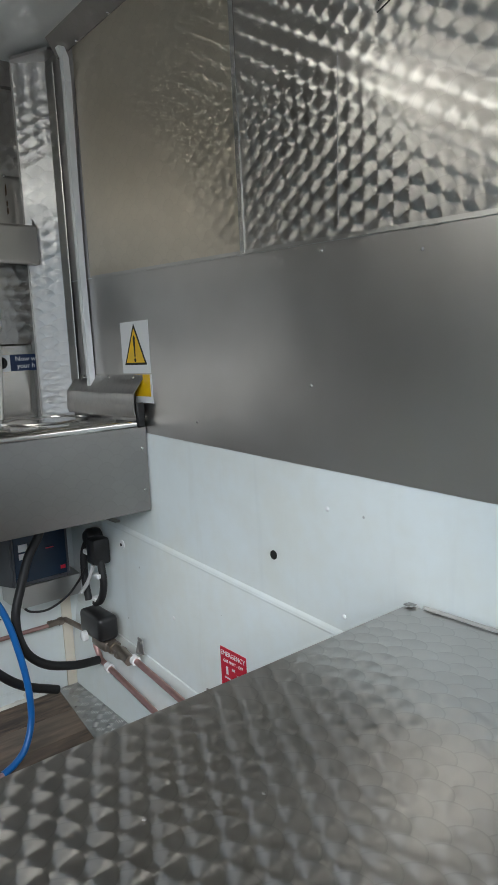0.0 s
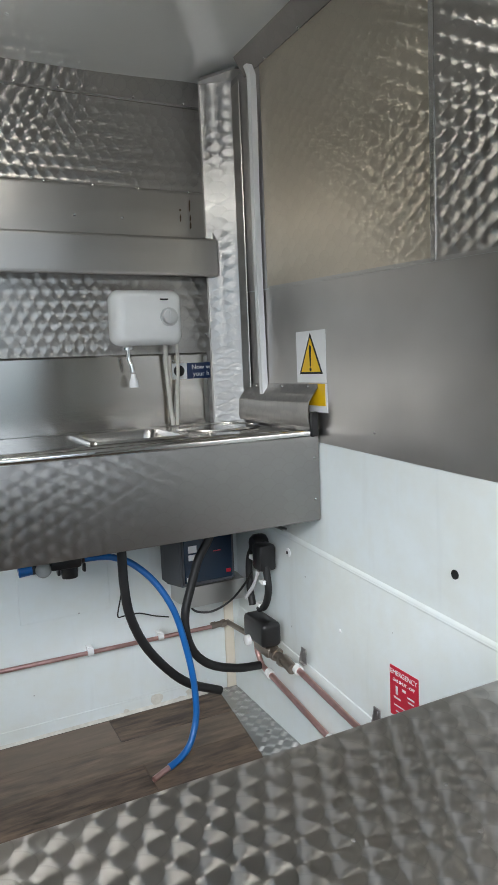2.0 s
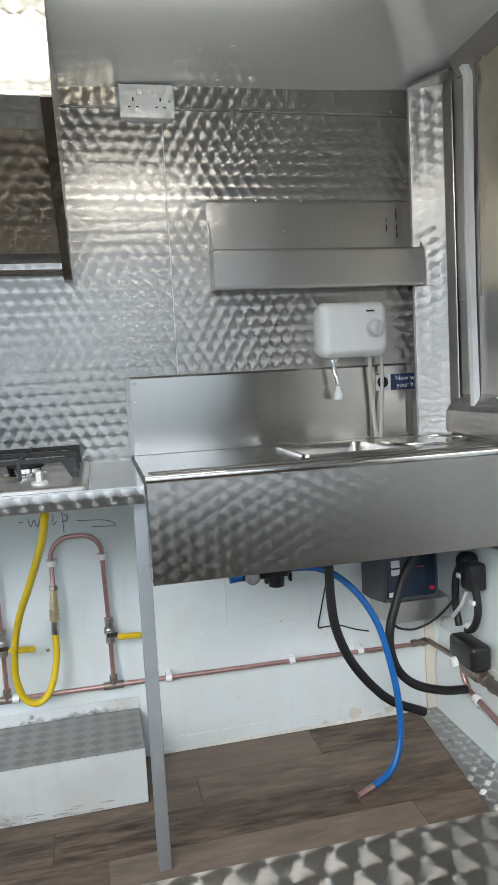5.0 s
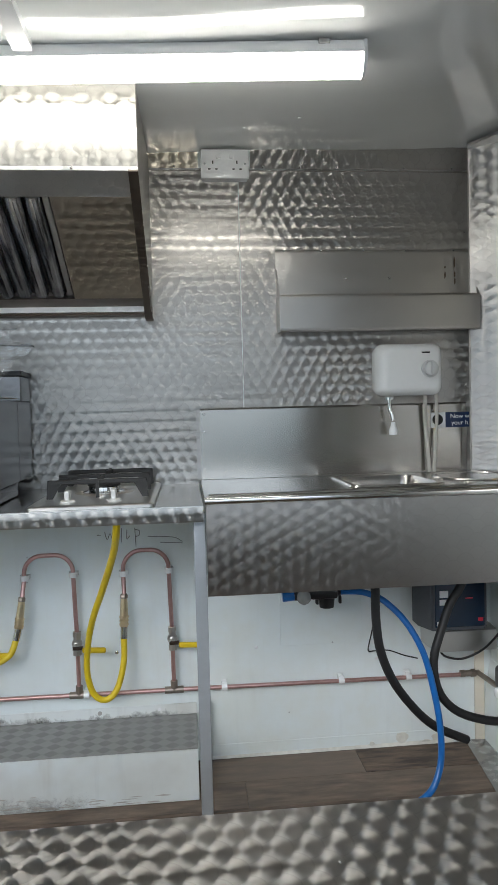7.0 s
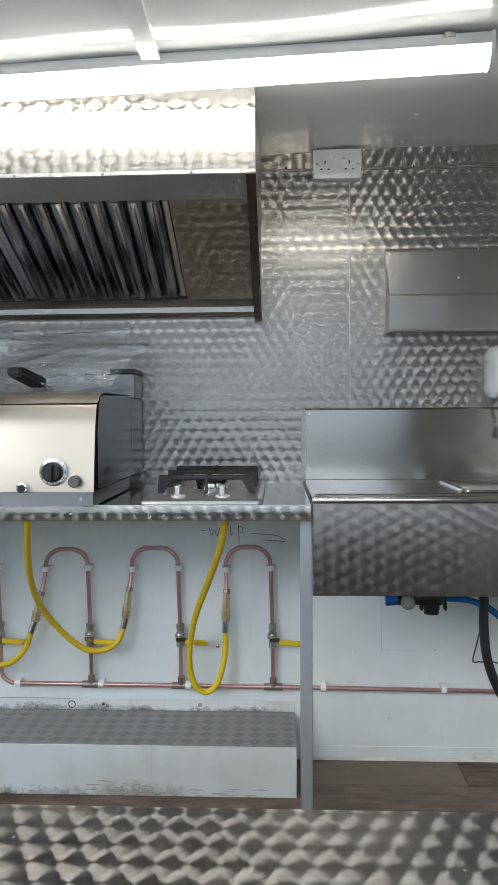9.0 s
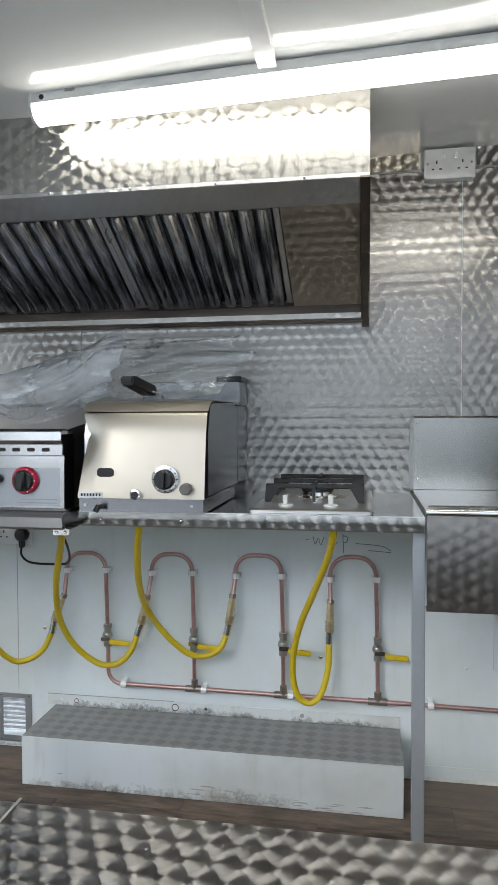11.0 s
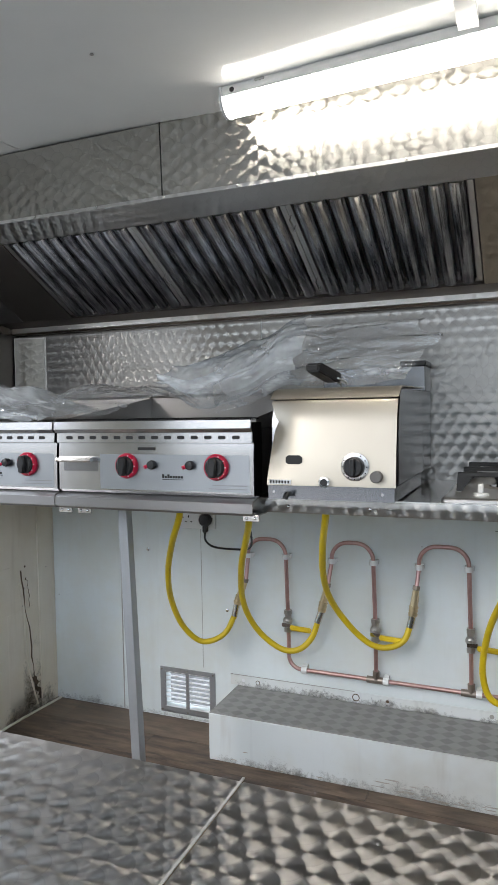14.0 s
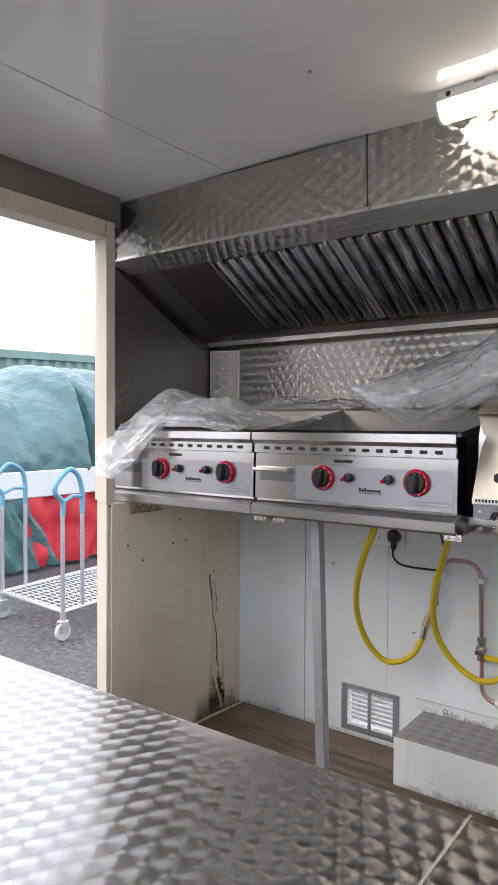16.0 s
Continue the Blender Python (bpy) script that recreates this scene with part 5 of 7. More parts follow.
tri(bm, (-0.514, 1.103), 0.0665, -0.0046, -0.0041)
part("triangle_border", bm, INK, warning)
bm = bm_new()
tri(bm, (-0.514, 1.1025), 0.055, -0.0051, -0.0047)
part("triangle", bm, YELLOW_SIGN, warning, "yellow warning triangle")
bm = bm_new()
prism(bm, [(-0.5165, 1.087), (-0.5115, 1.087), (-0.5085, 1.138), (-0.514, 1.144), (-0.5195, 1.138)], -0.0056, -0.0052)
lathe(bm, [(0.005, 0), (0.005, 0.0004)], (-0.0052, -0.514, 1.0795), (Vector((0, 1, 0)), Vector((0, 0, 1)), Vector((-1, 0, 0))), 14)
part("exclamation_mark", bm, INK, warning)
notice = plate_x(-0.588, -0.50, 0.968, 1.042, -0.0025, SIGN_WHITE, "small_notice", "small white and yellow notice behind the steel guard")
bm = bm_new()
box(bm, -0.0046, -0.0041, -0.580, -0.50, 0.985, 1.042)
part("yellow_field", bm, YELLOW_SIGN, notice)
gas_sign = plate_x(-0.925, -0.826, 0.272, 0.392, -0.0055, RED_SIGN, "emergency_sign", "red emergency gas shut-off sign on the white board")
letters("EMERGENCY", 0.0165, Matrix.Translation((-0.0075, -0.8755, 0.378)) @ WEST, SIGN_WHITE, gas_sign)
letters("GAS SHUT - OFF", 0.0105, Matrix.Translation((-0.0075, -0.8755, 0.360)) @ WEST, SIGN_WHITE, gas_sign)
bm = bm_new()
for y, z, hy, hz in ((-0.851, 0.337, 0.004, 0.010), (-0.876, 0.345, 0.006, 0.003), (-0.90, 0.335, 0.012, 0.002), (-0.90, 0.325, 0.010, 0.0015), (-0.852, 0.318, 0.012, 0.002), (-0.86, 0.30, 0.02, 0.0015), (-0.9, 0.30, 0.014, 0.0015), (-0.876, 0.286, 0.03, 0.0015)):
    box(bm, -0.0076, -0.0071, y - hy, y + hy, z - hz, z + hz)
part("small_print", bm, SIGN_WHITE, gas_sign)
bm = bm_new()
box(bm, -0.155, -0.0745, -0.0105, -0.009, 1.062, 1.112)
wash = solid("washing_sign", bm, BLUE_SIGN, "dark blue hand-washing sign with white letters", "sign", at=(-0.11, -0.009, 1.062))
letters("Now w", 0.0215, Matrix.Translation((-0.107, -0.0110, 1.098)) @ FRONT, SIGN_WHITE, wash)
letters("your h", 0.0215, Matrix.Translation((-0.107, -0.0110, 1.0765)) @ FRONT, SIGN_WHITE, wash)
bm = bm_new()
box(bm, -0.205, -0.1555, -0.0105, -0.009, 1.062, 1.112)
picto = solid("hand_pictogram", bm, SIGN_WHITE, "white sign square with a round black pictogram", "sign", at=(-0.18, -0.009, 1.062))
bm = bm_new()
lathe(bm, [(0.012, 0), (0.018, 0), (0.018, 0.0006), (0.012, 0.0006)], (-0.182, -0.0106, 1.088), "y", 20)
prism(bm, [(-0.196, 1.083), (-0.186, 1.096), (-0.174, 1.093), (-0.176, 1.084), (-0.185, 1.078)], -0.0112, -0.0106, "y")
part("pictogram", bm, INK, picto)

# white trunking up the end wall
bm = bm_new()
pts = [(-0.012, -0.262, 1.002), (-0.014, -0.258, 1.3), (-0.016, -0.262, 1.6), (-0.020, -0.275, 1.84), (-0.028, -0.288, 1.895), (-0.040, -0.292, 1.918)]
for a, b_ in zip(pts, pts[1:]):
    vs = [bm.verts.new((p[0] + dx, p[1] + dy, p[2])) for p in (a, b_) for dx, dy in ((-0.010, -0.010), (0.008, -0.010), (0.008, 0.010), (-0.010, 0.010))]
    for q in ((0, 1, 2, 3), (4, 7, 6, 5), (0, 4, 5, 1), (1, 5, 6, 2), (2, 6, 7, 3), (3, 7, 4, 0)):
        bm.faces.new([vs[k] for k in q])
bmesh.ops.remove_doubles(bm, verts=bm.verts[:], dist=0.0001)
bmesh.ops.recalc_face_normals(bm, faces=bm.faces[:])
solid("wall_trunking", bm, WHITE_PLASTIC, "white plastic cable trunking up the end wall corner", "cable trunking", smooth=30)

# ---- gas hob ----
hob = thing("gas_hob", (-1.245, -0.3, 0.905), "stainless single-burner gas hob with black pan support", "hob")
bm = bm_new()
hx, hy = -1.242, -0.285
loft(bm, [round_rect(hx, hy, 0.152, 0.252, 0.012, 0.906), round_rect(hx, hy, 0.152, 0.252, 0.012, 0.913), round_rect(hx, hy, 0.147, 0.247, 0.012, 0.917), round_rect(hx, hy, 0.138, 0.238, 0.015, 0.917), round_rect(hx, hy, 0.130, 0.226, 0.02, 0.912)])
part("hob_plate", bm, SATIN, hob)
for x in (-1.312, -1.196):
    bm = bm_new()
    lathe(bm, [(0.019, 0), (0.019, 0.004), (0.015, 0.007), (0.002, 0.008)], (x, -0.43, 0.912), "z", 20)
    box(bm, x - 0.0065, x + 0.0065, -0.446, -0.414, 0.918, 0.942, 0.002)
    part("knob", bm, plain("pale_knob", (0.72, 0.72, 0.70), 0.3, 0.2, 0.05), hob)
bm = bm_new()
lathe(bm, [(0.06, 0), (0.06, 0.004), (0.045, 0.008), (0.044, 0.018), (0.03, 0.02)], (-1.245, -0.22, 0.911), "z", 26)
part("burner_ring", bm, CHROME, hob)
bm = bm_new()
lathe(bm, [(0.046, 0), (0.046, 0.006), (0.04, 0.010), (0.004, 0.010)], (-1.245, -0.22, 0.932), "z", 26)
part("burner_cap", bm, CAST, hob)
bm = bm_new()
lathe(bm, [(0.085, 0), (0.085, 0.0015), (0.078, 0.003)], (-1.245, -0.22, 0.910), "z", 30)
part("burner_dish", bm, plain("tan_enamel", (0.42, 0.37, 0.31), 0.35, 0.3), hob)
bm = bm_new()
x0, x1, y0, y1, zt = -1.372, -1.115, -0.375, -0.05, 0.964
# three flat bars on edge, each with a wide tapered leg at both ends
for y in (y0, -0.213, y1):
    box(bm, x0, x1, y - 0.004, y + 0.004, zt - 0.012, zt, 0.002)
    for x, s_ in ((x0, 1), (x1, -1)):
        prism(bm, [(x - 0.003 * s_, 0.9145), (x + 0.012 * s_, 0.9145), (x + 0.034 * s_, zt - 0.011), (x, zt - 0.009)], y - 0.0045, y + 0.0045, "y")
box(bm, -1.247, -1.239, -0.385, -0.265, zt - 0.010, zt + 0.001, 0.002)
prism(bm, [(-0.388, 0.9165), (-0.378, 0.9165), (-0.376, zt - 0.004), (-0.386, zt)], -1.247, -1.239)
box(bm, -1.247, -1.239, -0.165, -0.05, zt - 0.010, zt + 0.004, 0.002)
part("pan_support", bm, CAST, hob, "black cast-iron pan support")

# ---- fryer ----
fryer = thing("fryer", (-1.645, -0.32, 0.905), "countertop gas fryer with a pale film-covered steel front", "fryer")
FX0, FX1 = -1.806, -1.487
# steel under film; cream light reflected from the yard is put into its colour
FILM_STEEL = brushed("film_covered_lit_steel", colour=(0.60, 0.55, 0.465), rough=0.42, sx=2, sy=120, aniso=0.2)
bm = bm_new()
prism(bm, [(-0.560, 0.947), (-0.560, 1.10), (-0.535, 1.168), (-0.505, 1.176), (-0.18, 1.176), (-0.18, 0.947)], FX0, FX1)
part("body", bm, FRYER_SIDE, fryer)
bm = bm_new()
n = 10
front = [(-0.604, 0.944), (-0.604, 0.952), (-0.594, 1.03), (-0.583, 1.10), (-0.570, 1.146), (-0.563, 1.153)]
rows = []
for i in range(n + 1):
    x = FX0 + (FX1 - FX0) * i / n
    bend_in = 0.03 * max(0.0, 1 - (i / n) * 5)
    rows.append([bm.verts.new((x + (0.012 * ease(1 - i / 2.0) if 1.03 < z < 1.14 else 0), y + (bend_in if z > 1.0 else 0) * math.sin((z - 0.95) * 14), z)) for y, z in front])
for a, b_ in zip(rows, rows[1:]):
    for k in range(len(front) - 1):
        bm.faces.new((a[k], b_[k], b_[k + 1], a[k + 1]))
ext = bmesh.ops.extrude_face_region(bm, geom=bm.faces[:])
bmesh.ops.translate(bm, verts=[g for g in ext["geom"] if isinstance(g, bmesh.types.BMVert)], vec=(0, 0.003, 0))
bmesh.ops.recalc_face_normals(bm, faces=bm.faces[:])
front_panel = part("front_panel", bm, FILM_STEEL, fryer, "pale front panel, dented at one side")
bm = bm_new()
prism(bm, [(-0.604, 0.910), (-0.604, 0.9435), (-0.20, 0.9435), (-0.20, 0.910)], FX0 + 0.004, FX1 - 0.003)
part("base_tray", bm, FRYER_SIDE, fryer)
for x in (FX0 + 0.03, FX1 - 0.03):
    for y in (-0.56, -0.24):
        bm = bm_new()
        rod(bm, (x, y, 0.905), (x, y, 0.911), 0.012, seg=12)
        part("foot", bm, BLACK_RUBBER, fryer)
for x in (FX0 + 0.02, FX1 - 0.03):
    bm = bm_new()
    rod(bm, (x, -0.604, 0.928), (x, -0.608, 0.928), 0.004, seg=8)
    part("screw", bm, CHROME, fryer)
bm = bm_new()
sheet(bm, [(-0.565, 1.155), (-0.535, 1.176), (-0.50, 1.182), (-0.18, 1.184)], FX0 - 0.002, FX1 + 0.002, 0.002)
part("lid", bm, FILM_STEEL, fryer)
bm = bm_new()
box(bm, FX0, FX1, -0.178, -0.012, 0.947, 1.178, 0.002)
box(bm, FX0 + 0.01, FX1, -0.13, -0.012, 1.178, 1.252, 0.002)
part("flue", bm, FRYER_SIDE, fryer)
bm = bm_new()
box(bm, FX1 - 0.075, FX1 + 0.002, -0.128, -0.010, 1.2525, 1.268, 0.002)
part("flue_grille", bm, BLACK_PLASTIC, fryer)
bm = bm_new()
prism(bm, [(-1.757, 1.000), (-1.750, 0.996), (-1.722, 0.996), (-1.715, 1.000), (-1.715, 1.013), (-1.722, 1.018), (-1.750, 1.018), (-1.757, 1.013)], -0.6005, -0.5975, "y")
part("sight_hole", bm, INK, fryer)
bm = bm_new()
lathe(bm, [(0.034, 0), (0.034, 0.004), (0.028, 0.006)], (-1.583, -0.600, 0.992), "y", 26)
dial = part("thermostat_ring", bm, STEEL_BRIGHT, fryer)
bm = bm_new()
lathe(bm, [(0.025, 0.004), (0.024, 0.02), (0.02, 0.024), (0.004, 0.024)], (-1.583, -0.600, 0.992), "y", 22)
box(bm, -1.589, -1.577, -0.634, -0.62, 0.972, 1.012, 0.002)
part("thermostat_knob", bm, BLACK_PLASTIC, dial, "black thermostat knob")
bm = bm_new()
for k in range(10):
    a = radians(30 + 30 * k)
    ball(bm, (-1.583 + 0.0295 * math.sin(a), -0.6055, 0.992 + 0.0295 * math.cos(a)), 0.0018, u=6, v=4)
part("scale_marks", bm, INK, dial)
bm = bm_new()
lathe(bm, [(0.013, 0), (0.013, 0.016), (0.009, 0.017), (0.009, 0.010), (0.002, 0.010)], (-1.655, -0.602, 0.955), "y", 18)
part("igniter", bm, CHROME, fryer)
bm = bm_new()
lathe(bm, [(0.0088, 0.0), (0.0088, 0.0165), (0.002, 0.0165)], (-1.655, -0.602, 0.955), "y", 14)
part("igniter_button", bm, BLACK_PLASTIC, fryer)
bm = bm_new()
lathe(bm, [(0.014, 0), (0.014, 0.018), (0.012, 0.020), (0.002, 0.020)], (-1.530, -0.602, 0.970), "y", 18)
part("push_button", bm, plain("grey_rubber", (0.16, 0.15, 0.14), 0.6), fryer)
bm = bm_new()
box(bm, -1.800, -1.742, -0.6065, -0.6055, 0.947, 0.958)
part("name_plate", bm, SIGN_WHITE, fryer)
bm = bm_new()
for k in range(7):
    box(bm, -1.797 + 0.0077 * k, -1.7925 + 0.0077 * k, -0.6073, -0.6066, 0.949, 0.956)
part("name_bars", bm, INK, fryer)
bm = bm_new()
pipe(bm, [(-1.745, -0.602, 0.925), (-1.745, -0.63, 0.925), (-1.748, -0.635, 0.915)], 0.007, 10)
part("drain_tap", bm, BLACK_PLASTIC, fryer)
# basket and its handle
bm = bm_new()
pipe(bm, [(-1.690, -0.30, 1.185), (-1.690, -0.34, 1.205), (-1.685, -0.40, 1.212)], 0.003, 8)
pipe(bm, [(-1.672, -0.30, 1.185), (-1.672, -0.34, 1.205), (-1.677, -0.40, 1.212)], 0.003, 8)
box(bm, -1.702, -1.658, -0.335, -0.30, 1.184, 1.190, 0.001)
wire = part("basket_wire", bm, CHROME, fryer)
bm = bm_new()
prism(bm, [(-0.37, 1.206), (-0.375, 1.228), (-0.46, 1.252), (-0.475, 1.248), (-0.472, 1.228), (-0.39, 1.200)], -1.704, -1.668)
bmesh.ops.bevel(bm, geom=bm.edges[:], offset=0.004, segments=2, affect="EDGES")
for v in bm.verts:
    v.co.x += (v.co.y + 0.36) * 0.35
part("basket_handle", bm, BLACK_PLASTIC, wire, "black basket handle")


# ---- griddles ----
def griddle(x0, x1, label):
    g = thing("griddle", ((x0 + x1) / 2, -0.35, 0.905), label, "griddle", "gas griddles")
    b1 = bm_new()
    box(b1, x0 + 0.004, x1 - 0.004, -0.565, -0.06, 0.912, 1.085, 0.002)
    part("body", b1, STEEL_DULL, g)
    for x in (x0 + 0.04, x1 - 0.04):
        for y in (-0.50, -0.12):
            b1 = bm_new()
            rod(b1, (x, y, 0.905), (x, y, 0.913), 0.016, seg=12)
            part("foot", b1, BLACK_RUBBER, g)
    b1 = bm_new()
    sheet(b1, [(-0.57, 1.108), (-0.612, 1.112), (-0.622, 1.106), (-0.624, 1.086), (-0.618, 1.078), (-0.585, 1.076)], x0, x1, -0.002)
    part("top_rail", b1, FASCIA, g)
    b1 = bm_new()
    sheet(b1, [(-0.585, 1.074), (-0.612, 1.074), (-0.614, 1.050), (-0.585, 1.048)], x0 + 0.002, x1 - 0.002, -0.0015)
    vent = part("vent_strip", b1, FASCIA, g)
    step = (x1 - x0 - 0.05) / 14
    for k in range(14):
        b1 = bm_new()
        c = x0 + 0.025 + step * (k + 0.5)
        prism(b1, [(c - 0.010, 1.060), (c - 0.008, 1.058), (c + 0.008, 1.058), (c + 0.010, 1.060), (c + 0.010, 1.065), (c + 0.008, 1.067), (c - 0.008, 1.067), (c - 0.010, 1.065)], -0.6152, -0.612, "y")
        part("slot", b1, INK, vent)
    b1 = bm_new()
    sheet(b1, [(-0.58, 1.046), (-0.602, 1.046), (-0.604, 1.020), (-0.606, 0.918), (-0.60, 0.912), (-0.575, 0.912)], x0 + 0.001, x1 - 0.001, -0.002)
    fas = part("fascia", b1, FASCIA, g)
    for x in (x0 + 0.0005, x1 - 0.0025):
        b1 = bm_new()
        prism(b1, [(-0.602, 0.914), (-0.602, 1.046), (-0.612, 1.05), (-0.612, 1.10), (-0.55, 1.10), (-0.55, 0.914)], x, x + 0.002)
        part("end_plate", b1, FASCIA, g)
    b1 = bm_new()
    box(b1, x0 + 0.26, x0 + 0.315, -0.6055, -0.6035, 1.028, 1.036)
    part("slot", b1, INK, fas)
    b1 = bm_new()
    prism(b1, [(-0.6065, 1.017), (-0.6085, 0.922), (-0.6060, 0.922), (-0.6045, 1.017)], x0 + 0.14, x1 - 0.012)
    panel = part("control_panel", b1, GREY_PANEL, fas, "grey control panel")
    b1 = bm_new()
    box(b1, x0 + 0.016, x0 + 0.134, -0.607, -0.6055, 0.926, 1.006, 0.001)
    part("tray_front", b1, FRYER_SIDE, fas, "grease tray front")
    b1 = bm_new()
    prism(b1, [(-0.606, 1.010), (-0.606, 1.000), (-0.630, 0.995), (-0.634, 1.000), (-0.630, 1.007)], x0 + 0.008, x0 + 0.124)
    part("tray_handle", b1, STEEL_BRIGHT, fas)
    for c in (x0 + 0.228, x0 + 0.496):
        b1 = bm_new()
        lathe(b1, [(0.034, 0), (0.0345, 0.008), (0.031, 0.013), (0.026, 0.013)], (c, -0.607, 0.986), "y", 28)
        ring_ = part("knob_ring", b1, RED_PLASTIC, g, "red knob ring")
        b1 = bm_new()
        for k in range(5):
            a = radians(20 + 35 * k)
            ball(b1, (c + 0.029 * math.sin(a), -0.6205, 0.986 + 0.029 * math.cos(a)), 0.0018, u=6, v=4)
        part("marks", b1, SIGN_WHITE, ring_)
        b1 = bm_new()
        lathe(b1, [(0.027, 0.010), (0.026, 0.019), (0.023, 0.022), (0.002, 0.022)], (c, -0.607, 0.986), "y", 24)
        box(b1, c - 0.0125, c + 0.0105, -0.642, -0.618, 0.961, 1.011, 0.005)
        part("knob", b1, BLACK_PLASTIC, ring_, "black gas knob")
    for c, s in ((x0 + 0.308, 1), (x0 + 0.422, 1)):
        b1 = bm_new()
        lathe(b1, [(0.0115, 0), (0.0128, 0.010), (0.0105, 0.017), (0.002, 0.019)], (c, -0.607, 0.990), "y", 18)
        part("igniter_ring", b1, BLACK_PLASTIC, g)
        b1 = bm_new()
        rod(b1, (c - 0.008, -0.616, 0.988), (c - 0.0165, -0.626, 0.984), 0.0055, 0.005, 12)
        part("igniter_button", b1, RED_PLASTIC, g)
    b1 = bm_new()
    for k, hh in enumerate((0.010, 0.006, 0.010, 0.006, 0.006, 0.006, 0.006, 0.006)):
        box(b1, x0 + 0.336 + 0.0079 * k, x0 + 0.3415 + 0.0079 * k, -0.6092, -0.6075, 0.955, 0.955 + hh)
    box(b1, x0 + 0.336, x0 + 0.400, -0.6092, -0.6075, 0.9505, 0.952)
    part("name_bars", b1, INK, panel)
    b1 = bm_new()
    for k in range(2):
        box(b1, x1 - 0.115 - 0.01 * k, x1 - 0.018, -0.6094, -0.6082, 0.938 - 0.009 * k, 0.9405 - 0.009 * k)
    part("small_print", b1, plain("grey_print", (0.25, 0.25, 0.26), 0.5), panel)
    b1 = bm_new()
    sheet(b1, [(-0.585, 0.908), (-0.618, 0.901), (-0.624, 0.896), (-0.6215, 0.872), (-0.616, 0.867), (-0.60, 0.867)], x0, x1, -0.002)
    part("front_lip", b1, LIP_STEEL, g)
    b1 = bm_new()
    box(b1, x0 + 0.008, x1 - 0.008, -0.568, -0.10, 1.0855, 1.100, 0.002)
    part("hot_plate", b1, STEEL_DARK, g, "dark steel cooking plate")
    for x in (x0 + 0.003, x1 - 0.005):
        b1 = bm_new()
        prism(b1, [(-0.575, 1.086), (-0.575, 1.112), (-0.085, 1.178), (-0.085, 1.086)], x, x + 0.002)
        part("side_guard", b1, STEEL_DULL, g)
    b1 = bm_new()
    sheet(b1, [(-0.098, 1.09), (-0.088, 1.178), (-0.070, 1.186), (-0.062, 1.184), (-0.062, 1.086)], x0 + 0.003, x1 - 0.003, 0.002)
    back = part("back_guard", b1, STEEL_DULL, g)
    for k in range(9):
        b1 = bm_new()
        c = x1 - 0.16 + 0.016 * k
        box(b1, c, c + 0.007, -0.083, -0.064, 1.1895, 1.1915)
        part("slot", b1, INK, back)
    return g


griddle(-2.437, -1.839, "stainless gas griddle with two red-ringed knobs, on the counter")
griddle(-3.042, -2.443, "stainless gas griddle partly under clear plastic film")


# ---- loose clear plastic ----
def between(keys, u):
    """Smooth value at u along (place, value) keys."""
    for (u0, v0), (u1, v1) in zip(keys, keys[1:]):
        if u <= u1:
            return v0 + (v1 - v0) * ease((u - u0) / (u1 - u0))
    return keys[-1][1]


def film_sheet(name, label, nx, ny, place, seed, rough=0.03, slant=0.5, layers=((0.0, 1.0, 0.0, POLY_CLEAR),)):
    """Crumpled thin film; its folds run slantwise, and a bag has two layers."""
    film = thing(name, place(0.5, 0.4), label, "plastic film")
    for start, stop, lift, material in layers:
        b1 = bm_new()
        grid = []
        s2 = seed + 5 * lift * 100
        for i in range(nx + 1):
            col = []
            for j in range(ny + 1):
                v = j / ny
                u = start + (stop - start) * (1 - 0.22 * abs(v - 0.62)) * i / nx
                ragged = 0.05 * noise.noise(Vector((u * 9, v * 7, s2)))
                p = Vector(place(u + ragged * (0.4 + v * 0.6), min(1.06, max(-0.06, v + ragged))))
                along, across = u + slant * v, v - slant * u
                q = Vector((along * 1.6 + s2, across * 4.2, s2 * 1.7))
                fold = noise.ridged_multi_fractal(q, 1.0, 2.1, 4, 1.0, 1.9) - 1.0
                wide = noise.noise(Vector((u * 3, v * 2.2, s2)))
                d = noise.noise_vector(q * 1.3)
                out = Vector((0, -0.6, 1)).normalized()
                col.append(b1.verts.new(p + out * (fold * rough * 0.8 + wide * rough + lift) + d * rough * 0.6))
            grid.append(col)
        for i in range(nx):
            for j in range(ny):
                b1.faces.new((grid[i][j], grid[i + 1][j], grid[i + 1][j + 1], grid[i][j + 1]))
        part("film_layer", b1, material, film, smooth=60).visible_shadow = False
    return film


def big_film(u, v):
    low = between([(0, 1.20), (0.16, 1.12), (0.32, 1.14), (0.50, 1.195), (1, 1.215)], u)
    top = between([(0, 1.262), (0.18, 1.290), (0.36, 1.335), (0.50, 1.390), (0.75, 1.400), (1, 1.385)], u)
    swell = math.sin(math.pi * min(1, max(0, v)))
    return (-2.27 + 0.85 * u, -0.27 + 0.12 * v - 0.13 * swell * (1 - 0.8 * u), low + (top - low) * v)


def left_film(u, v):
    x = -2.985 + 0.53 * u
    crest = between([(0, 1.17), (0.12, 1.24), (0.34, 1.195), (0.53, 1.21), (0.77, 1.155), (1, 1.135)], u)
    hang = ease((-2.77 - x) / 0.16)
    if v < 0.38:
        s = v / 0.38
        return (x + 0.015 * (1 - s), -0.632 - 0.105 * math.sin(math.pi * 0.5 * min(1, 1.6 * (1 - s))) * hang, 1.125 - 0.17 * hang * (1 - s))
    s = (v - 0.38) / 0.62
    return (x, -0.632 + 0.46 * s, 1.125 + (crest - 1.125) * math.sin(math.pi * min(1, 0.02 + s * 0.98)) ** 0.8)


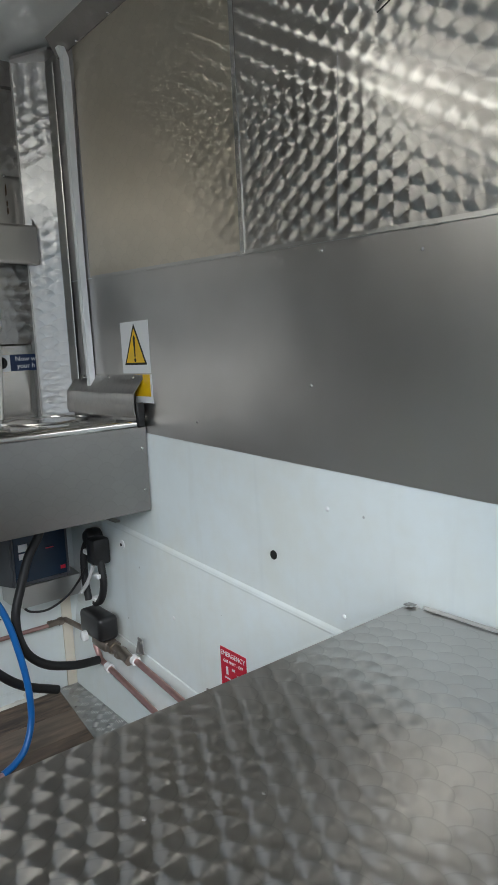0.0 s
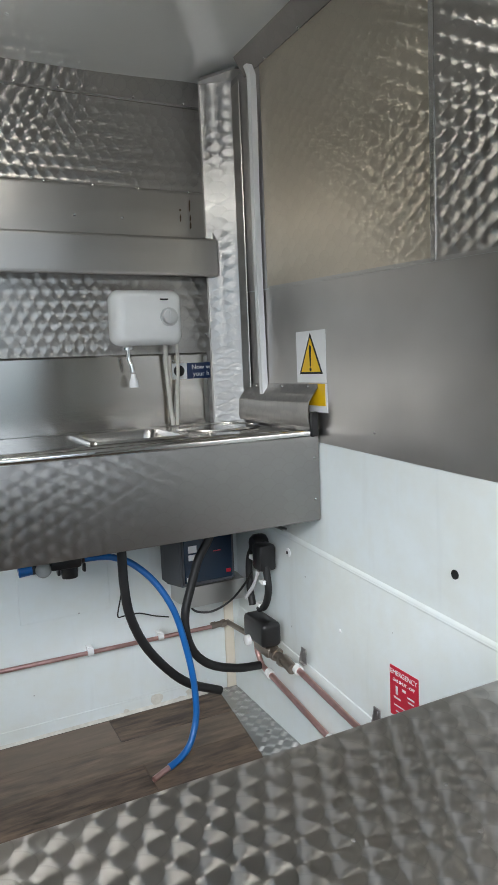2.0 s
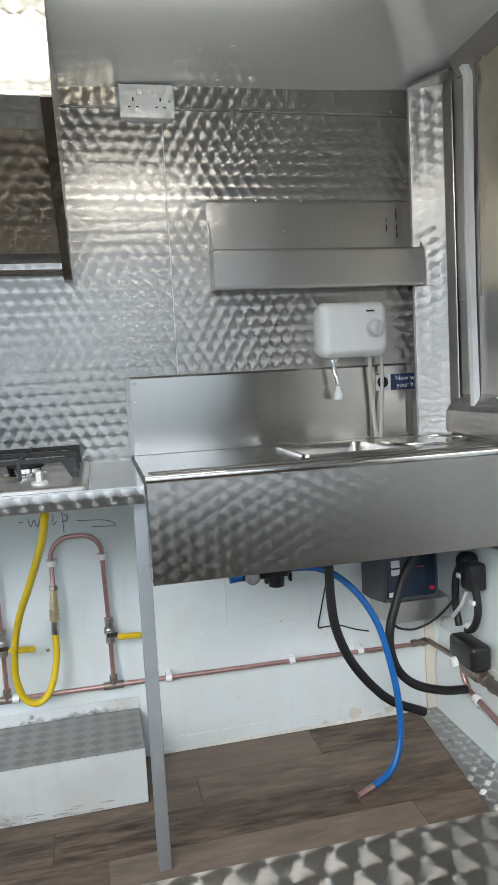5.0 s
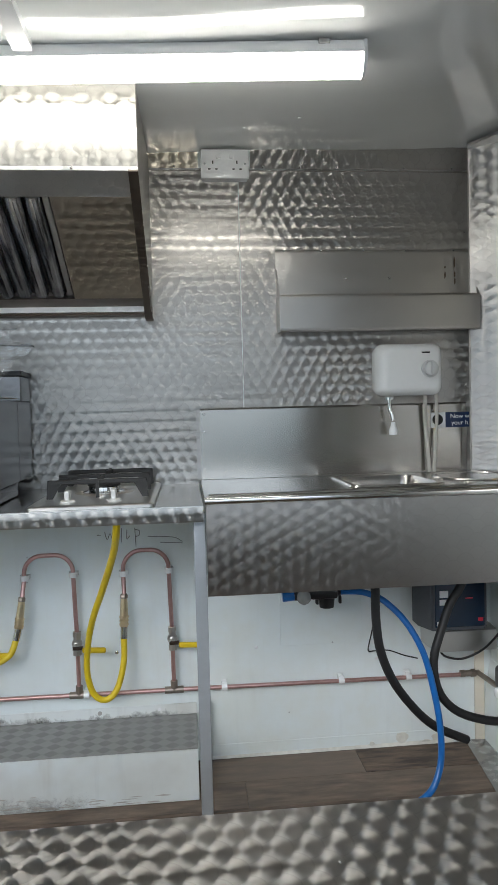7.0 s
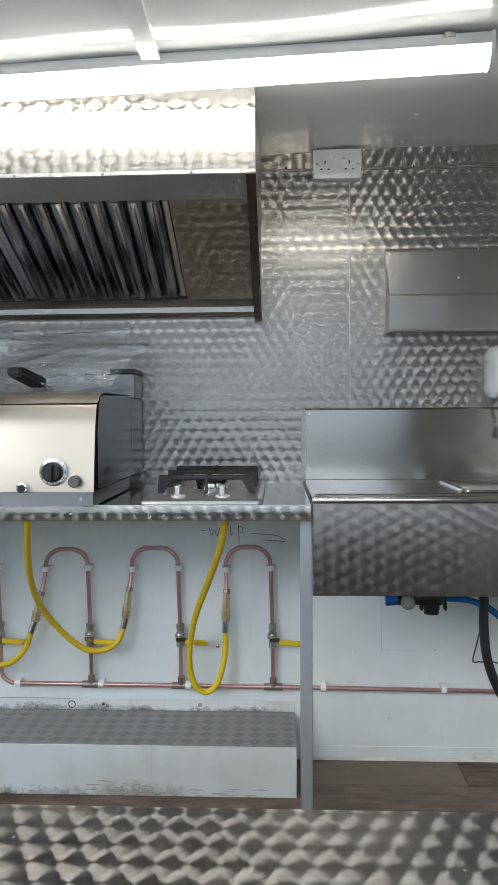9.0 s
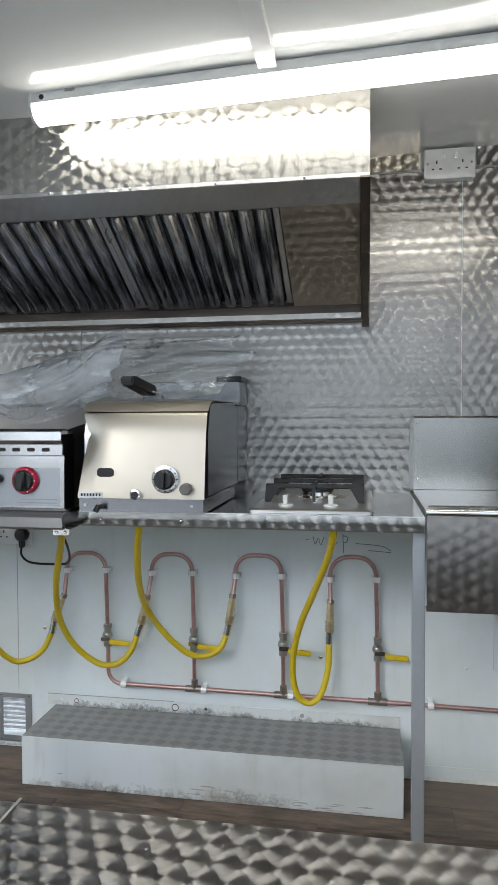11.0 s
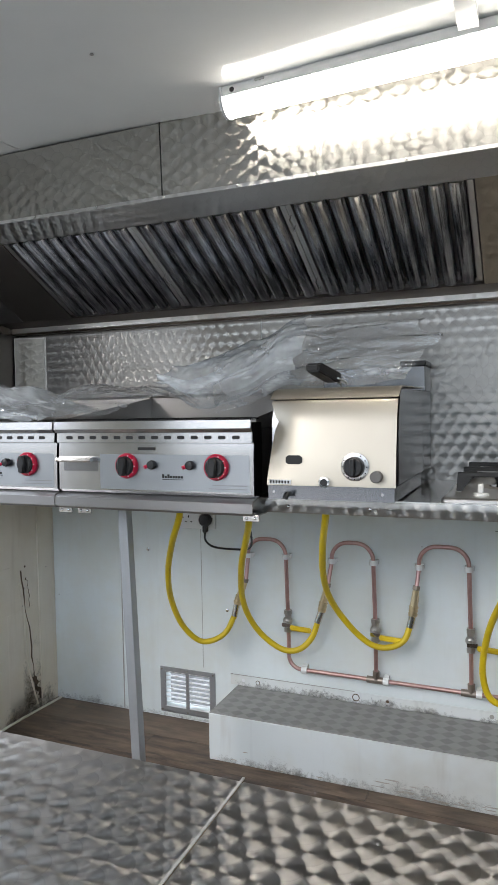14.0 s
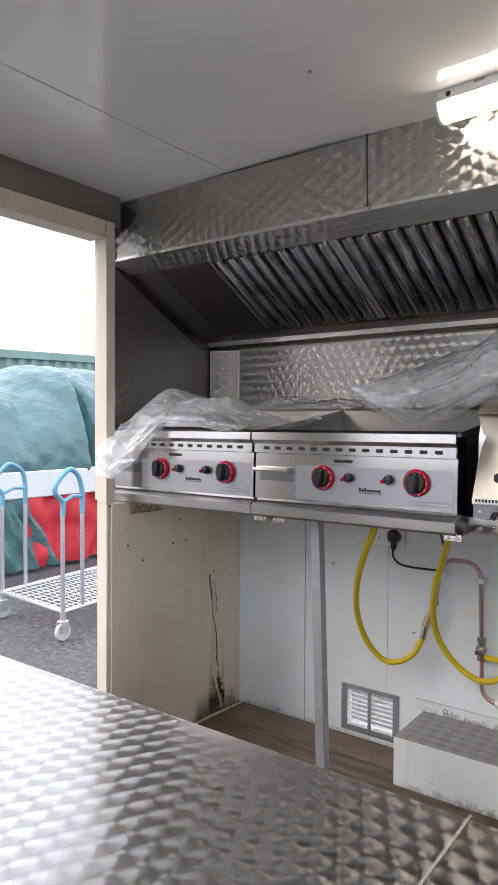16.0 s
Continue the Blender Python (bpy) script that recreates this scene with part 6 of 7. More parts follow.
def mid_film(u, v):
    return (-2.74 + 0.46 * u, -0.50 + 0.40 * v, 1.124 + 0.075 * v + 0.055 * math.sin(math.pi * v) * math.sin(math.pi * (0.1 + 0.8 * u)))


film_sheet("plastic_film", "crumpled clear plastic bag heaped behind griddle and fryer", 130, 56, big_film, 1.3, 0.022, 0.45, ((0.0, 1.0, 0.0, POLY_CLEAR), (0.02, 0.56, 0.022, POLY_MILKY)))
film_sheet("plastic_film", "crumpled clear plastic film draped over a griddle corner", 110, 70, left_film, 3.7, 0.020, -0.6, ((0.0, 1.0, 0.0, POLY_MILKY), (0.0, 0.8, 0.012, POLY_MILKY)))
film_sheet("plastic_film", "thin clear plastic film lying on the griddle plate", 60, 44, mid_film, 9.2, 0.02, 0.5)

# ---- gas pipes ----
gas = thing("gas_pipework", (-1.4, -0.03, 0.2), "copper gas pipe run with four loops, valves and white clips", "pipework")
PY = -0.026
RP = 0.0068
# brass couplings: nut, foot of the sleeve, end of the hose
COUPLINGS = [[Vector(p) for p in row] for row in (
    ((-2.107, -0.042, 0.552), (-2.139, -0.050, 0.462), (-2.146, -0.054, 0.425)),
    ((-1.815, -0.042, 0.560), (-1.836, -0.050, 0.465), (-1.847, -0.055, 0.432)),
    ((-1.529, -0.042, 0.575), (-1.541, -0.049, 0.479), (-1.548, -0.053, 0.448)),
    ((-1.217, -0.040, 0.569), (-1.220, -0.046, 0.467), (-1.221, -0.048, 0.435)))]
LEGS = [(-2.104, -1.966), (-1.806, -1.668), (-1.524, -1.374), (-1.219, -1.076)]


def main_z(x):
    return 0.252 - 0.006 * (x + 1.9)


bm = bm_new()
run = [(-1.960, PY, 0.36)] + [tuple(p) for p in bend((-1.960, PY, 0.36), (-1.960, PY, main_z(-1.96)), (-1.8, PY, main_z(-1.8)), 0.045)]
run += [(-1.6, PY, main_z(-1.6)), (-1.0, PY, main_z(-1.0)), (-0.115, PY, main_z(-0.115) - 0.004)]
pipe(bm, run, RP, 12)
part("main_pipe", bm, COPPER, gas)
for i, (xl, xr) in enumerate(LEGS):
    zt = 0.690 + 0.004 * i
    bm = bm_new()
    r = 0.055 if i < 3 else 0.058
    pts = [tuple(COUPLINGS[i][0] - Vector((0, 0, 0.004))), (xl, PY, 0.628)]
    pts += [tuple(p) for p in bend((xl, PY, 0.62), (xl, PY, zt), (xr, PY, zt), r)]
    pts += [tuple(p) for p in bend((xl, PY, zt), (xr, PY, zt), (xr, PY, 0.5), r)]
    pts += [(xr, PY, 0.63), (xr + 0.005, PY, 0.43)]
    pipe(bm, pts, RP, 12)
    part("loop_pipe", bm, COPPER, gas)
    zb = 0.36 if i == 0 else main_z(xr)
    bm = bm_new()
    pipe(bm, [(xr + 0.005, PY, 0.40), (xr + 0.006, PY, zb)], RP, 12)
    part("drop_pipe", bm, COPPER, gas)
    # valve with a yellow lever
    b1 = bm_new()
    rod(b1, (xr + 0.005, PY, 0.385), (xr + 0.005, PY, 0.445), 0.0115, seg=12)
    rod(b1, (xr + 0.005, PY, 0.438), (xr + 0.005, PY, 0.452), 0.014, seg=6)
    rod(b1, (xr + 0.005, PY, 0.378), (xr + 0.005, PY, 0.392), 0.014, seg=6)
    ball(b1, (xr + 0.005, PY - 0.004, 0.415), 0.017)
    rod(b1, (xr + 0.005, PY - 0.015, 0.413), (xr + 0.005, PY - 0.036, 0.413), 0.008, seg=8)
    valve = part("valve", b1, NICKEL, gas, "nickel-plated isolating valve")
    b1 = bm_new()
    box(b1, xr - 0.004, xr + 0.028, PY - 0.040, PY - 0.036, 0.405, 0.419, 0.001)
    part("lever_shank", b1, CHROME, valve)
    b1 = bm_new()
    box(b1, xr + 0.026, xr + 0.098, PY - 0.046, PY - 0.034, 0.398, 0.415, 0.004)
    for v in b1.verts:
        v.co.z -= (v.co.x - xr) * 0.05
    part("lever", b1, YELLOW, valve, "yellow valve lever")
    if i:
        b1 = bm_new()
        z = main_z(xr)
        rod(b1, (xr - 0.024, PY, z), (xr + 0.036, PY, z), 0.0112, seg=12)
        rod(b1, (xr + 0.006, PY, z), (xr + 0.006, PY, z + 0.030), 0.0112, seg=12)
        part("tee", b1, BRASS_DULL, gas)
    for cx_, cz_ in ((xl, 0.630), (xr, 0.634)):
        b1 = bm_new()
        rod(b1, (cx_, PY, cz_ - 0.008), (cx_, PY, cz_ + 0.008), 0.0125, seg=14)
        box(b1, cx_ - 0.014, cx_ + 0.014, PY + 0.004, -0.0005, cz_ - 0.007, cz_ + 0.007)
        part("pipe_clip", b1, WHITE_PLASTIC, gas)
for x in (-1.905, -1.630, -1.345, -0.909, -0.526, -0.30):
    b1 = bm_new()
    z = main_z(x)
    rod(b1, (x - 0.009, PY, z), (x + 0.009, PY, z), 0.0125, seg=14)
    box(b1, x - 0.008, x + 0.008, PY + 0.004, -0.0005, z - 0.014, z + 0.014)
    part("pipe_clip", b1, WHITE_PLASTIC, gas)


def gas_hose(k, pts, label):
    nut, foot, end = COUPLINGS[k]
    pts = pts + [tuple(end)]
    h = thing("gas_hose", (end.x, end.y, 0.3), label, "hose", "yellow gas hoses")
    b1 = bm_new()
    pipe(b1, spline(pts, 9), 0.0096, 12)
    part("tube", b1, YELLOW_HOSE, h)
    b1 = bm_new()
    back_ = (foot - end).normalized()
    rod(b1, end - back_ * 0.004, foot + back_ * 0.004, 0.0118, seg=16)
    part("ferrule", b1, CHROME, h, "bright crimped ferrule")
    d = (nut - foot).normalized()
    full = (nut - foot).length
    side = d.orthogonal().normalized()
    axes = (side, d.cross(side), d)
    b1 = bm_new()
    prof = []
    for a, b2, r in ((0.0, 0.05, 0.0132), (0.05, 0.10, 0.0146), (0.10, 0.16, 0.0132), (0.16, 0.21, 0.0146), (0.21, 0.27, 0.0134), (0.27, 0.33, 0.0148), (0.33, 0.36, 0.0125)):
        prof += [(r, a * full + 0.0004), (r, b2 * full - 0.0004)]
    lathe(b1, prof, foot, axes, 18)
    coupling = part("coupling", b1, BRASS, h, "brass quick-release coupling")
    b1 = bm_new()
    lathe(b1, [(0.0128, full * 0.355), (0.0122, full * 0.45), (0.0108, full * 0.72), (0.0100, full * 0.86)], foot, axes, 8)
    part("fluted_neck", b1, BRASS, coupling)
    b1 = bm_new()
    lathe(b1, [(0.0095, full * 0.86), (0.0122, full * 0.87), (0.0122, full * 0.97), (0.0095, full)], foot, axes, 6)
    part("nut", b1, BRASS_DULL, coupling)
    return h


gas_hose(0, [(-2.108, -0.51, 0.9), (-2.111, -0.5, 0.84), (-2.181, -0.42, 0.745), (-2.254, -0.32, 0.632), (-2.303, -0.22, 0.512), (-2.303, -0.15, 0.405), (-2.264, -0.11, 0.342), (-2.22, -0.09, 0.337), (-2.175, -0.07, 0.365)], "yellow rubber gas hose hanging below a griddle")
gas_hose(1, [(-1.895, -0.51, 0.9), (-1.898, -0.5, 0.845), (-1.941, -0.42, 0.775), (-2.002, -0.32, 0.668), (-2.047, -0.22, 0.553), (-2.055, -0.15, 0.46), (-2.022, -0.11, 0.385), (-1.96, -0.09, 0.338), (-1.905, -0.08, 0.341), (-1.866, -0.065, 0.379)], "yellow rubber gas hose hanging below a griddle")
gas_hose(2, [(-1.683, -0.51, 0.9), (-1.686, -0.5, 0.854), (-1.718, -0.42, 0.772), (-1.749, -0.32, 0.67), (-1.765, -0.22, 0.578), (-1.75, -0.15, 0.499), (-1.707, -0.11, 0.429), (-1.658, -0.09, 0.387), (-1.607, -0.08, 0.383), (-1.566, -0.065, 0.404)], "yellow rubber gas hose hanging below the fryer")
gas_hose(3, [(-1.185, -0.49, 0.9), (-1.188, -0.48, 0.844), (-1.206, -0.4, 0.771), (-1.251, -0.28, 0.65), (-1.298, -0.18, 0.53), (-1.324, -0.12, 0.424), (-1.33, -0.095, 0.335), (-1.313, -0.085, 0.271), (-1.278, -0.08, 0.251), (-1.244, -0.075, 0.282), (-1.223, -0.06, 0.359)], "yellow rubber gas hose hanging below the hob")

# pencilled scribble on the board under the counter
bm = bm_new()
for stroke in ([(-1.275, 0.815), (-1.268, 0.790), (-1.258, 0.810), (-1.250, 0.788), (-1.240, 0.815)], [(-1.222, 0.825), (-1.224, 0.780)], [(-1.205, 0.82), (-1.206, 0.79), (-1.196, 0.80)], [(-1.18, 0.825), (-1.178, 0.765)],
               [(-1.18, 0.82), (-1.166, 0.815), (-1.168, 0.80), (-1.18, 0.797)], [(-1.30, 0.806), (-1.288, 0.805)], [(-1.14, 0.796), (-1.06, 0.79), (-1.03, 0.775)], [(-1.10, 0.775), (-1.03, 0.77)]):
    pipe(bm, spline([(x, -0.0008, z - 0.055) for x, z in stroke], 4), 0.0012, 5)
part("pencil_marks", bm, plain("pencil", (0.2, 0.2, 0.2), 0.7), wall_back)

# ---- air vent ----
LOUVRE = plain("pale_louvre_metal", (0.9, 0.9, 0.9), 0.45, 0.0, 0.05)
vent = thing("air_vent", (-2.365, -0.003, 0.013), "steel louvred air vent low in the back wall", "vent")
bm = bm_new()
VX0, VX1, VZ0, VZ1 = -2.478, -2.252, 0.014, 0.184
for x0, x1, z0, z1 in ((VX0, -2.455, VZ0, VZ1), (-2.372, -2.358, VZ0, VZ1), (-2.275, VX1, VZ0, VZ1), (-2.455, -2.372, VZ0, 0.034), (-2.455, -2.372, 0.164, VZ1), (-2.358, -2.275, VZ0, 0.034), (-2.358, -2.275, 0.164, VZ1)):
    box(bm, x0, x1, -0.0035, -0.0005, z0, z1)
part("frame", bm, plain("grey_vent_frame", (0.33, 0.34, 0.35), 0.42, 0.6, 0.15, 50), vent)
for xa, xb in ((-2.456, -2.371), (-2.359, -2.274)):
    for k in range(9):
        b1 = bm_new()
        z = 0.034 + 0.01625 * k
        prism(b1, [(-0.0045, z + 0.003), (-0.003, z + 0.0045), (0.032, z - 0.0075), (0.031, z - 0.009)], xa, xb)
        part("louvre", b1, LOUVRE, vent)
for x in (VX0 + 0.008, -2.365, VX1 - 0.008):
    for z in (VZ0 + 0.008, VZ1 - 0.008):
        b1 = bm_new()
        rod(b1, (x, -0.003, z), (x, -0.006, z), 0.003, seg=8)
        part("screw", b1, CHROME, vent)

# ---- boxed step over the wheel ----
step_box = thing("wheel_box", (-1.58, -0.12, 0), "white boxed wheel arch with grey tread-pattern top", "wheel arch")
bm = bm_new()
box(bm, -2.165, -1.0, -0.236, -0.001, 0.0, 0.152, 0.002)
part("box", bm, painted("scuffed_white_board", (0.68, 0.72, 0.73), 0.45, (0.30, 0.25, 0.2), 1.8, 1.0), step_box)
bm = bm_new()
box(bm, -2.163, -1.001, -0.235, -0.002, 0.1525, 0.1555, 0.001)
part("tread_top", bm, TREAD, step_box, "worn grey tread covering")
bm = bm_new()
box(bm, -2.19, -1.0, -0.004, -0.001, 0.156, 0.192, 0.001)
part("back_strip", bm, painted("scuffed_strip", (0.72, 0.75, 0.75), 0.5, (0.2, 0.17, 0.13), 2.0, 1.0), step_box, "scuffed strip along the wall")
for x, r in ((-1.735, 0.0125), (-2.085, 0.008)):
    b1 = bm_new()
    lathe(b1, [(r, 0), (r, 0.0012), (r * 0.78, 0.0012), (r * 0.78, 0)], (x, -0.004, 0.174), "y", 18, False)
    part("ring_mark", b1, DIRT, step_box)
b1 = bm_new()
box(b1, -2.19, -1.74, -0.0044, -0.001, 0.1925, 0.1936)
part("strip_gap", b1, SEALANT, step_box)
for x, r, m_ in ((-2.14, 0.006, SIGN_WHITE), (-1.63, 0.005, DIRT), (-1.31, 0.007, SEALANT), (-1.12, 0.005, SIGN_WHITE)):
    b1 = bm_new()
    lathe(b1, [(r, 0), (r, 0.0015), (r * 0.5, 0.002)], (x, -0.004, 0.176), "y", 12)
    part("screw", b1, m_, step_box)
bm = bm_new()
box(bm, -0.965, -0.955, -0.03, -0.007, 0.0, 0.20, 0.001)
part("side_batten", bm, WHITE_WALL, step_box)

# scraped paint low on the box
scrape = random.Random(7)
SCUFF = plain("scraped_paint", (0.46, 0.43, 0.39), 0.8, 0, 0.4, 90)
for k in range(46):
    x = -1.02 - 1.12 * scrape.random() if k < 12 else scrape.gauss(-1.48 if k % 3 else -1.26, 0.07)
    z = abs(scrape.gauss(0, 0.016)) + 0.004
    w_, h_ = scrape.uniform(0.004, 0.03), scrape.uniform(0.0008, 0.003)
    b1 = bm_new()
    ring = [(x + w_ * math.cos(a) * scrape.uniform(0.6, 1.1), z + h_ * math.sin(a) * scrape.uniform(0.5, 1.2)) for a in [6.28318 * i / 9 for i in range(9)]]
    prism(b1, ring, -0.2364, -0.2358, "y")
    part("scuff", b1, SCUFF, step_box)
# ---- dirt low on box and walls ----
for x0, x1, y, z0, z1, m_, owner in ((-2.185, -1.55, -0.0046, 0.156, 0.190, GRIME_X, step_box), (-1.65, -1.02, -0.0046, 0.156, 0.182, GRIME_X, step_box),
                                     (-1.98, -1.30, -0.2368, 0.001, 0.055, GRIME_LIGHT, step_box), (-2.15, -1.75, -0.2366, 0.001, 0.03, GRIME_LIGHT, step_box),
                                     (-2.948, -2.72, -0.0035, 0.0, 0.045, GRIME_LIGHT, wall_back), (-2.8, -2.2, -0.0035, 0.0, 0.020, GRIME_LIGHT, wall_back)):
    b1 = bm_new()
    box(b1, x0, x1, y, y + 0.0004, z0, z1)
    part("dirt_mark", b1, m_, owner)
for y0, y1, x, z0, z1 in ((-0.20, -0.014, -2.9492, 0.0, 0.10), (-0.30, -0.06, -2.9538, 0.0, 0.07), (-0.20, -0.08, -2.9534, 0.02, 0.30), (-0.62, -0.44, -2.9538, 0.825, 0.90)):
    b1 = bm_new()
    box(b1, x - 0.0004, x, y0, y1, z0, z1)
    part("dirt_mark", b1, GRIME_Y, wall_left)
# ---- tread plate on the floor by the end wall ----
tread_plate = thing("tread_plate", (-0.06, -0.4, 0), "five-bar aluminium tread plate along the floor edge", "floor plate")
ALU = plain("aluminium", (0.44, 0.44, 0.435), 0.32, 1.0, 0.15, 50)
bm = bm_new()
prism(bm, [(-0.098, -0.004), (-0.031, -0.004), (-0.031, -0.95), (-0.215, -0.95)], 0.0005, 0.0025, "z")
part("plate", bm, ALU, tread_plate)
bm = bm_new()
for j in range(28):
    for i in range(7):
        cx_, cy_ = -0.046 - 0.031 * i, -0.024 - 0.034 * j
        if cx_ - 0.008 < -0.098 + (cy_ + 0.004) * 0.126 or cx_ > -0.04:
            continue
        a = radians(45 if (i + j) % 2 else -45)
        for k in range(-2, 3):
            ox, oy = -math.sin(a) * 0.0052 * k, math.cos(a) * 0.0052 * k
            dx, dy = math.cos(a) * 0.012, math.sin(a) * 0.012
            nx_, ny_ = -math.sin(a) * 0.0017, math.cos(a) * 0.0017
            c0 = Vector((cx_ + ox, cy_ + oy, 0))
            low = [bm.verts.new(c0 + Vector(p) + Vector((0, 0, 0.0025))) for p in ((-dx, -dy, 0), (nx_, ny_, 0), (dx, dy, 0), (-nx_, -ny_, 0))]
            hi = bm.verts.new(c0 + Vector((0, 0, 0.0043)))
            for q in range(4):
                bm.faces.new((low[q], low[(q + 1) % 4], hi))
bars = part("tread_bar", bm, plain("polished_aluminium", (0.80, 0.80, 0.79), 0.30, 1.0, 0.08, 60), tread_plate, smooth=0)
bars["kind"] = "stuff"

# ---- under the sink: charger, pump, hoses ----
charger = thing("battery_charger", (-0.18, -0.07, 0.354), "grey battery charger with dark display on a steel bracket", "battery charger")
bm = bm_new()
prism(bm, [(-0.278, -0.05), (-0.250, -0.118), (-0.070, -0.118), (-0.046, -0.05), (-0.046, -0.004), (-0.278, -0.004)], 0.418, 0.588, "z")
bmesh.ops.bevel(bm, geom=bm.edges[:], offset=0.006, segments=2, affect="EDGES")
part("casing", bm, GREY_BOX, charger)
bm = bm_new()
box(bm, -0.240, -0.078, -0.1205, -0.1175, 0.430, 0.572, 0.002)
disp = part("display_panel", bm, SCREEN, charger, "dark blue display panel")
bm = bm_new()
bm.free()
for name_, m_, x0, x1, z0, z1 in (("label", SIGN_WHITE, -0.226, -0.198, 0.526, 0.548), ("label", SIGN_WHITE, -0.226, -0.198, 0.502, 0.520), ("label", SIGN_WHITE, -0.235, -0.210, 0.436, 0.450),
                                  ("red_mark", RED_SIGN, -0.100, -0.084, 0.446, 0.457), ("red_mark", RED_SIGN, -0.142, -0.117, 0.520, 0.523)):
    bm = bm_new()
    box(bm, x0, x1, -0.1222, -0.1208, z0, z1)
    part(name_, bm, m_, disp)
bm = bm_new()
prism(bm, [(-0.248, -0.065), (-0.230, -0.128), (-0.042, -0.128), (-0.034, -0.065), (-0.034, -0.003), (-0.248, -0.003)], 0.354, 0.418, "z")
part("bracket", bm, STEEL, charger, "folded steel bracket")

pump = thing("water_pump", (-0.06, -0.27, 0.2), "black water pump and pressure switch on the end wall", "water pump")
bm = bm_new()
box(bm, -0.095, -0.031, -0.35, -0.215, 0.268, 0.342, 0.014, 3)
part("pump_head", bm, BLACK_PLASTIC, pump)
bm = bm_new()
lathe(bm, [(0.016, 0), (0.016, 0.012), (0.012, 0.015), (0.002, 0.015)], (-0.098, -0.265, 0.272), (Vector((0, 1, 0)), Vector((0, 0, 1)), Vector((-1, 0, 0))), 16)
part("white_cap", bm, WHITE_PLASTIC, pump)
bm = bm_new()
box(bm, -0.080, -0.034, -0.345, -0.25, 0.232, 0.266, 0.012, 2)
rod(bm, (-0.055, -0.345, 0.25), (-0.055, -0.362, 0.248), 0.021, seg=6)
rod(bm, (-0.055, -0.362, 0.248), (-0.055, -0.385, 0.246), 0.015, seg=12)
rod(bm, (-0.055, -0.385, 0.246), (-0.055, -0.402, 0.245), 0.020, seg=6)
rod(bm, (-0.055, -0.40, 0.25), (-0.055, -0.45, 0.24), 0.016, seg=12)
rod(bm, (-0.055, -0.235, 0.25), (-0.055, -0.20, 0.25), 0.012, seg=12)
part("brass_body", bm, BRASS_DULL, pump)
bm = bm_new()
lathe(bm, [(0.026, 0), (0.030, 0.01), (0.030, 0.035), (0.022, 0.045), (0.005, 0.045)], (-0.0165, -0.235, 0.555), (Vector((0, 1, 0)), Vector((0, 0, 1)), Vector((-1, 0, 0))), 18)
box(bm, -0.072, -0.017, -0.308, -0.250, 0.485, 0.565, 0.010, 2)
part("pressure_switch", bm, BLACK_PLASTIC, pump)
bm = bm_new()
pipe(bm, spline([(-0.05, -0.225, 0.55), (-0.055, -0.20, 0.5), (-0.06, -0.205, 0.42), (-0.06, -0.22, 0.36)], 6), 0.011, 10)
pipe(bm, spline([(-0.05, -0.30, 0.50), (-0.05, -0.31, 0.43), (-0.055, -0.295, 0.38), (-0.06, -0.265, 0.362)], 6), 0.011, 10)
part("pump_hose", bm, BLACK_RUBBER, pump)
for y, z in ((-0.235, 0.515), (-0.30, 0.455), (-0.27, 0.375)):
    b1 = bm_new()
    box(b1, -0.068, -0.040, y - 0.013, y + 0.013, z - 0.007, z + 0.007, 0.002)
    part("white_clip", b1, WHITE_PLASTIC, pump)
bm = bm_new()
pipe(bm, spline([(-0.07, -0.24, 0.47), (-0.085, -0.22, 0.43), (-0.11, -0.17, 0.37), (-0.16, -0.14, 0.335), (-0.21, -0.13, 0.34), (-0.23, -0.12, 0.36)], 7), 0.0035, 8)
part("cable", bm, BLACK_RUBBER, pump)
bm = bm_new()
pipe(bm, spline([(-0.06, -0.27, 0.48), (-0.07, -0.25, 0.43), (-0.085, -0.225, 0.39)], 6), 0.006, 8)
part("grey_cable", bm, plain("grey_cable", (0.5, 0.5, 0.5), 0.5), pump)


def wall_pipe(label, pts, clips, brackets):
    w = thing("copper_pipe", (pts[0][0], pts[0][1], pts[-1][2]), label, "pipe", "copper pipes on the end wall")
    b1 = bm_new()
    pipe(b1, pts, 0.0088, 12)
    part("pipe", b1, COPPER, w)
    for c in clips:
        b1 = bm_new()
        c = Vector(c)
        rod(b1, c + Vector((0, -0.010, -0.001)), c + Vector((0, 0.010, 0.001)), 0.0145, seg=14)
        part("pipe_clip", b1, WHITE_PLASTIC, w)
    for y, z in brackets:
        b1 = bm_new()
        box(b1, -0.042, -0.031, y - 0.013, y + 0.013, z, z + 0.004, 0.001)
        box(b1, -0.034, -0.0305, y - 0.013, y + 0.013, z, z + 0.045, 0.001)
        prism(b1, [(-0.042, z + 0.003), (-0.0335, z + 0.003), (-0.0335, z + 0.036)], y + 0.010, y + 0.013, "y")
        rod(b1, (-0.034, y - 0.002, z + 0.034), (-0.0365, y - 0.002, z + 0.034), 0.0045, seg=10)
        part("angle_bracket", b1, STEEL_DULL, w)
    return w


wall_pipe("copper water pipe clipped low along the end wall", [(-0.045, -0.20, 0.255), (-0.043, -0.205, 0.20), (-0.043, -0.235, 0.165), (-0.043, -0.60, 0.113), (-0.043, -1.0, 0.06)], [(-0.043, -0.285, 0.158), (-0.043, -0.62, 0.110)], ())
wall_pipe("copper water pipe running from the pump along the end wall", [(-0.043, -0.44, 0.242), (-0.043, -0.76, 0.203), (-0.043, -1.3, 0.14)], [(-0.043, -0.455, 0.240), (-0.043, -0.775, 0.201)], ((-0.475, 0.262), (-0.808, 0.236)))
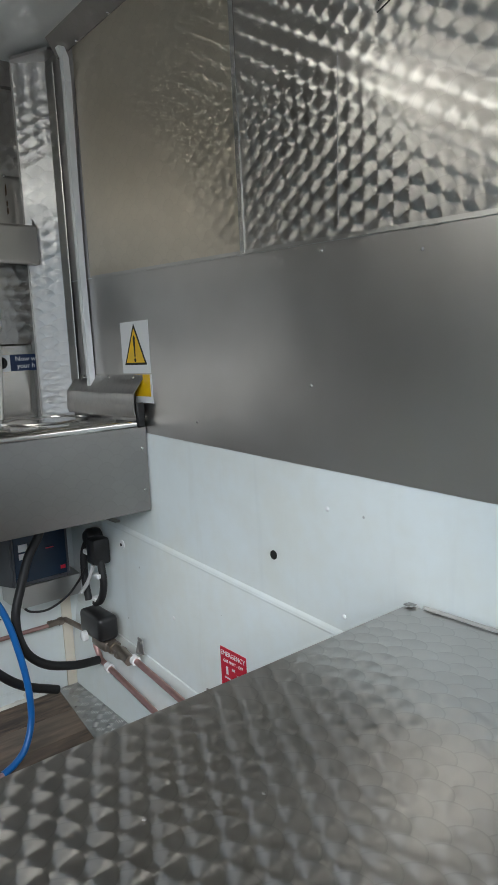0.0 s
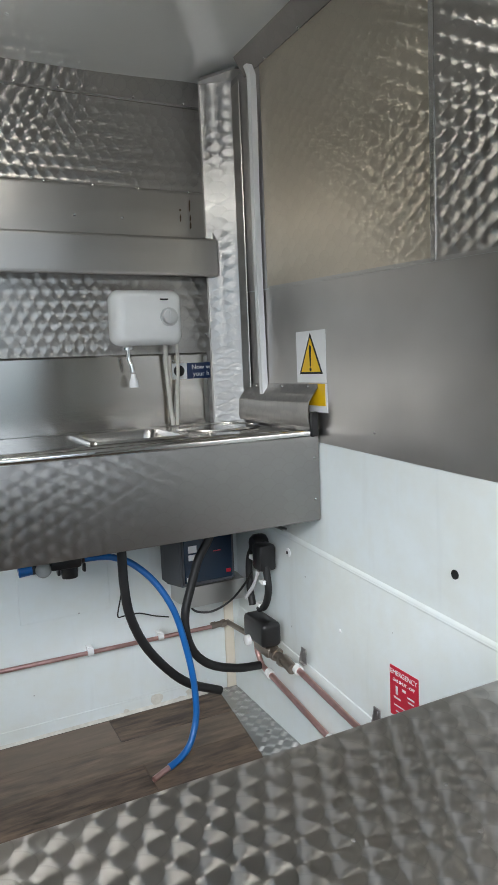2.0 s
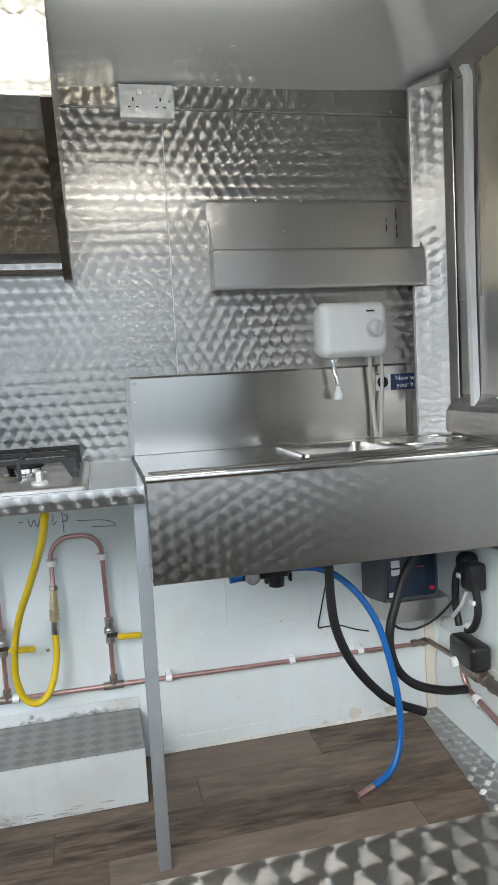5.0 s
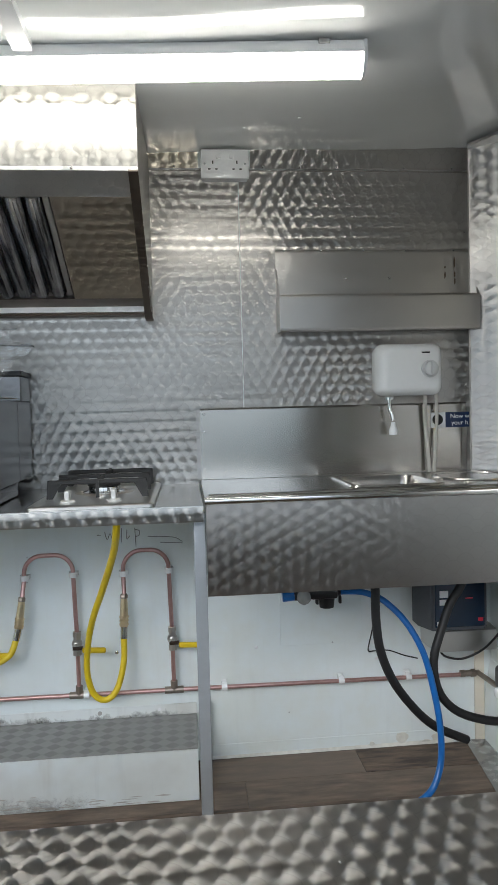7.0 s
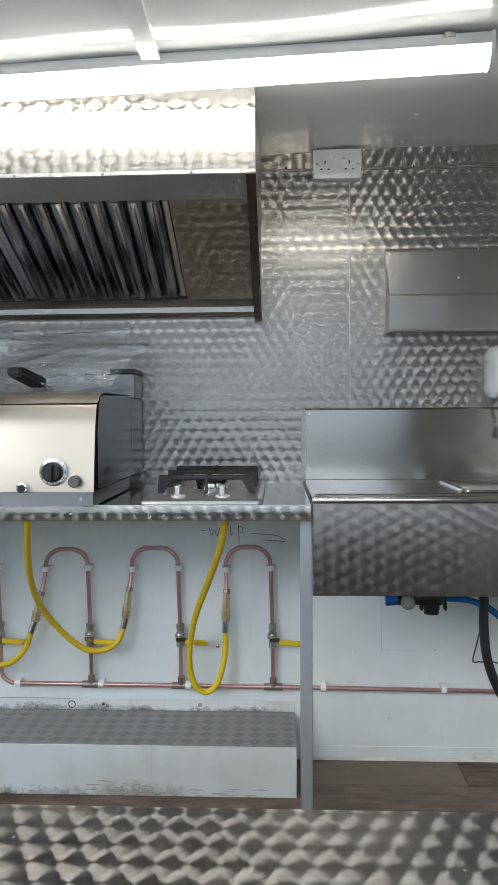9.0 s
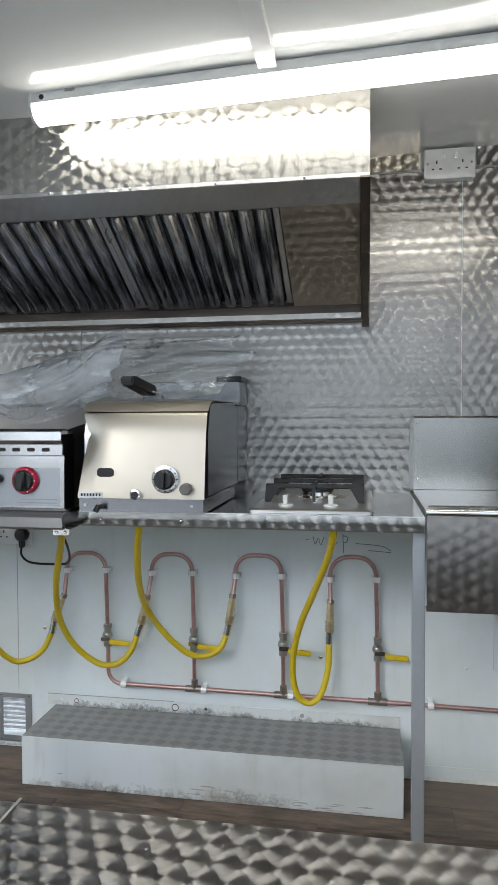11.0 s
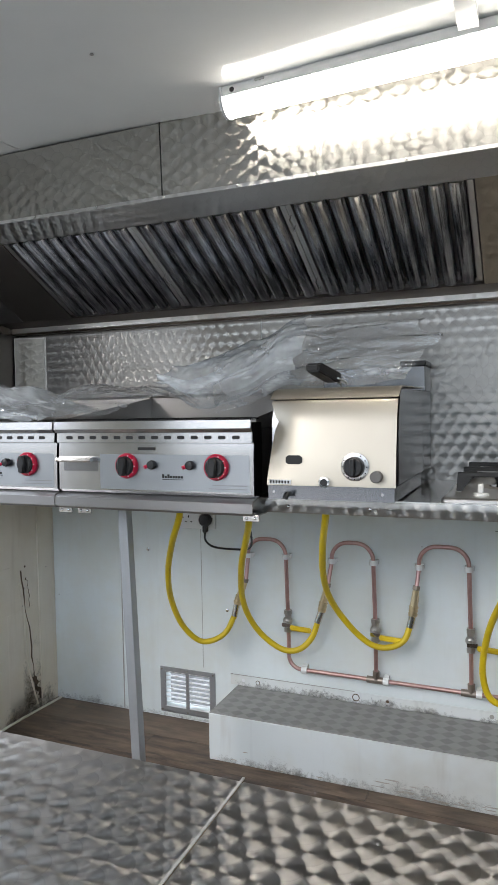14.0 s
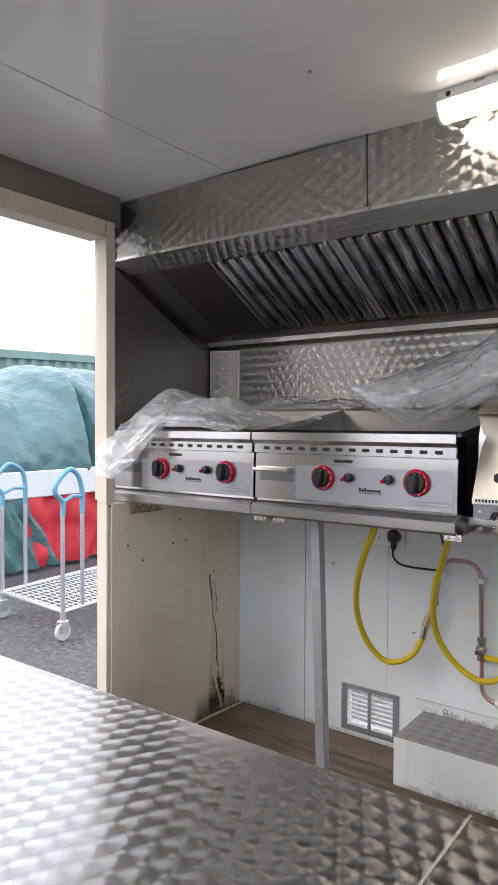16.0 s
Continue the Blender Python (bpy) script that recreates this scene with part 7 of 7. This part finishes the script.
union = thing("brass_union", (-0.095, -0.027, 0.23), "tarnished brass union at the end of the gas pipe", "pipe fitting")
bm = bm_new()
for x0_, x1_, r_, n_ in ((-0.122, -0.108, 0.0125, 6), (-0.108, -0.086, 0.010, 14), (-0.086, -0.072, 0.014, 6), (-0.072, -0.058, 0.009, 14)):
    rod(bm, (x0_, -0.027, 0.2405), (x1_, -0.028, 0.2412), r_, seg=n_)
rod(bm, (-0.062, -0.028, 0.2412), (-0.058, -0.21, 0.252), 0.0085, seg=12)
part("fitting", bm, BRASS_DULL, union)


def free_hose(name, pts, r, material, label):
    h = thing(name, Vector(pts[-1]) * 1.0, label, "hose")
    b1 = bm_new()
    pipe(b1, spline(pts, 9), r, 14, cap=True)
    part("tube", b1, material, h)
    return h


hose = free_hose("waste_hose", [(-0.484, -0.30, 0.69), (-0.483, -0.30, 0.611), (-0.482, -0.30, 0.525), (-0.471, -0.30, 0.436), (-0.434, -0.295, 0.343), (-0.369, -0.28, 0.252), (-0.294, -0.26, 0.180), (-0.191, -0.24, 0.124)], 0.0128, BLACK_RUBBER, "black ribbed waste hose hanging under the sink")
hose = free_hose("waste_hose", [(-0.165, -0.245, 0.69), (-0.210, -0.25, 0.597), (-0.246, -0.255, 0.545), (-0.276, -0.26, 0.467), (-0.299, -0.265, 0.397), (-0.298, -0.265, 0.330), (-0.272, -0.26, 0.265), (-0.218, -0.255, 0.216), (-0.135, -0.25, 0.185), (-0.056, -0.245, 0.173)], 0.0128, BLACK_RUBBER, "black waste hose curling below the charger")
hose = free_hose("blue_water_hose", [(-0.570, -0.18, 0.580), (-0.509, -0.18, 0.577), (-0.474, -0.19, 0.571), (-0.430, -0.21, 0.551), (-0.376, -0.24, 0.495), (-0.335, -0.27, 0.413), (-0.312, -0.29, 0.309), (-0.301, -0.31, 0.207), (-0.305, -0.325, 0.115), (-0.333, -0.345, 0.052), (-0.370, -0.358, 0.024), (-0.408, -0.369, 0.0135)], 0.0095, BLUE_HOSE, "blue water hose hanging down to the floor, copper end")
bm = bm_new()
rod(bm, (-0.400, -0.366, 0.0145), (-0.461, -0.393, 0.0085), 0.0078, seg=14, cap=False)
rod(bm, (-0.402, -0.367, 0.0145), (-0.460, -0.3925, 0.0085), 0.0068, seg=14, cap=False)
part("copper_end", bm, COPPER, hose)

strainer = thing("water_filter", (-0.62, -0.18, 0.54), "black inline water filter with blue hose tails under the sink", "water filter")
bm = bm_new()
rod(bm, (-0.70, -0.18, 0.575), (-0.56, -0.18, 0.585), 0.017, seg=14)
box(bm, -0.655, -0.57, -0.21, -0.15, 0.565, 0.60, 0.008, 2)
rod(bm, (-0.60, -0.18, 0.58), (-0.60, -0.18, 0.535), 0.026, 0.022, 16)
rod(bm, (-0.575, -0.18, 0.60), (-0.545, -0.18, 0.606), 0.014, seg=12)
part("body", bm, BLACK_PLASTIC, strainer)
bm = bm_new()
ball(bm, (-0.672, -0.197, 0.572), 0.022)
part("clear_knob", bm, plain("smoky_plastic", (0.35, 0.36, 0.35), 0.2), strainer)
bm = bm_new()
rod(bm, (-0.70, -0.18, 0.575), (-0.735, -0.18, 0.572), 0.016, seg=14)
part("blue_tail", bm, BLUE_HOSE, strainer)
for x in (-0.63, -0.56):
    b1 = bm_new()
    box(b1, x - 0.004, x + 0.004, -0.19, -0.17, 0.545, 0.57, 0.002)
    part("lug", b1, BLACK_PLASTIC, strainer)
bm = bm_new()
box(bm, -0.64, -0.60, -0.175, -0.003, 0.602, 0.612)
part("mount", bm, STEEL_DULL, strainer)
wire = thing("loose_wire", (-0.45, -0.03, 0.35), "thin black wire drooping on the white board", "wire")
bm = bm_new()
pipe(bm, spline([(-0.40, -0.03, 0.62), (-0.398, -0.02, 0.50), (-0.417, -0.012, 0.394), (-0.429, -0.008, 0.332), (-0.408, -0.008, 0.328), (-0.36, -0.008, 0.327), (-0.31, -0.008, 0.308), (-0.262, -0.01, 0.295)], 7), 0.0021, 7)
part("wire", bm, BLACK_RUBBER, wire)

floor_cable = thing("floor_cable", (-2.9, -0.2, 0.0), "thin cream cable lying along the floor edge", "cable")
bm = bm_new()
pipe(bm, spline([(-2.943, -0.60, 0.005), (-2.941, -0.42, 0.005), (-2.937, -0.2, 0.005), (-2.925, -0.02, 0.005)], 6), 0.0045, 8)
part("cable", bm, plain("cream_cable", (0.6, 0.56, 0.48), 0.5), floor_cable)
# ---- vinyl planks of the floor ----
plank_meshes = {}


def plank(x0, x1, y0, y1):
    key = (round(x1 - x0, 3), round(y1 - y0, 3))
    if key not in plank_meshes:
        b1 = bm_new()
        box(b1, 0.0008, key[0] - 0.0008, 0.0006, key[1] - 0.0006, -0.0038, 0.0)
        b1.normal_update()
        lay_uv(b1)
        me = bpy.data.meshes.new("plank")
        b1.to_mesh(me)
        b1.free()
        me.materials.append(PLANK)
        plank_meshes[key] = me
    ob = new("plank", plank_meshes[key])
    ob.location = (x0, y0, 0)
    ob.parent = floor


for r in range(14):
    y1 = -0.012 - 0.142 * r
    cuts = [-3.02] + [c for c in [-3.6 + 0.78 * k + (0.31 * r + 0.09 * (r % 3)) % 0.78 for k in range(6)] if -2.9 < c < -0.15] + [-0.002]
    for a, b_ in zip(cuts, cuts[1:]):
        plank(a, b_, max(-2.0, y1 - 0.142), y1)

# ---- the yard seen through the door ----
TARP, nt, b = make("green_tarpaulin")
co = coords(nt).outputs["Object"]
w1, w2 = noise_of(nt, co, 1.5, 5), noise_of(nt, co, 4.5, 3, 0.55)
nt.links.new(mix(nt, ramp(nt, w1, 0.3, 0.7, 0, 1), (0.040, 0.112, 0.122), (0.085, 0.185, 0.195)), b.inputs["Base Color"])
b.inputs["Roughness"].default_value = 0.3
bump_of(nt, w2, 0.4, 0.12, b)
stall = thing("covered_stall", (-8.0, 2.6, -0.45), "market stall under a creased green tarpaulin, red cloth below", "market stall")
bm = bm_new()
nu, nv = 90, 40
grid = []
for i in range(nu + 1):
    col = []
    for j in range(nv + 1):
        u, v = i / nu, j / nv
        y = 0.9 + 3.6 * u
        ridge = 1.60 + 0.27 * ease((y - 2.4) / 0.7) - 0.5 * ease((2.4 - y) / 1.2)
        x = -7.45 - 1.6 * ease(v)
        z = 0.60 + (ridge - 0.60) * math.sin(min(1, v * 1.35) * math.pi / 2)
        crease = 0.10 * abs(noise.noise(Vector((y * 1.7, v * 3, 2)))) + 0.03 * abs(noise.noise(Vector((y * 14, v * 16, 8)))) + 0.04 * noise.noise(Vector((y * 6, v * 9, 5)))
        deep = (-0.40 * math.exp(-((y - (3.13 + 0.75 * v * v)) / (0.05 + 0.05 * (1 - v))) ** 2) + 0.10 * math.exp(-((y - (2.98 + 0.75 * v * v)) / 0.10) ** 2)) * ease((0.88 - v) / 0.3)
        col.append(bm.verts.new((x + crease + deep, y, z + crease * 0.4)))
    grid.append(col)
for i in range(nu):
    for j in range(nv):
        bm.faces.new((grid[i][j], grid[i + 1][j], grid[i + 1][j + 1], grid[i][j + 1]))
bmesh.ops.recalc_face_normals(bm, faces=bm.faces[:])
part("tarpaulin", bm, TARP, stall, "creased green tarpaulin", smooth=60)
bm = bm_new()
box(bm, -9.0, -7.38, 0.95, 4.5, 0.35, 0.63, 0.01)
part("table_edge", bm, plain("white_board_edge", (0.68, 0.7, 0.72), 0.4), stall)


def cloth(name, y0, y1, x, material, label, bottom=-0.44, wave=0.05, slant=0.0):
    b1 = bm_new()
    n, m = 30, 12
    g = [[b1.verts.new((x + wave * noise.noise(Vector((i * 0.55, j * 0.25, y0))) + 0.5 * wave * math.sin(i * 0.9), y0 + (y1 - y0) * i / n + slant * (1 - j / m), bottom + (0.36 - bottom) * j / m)) for j in range(m + 1)] for i in range(n + 1)]
    for i in range(n):
        for j in range(m):
            b1.faces.new((g[i][j], g[i + 1][j], g[i + 1][j + 1], g[i][j + 1]))
    part(name, b1, material, stall, label, smooth=60)


cloth("red_cloth", 2.12, 4.5, -7.42, plain("red_cloth", (0.55, 0.03, 0.04), 0.6, 0, 0.15, 12), "bright red cloth skirt", -0.40, 0.09)
cloth("side_sheet", 0.95, 2.10, -7.38, TARP, "green sheet hanging to the ground", -0.40, 0.05, 0.42)

# shipping container wall behind
bm = bm_new()
prof = []
y = -8.0
while y < 12:
    prof += [(-12.0, y), (-12.0, y + 0.09), (-12.05, y + 0.13), (-12.05, y + 0.22)]
    y += 0.26
prism(bm, prof + [(-12.2, y), (-12.2, -8.0)], -0.35, 2.28, "z")
box(bm, -12.1, -11.97, -8.0, y, 2.28, 2.42)
for v in bm.verts:
    v.co.z += (v.co.y - 4) * 0.03 if v.co.z > 1 else 0
container = solid("shipping_container", bm, plain("green_paint", (0.20, 0.33, 0.31), 0.6, 0, 0.2, 3), "dull green corrugated shipping container", "container", smooth=20, at=(-12, 2, -0.45))

# a second row of containers facing the hatch, unseen, added to darken steel reflections
bm = bm_new()
prof = []
x = -11.0
while x < 13:
    prof += [(x, -24.0), (x + 0.09, -24.0), (x + 0.13, -24.05), (x + 0.22, -24.05)]
    x += 0.26
prism(bm, prof + [(x, -24.2), (-11.0, -24.2)], -0.35, 2.28, "z")
box(bm, -11.0, x, -24.1, -23.97, 2.28, 2.42)
solid("shipping_container", bm, plain("dull_green_paint", (0.14, 0.2, 0.2), 0.6, 0, 0.2, 3), "unseen dull green container added across the yard to darken reflections", "container", smooth=20, at=(0, -24, -0.45))

# wheeled stock trolley
trolley = thing("stock_trolley", (-5.6, 0.95, -0.45), "galvanised wire-deck trolley with blue handles", "trolley")
ZINC = plain("zinc_tube", (0.6, 0.62, 0.64), 0.35, 0.8, 0.1)
DZ = -0.24
corners = [Vector((-5.30, 0.95, DZ)), Vector((-6.17, 1.03, DZ)), Vector((-6.30, 2.17, DZ)), Vector((-5.43, 2.09, DZ))]
bm = bm_new()
for k in range(4):
    rod(bm, corners[k], corners[(k + 1) % 4], 0.018, seg=8)
deck = part("deck_frame", bm, ZINC, trolley)
for n_, a, b_, c, d in ((22, 0, 3, 1, 2), (9, 0, 1, 3, 2)):
    for k in range(1, n_):
        b1 = bm_new()
        rod(b1, corners[a].lerp(corners[b_], k / n_), corners[c].lerp(corners[d], k / n_), 0.006, seg=6)
        part("wire", b1, ZINC, deck)
across = (corners[1] - corners[0]).normalized()
long_ = (corners[3] - corners[0]).normalized()
BLUE_HANDLE = plain("pale_blue_plastic", (0.12, 0.34, 0.47), 0.4)
for base, gap in ((corners[0], 0.20), (corners[1], 0.24)):
    p0, p1 = base + Vector((0, 0, -0.06)), base + long_ * gap + Vector((0, 0, -0.02))
    for p in (p0, p1):
        b1 = bm_new()
        rod(b1, p, Vector((p.x, p.y, 0.50)), 0.016, seg=10)
        part("post", b1, ZINC, trolley)
    q0, q1 = Vector((p0.x, p0.y, 0.46)), Vector((p1.x, p1.y, 0.46))
    out = (q1 - q0).normalized()
    up_ = Vector((0, 0, 1))
    b1 = bm_new()
    pipe(b1, spline([q0, q0 + up_ * 0.10, q0 - out * 0.07 + up_ * 0.17, q0 - out * 0.06 + up_ * 0.24, q0 + out * 0.03 + up_ * 0.32, q0 + out * 0.09 + up_ * 0.335,
                     q1 - out * 0.04 + up_ * 0.28, q1 - out * 0.005 + up_ * 0.18, q1 + up_ * 0.08, q1], 5), 0.019, 10)
    part("handle", b1, BLUE_HANDLE, trolley, "pale blue plastic handle")
    b1 = bm_new()
    pipe(b1, [q0 + up_ * 0.10, (q0 + q1) / 2 + up_ * 0.14, q1 + up_ * 0.13], 0.014, 8)
    part("handle_bridge", b1, BLUE_HANDLE, trolley)
for c in corners:
    b1 = bm_new()
    rod(b1, c + Vector((0, 0, 0.0)), c + Vector((0, 0, -0.06)), 0.022, seg=12)
    box(b1, c.x - 0.03, c.x + 0.03, c.y - 0.035, c.y + 0.035, -0.318, -0.300, 0.005)
    box(b1, c.x - 0.028, c.x - 0.022, c.y - 0.035, c.y + 0.035, -0.385, -0.317, 0.002)
    box(b1, c.x + 0.022, c.x + 0.028, c.y - 0.035, c.y + 0.035, -0.385, -0.317, 0.002)
    caster = part("caster", b1, ZINC, trolley)
    b1 = bm_new()
    lathe(b1, [(0.03, -0.016), (0.063, -0.016), (0.067, -0.008), (0.067, 0.008), (0.063, 0.016), (0.03, 0.016)], (c.x, c.y, -0.383), "x", 22)
    part("wheel", b1, plain("pale_grey_wheel", (0.5, 0.51, 0.52), 0.5), caster)
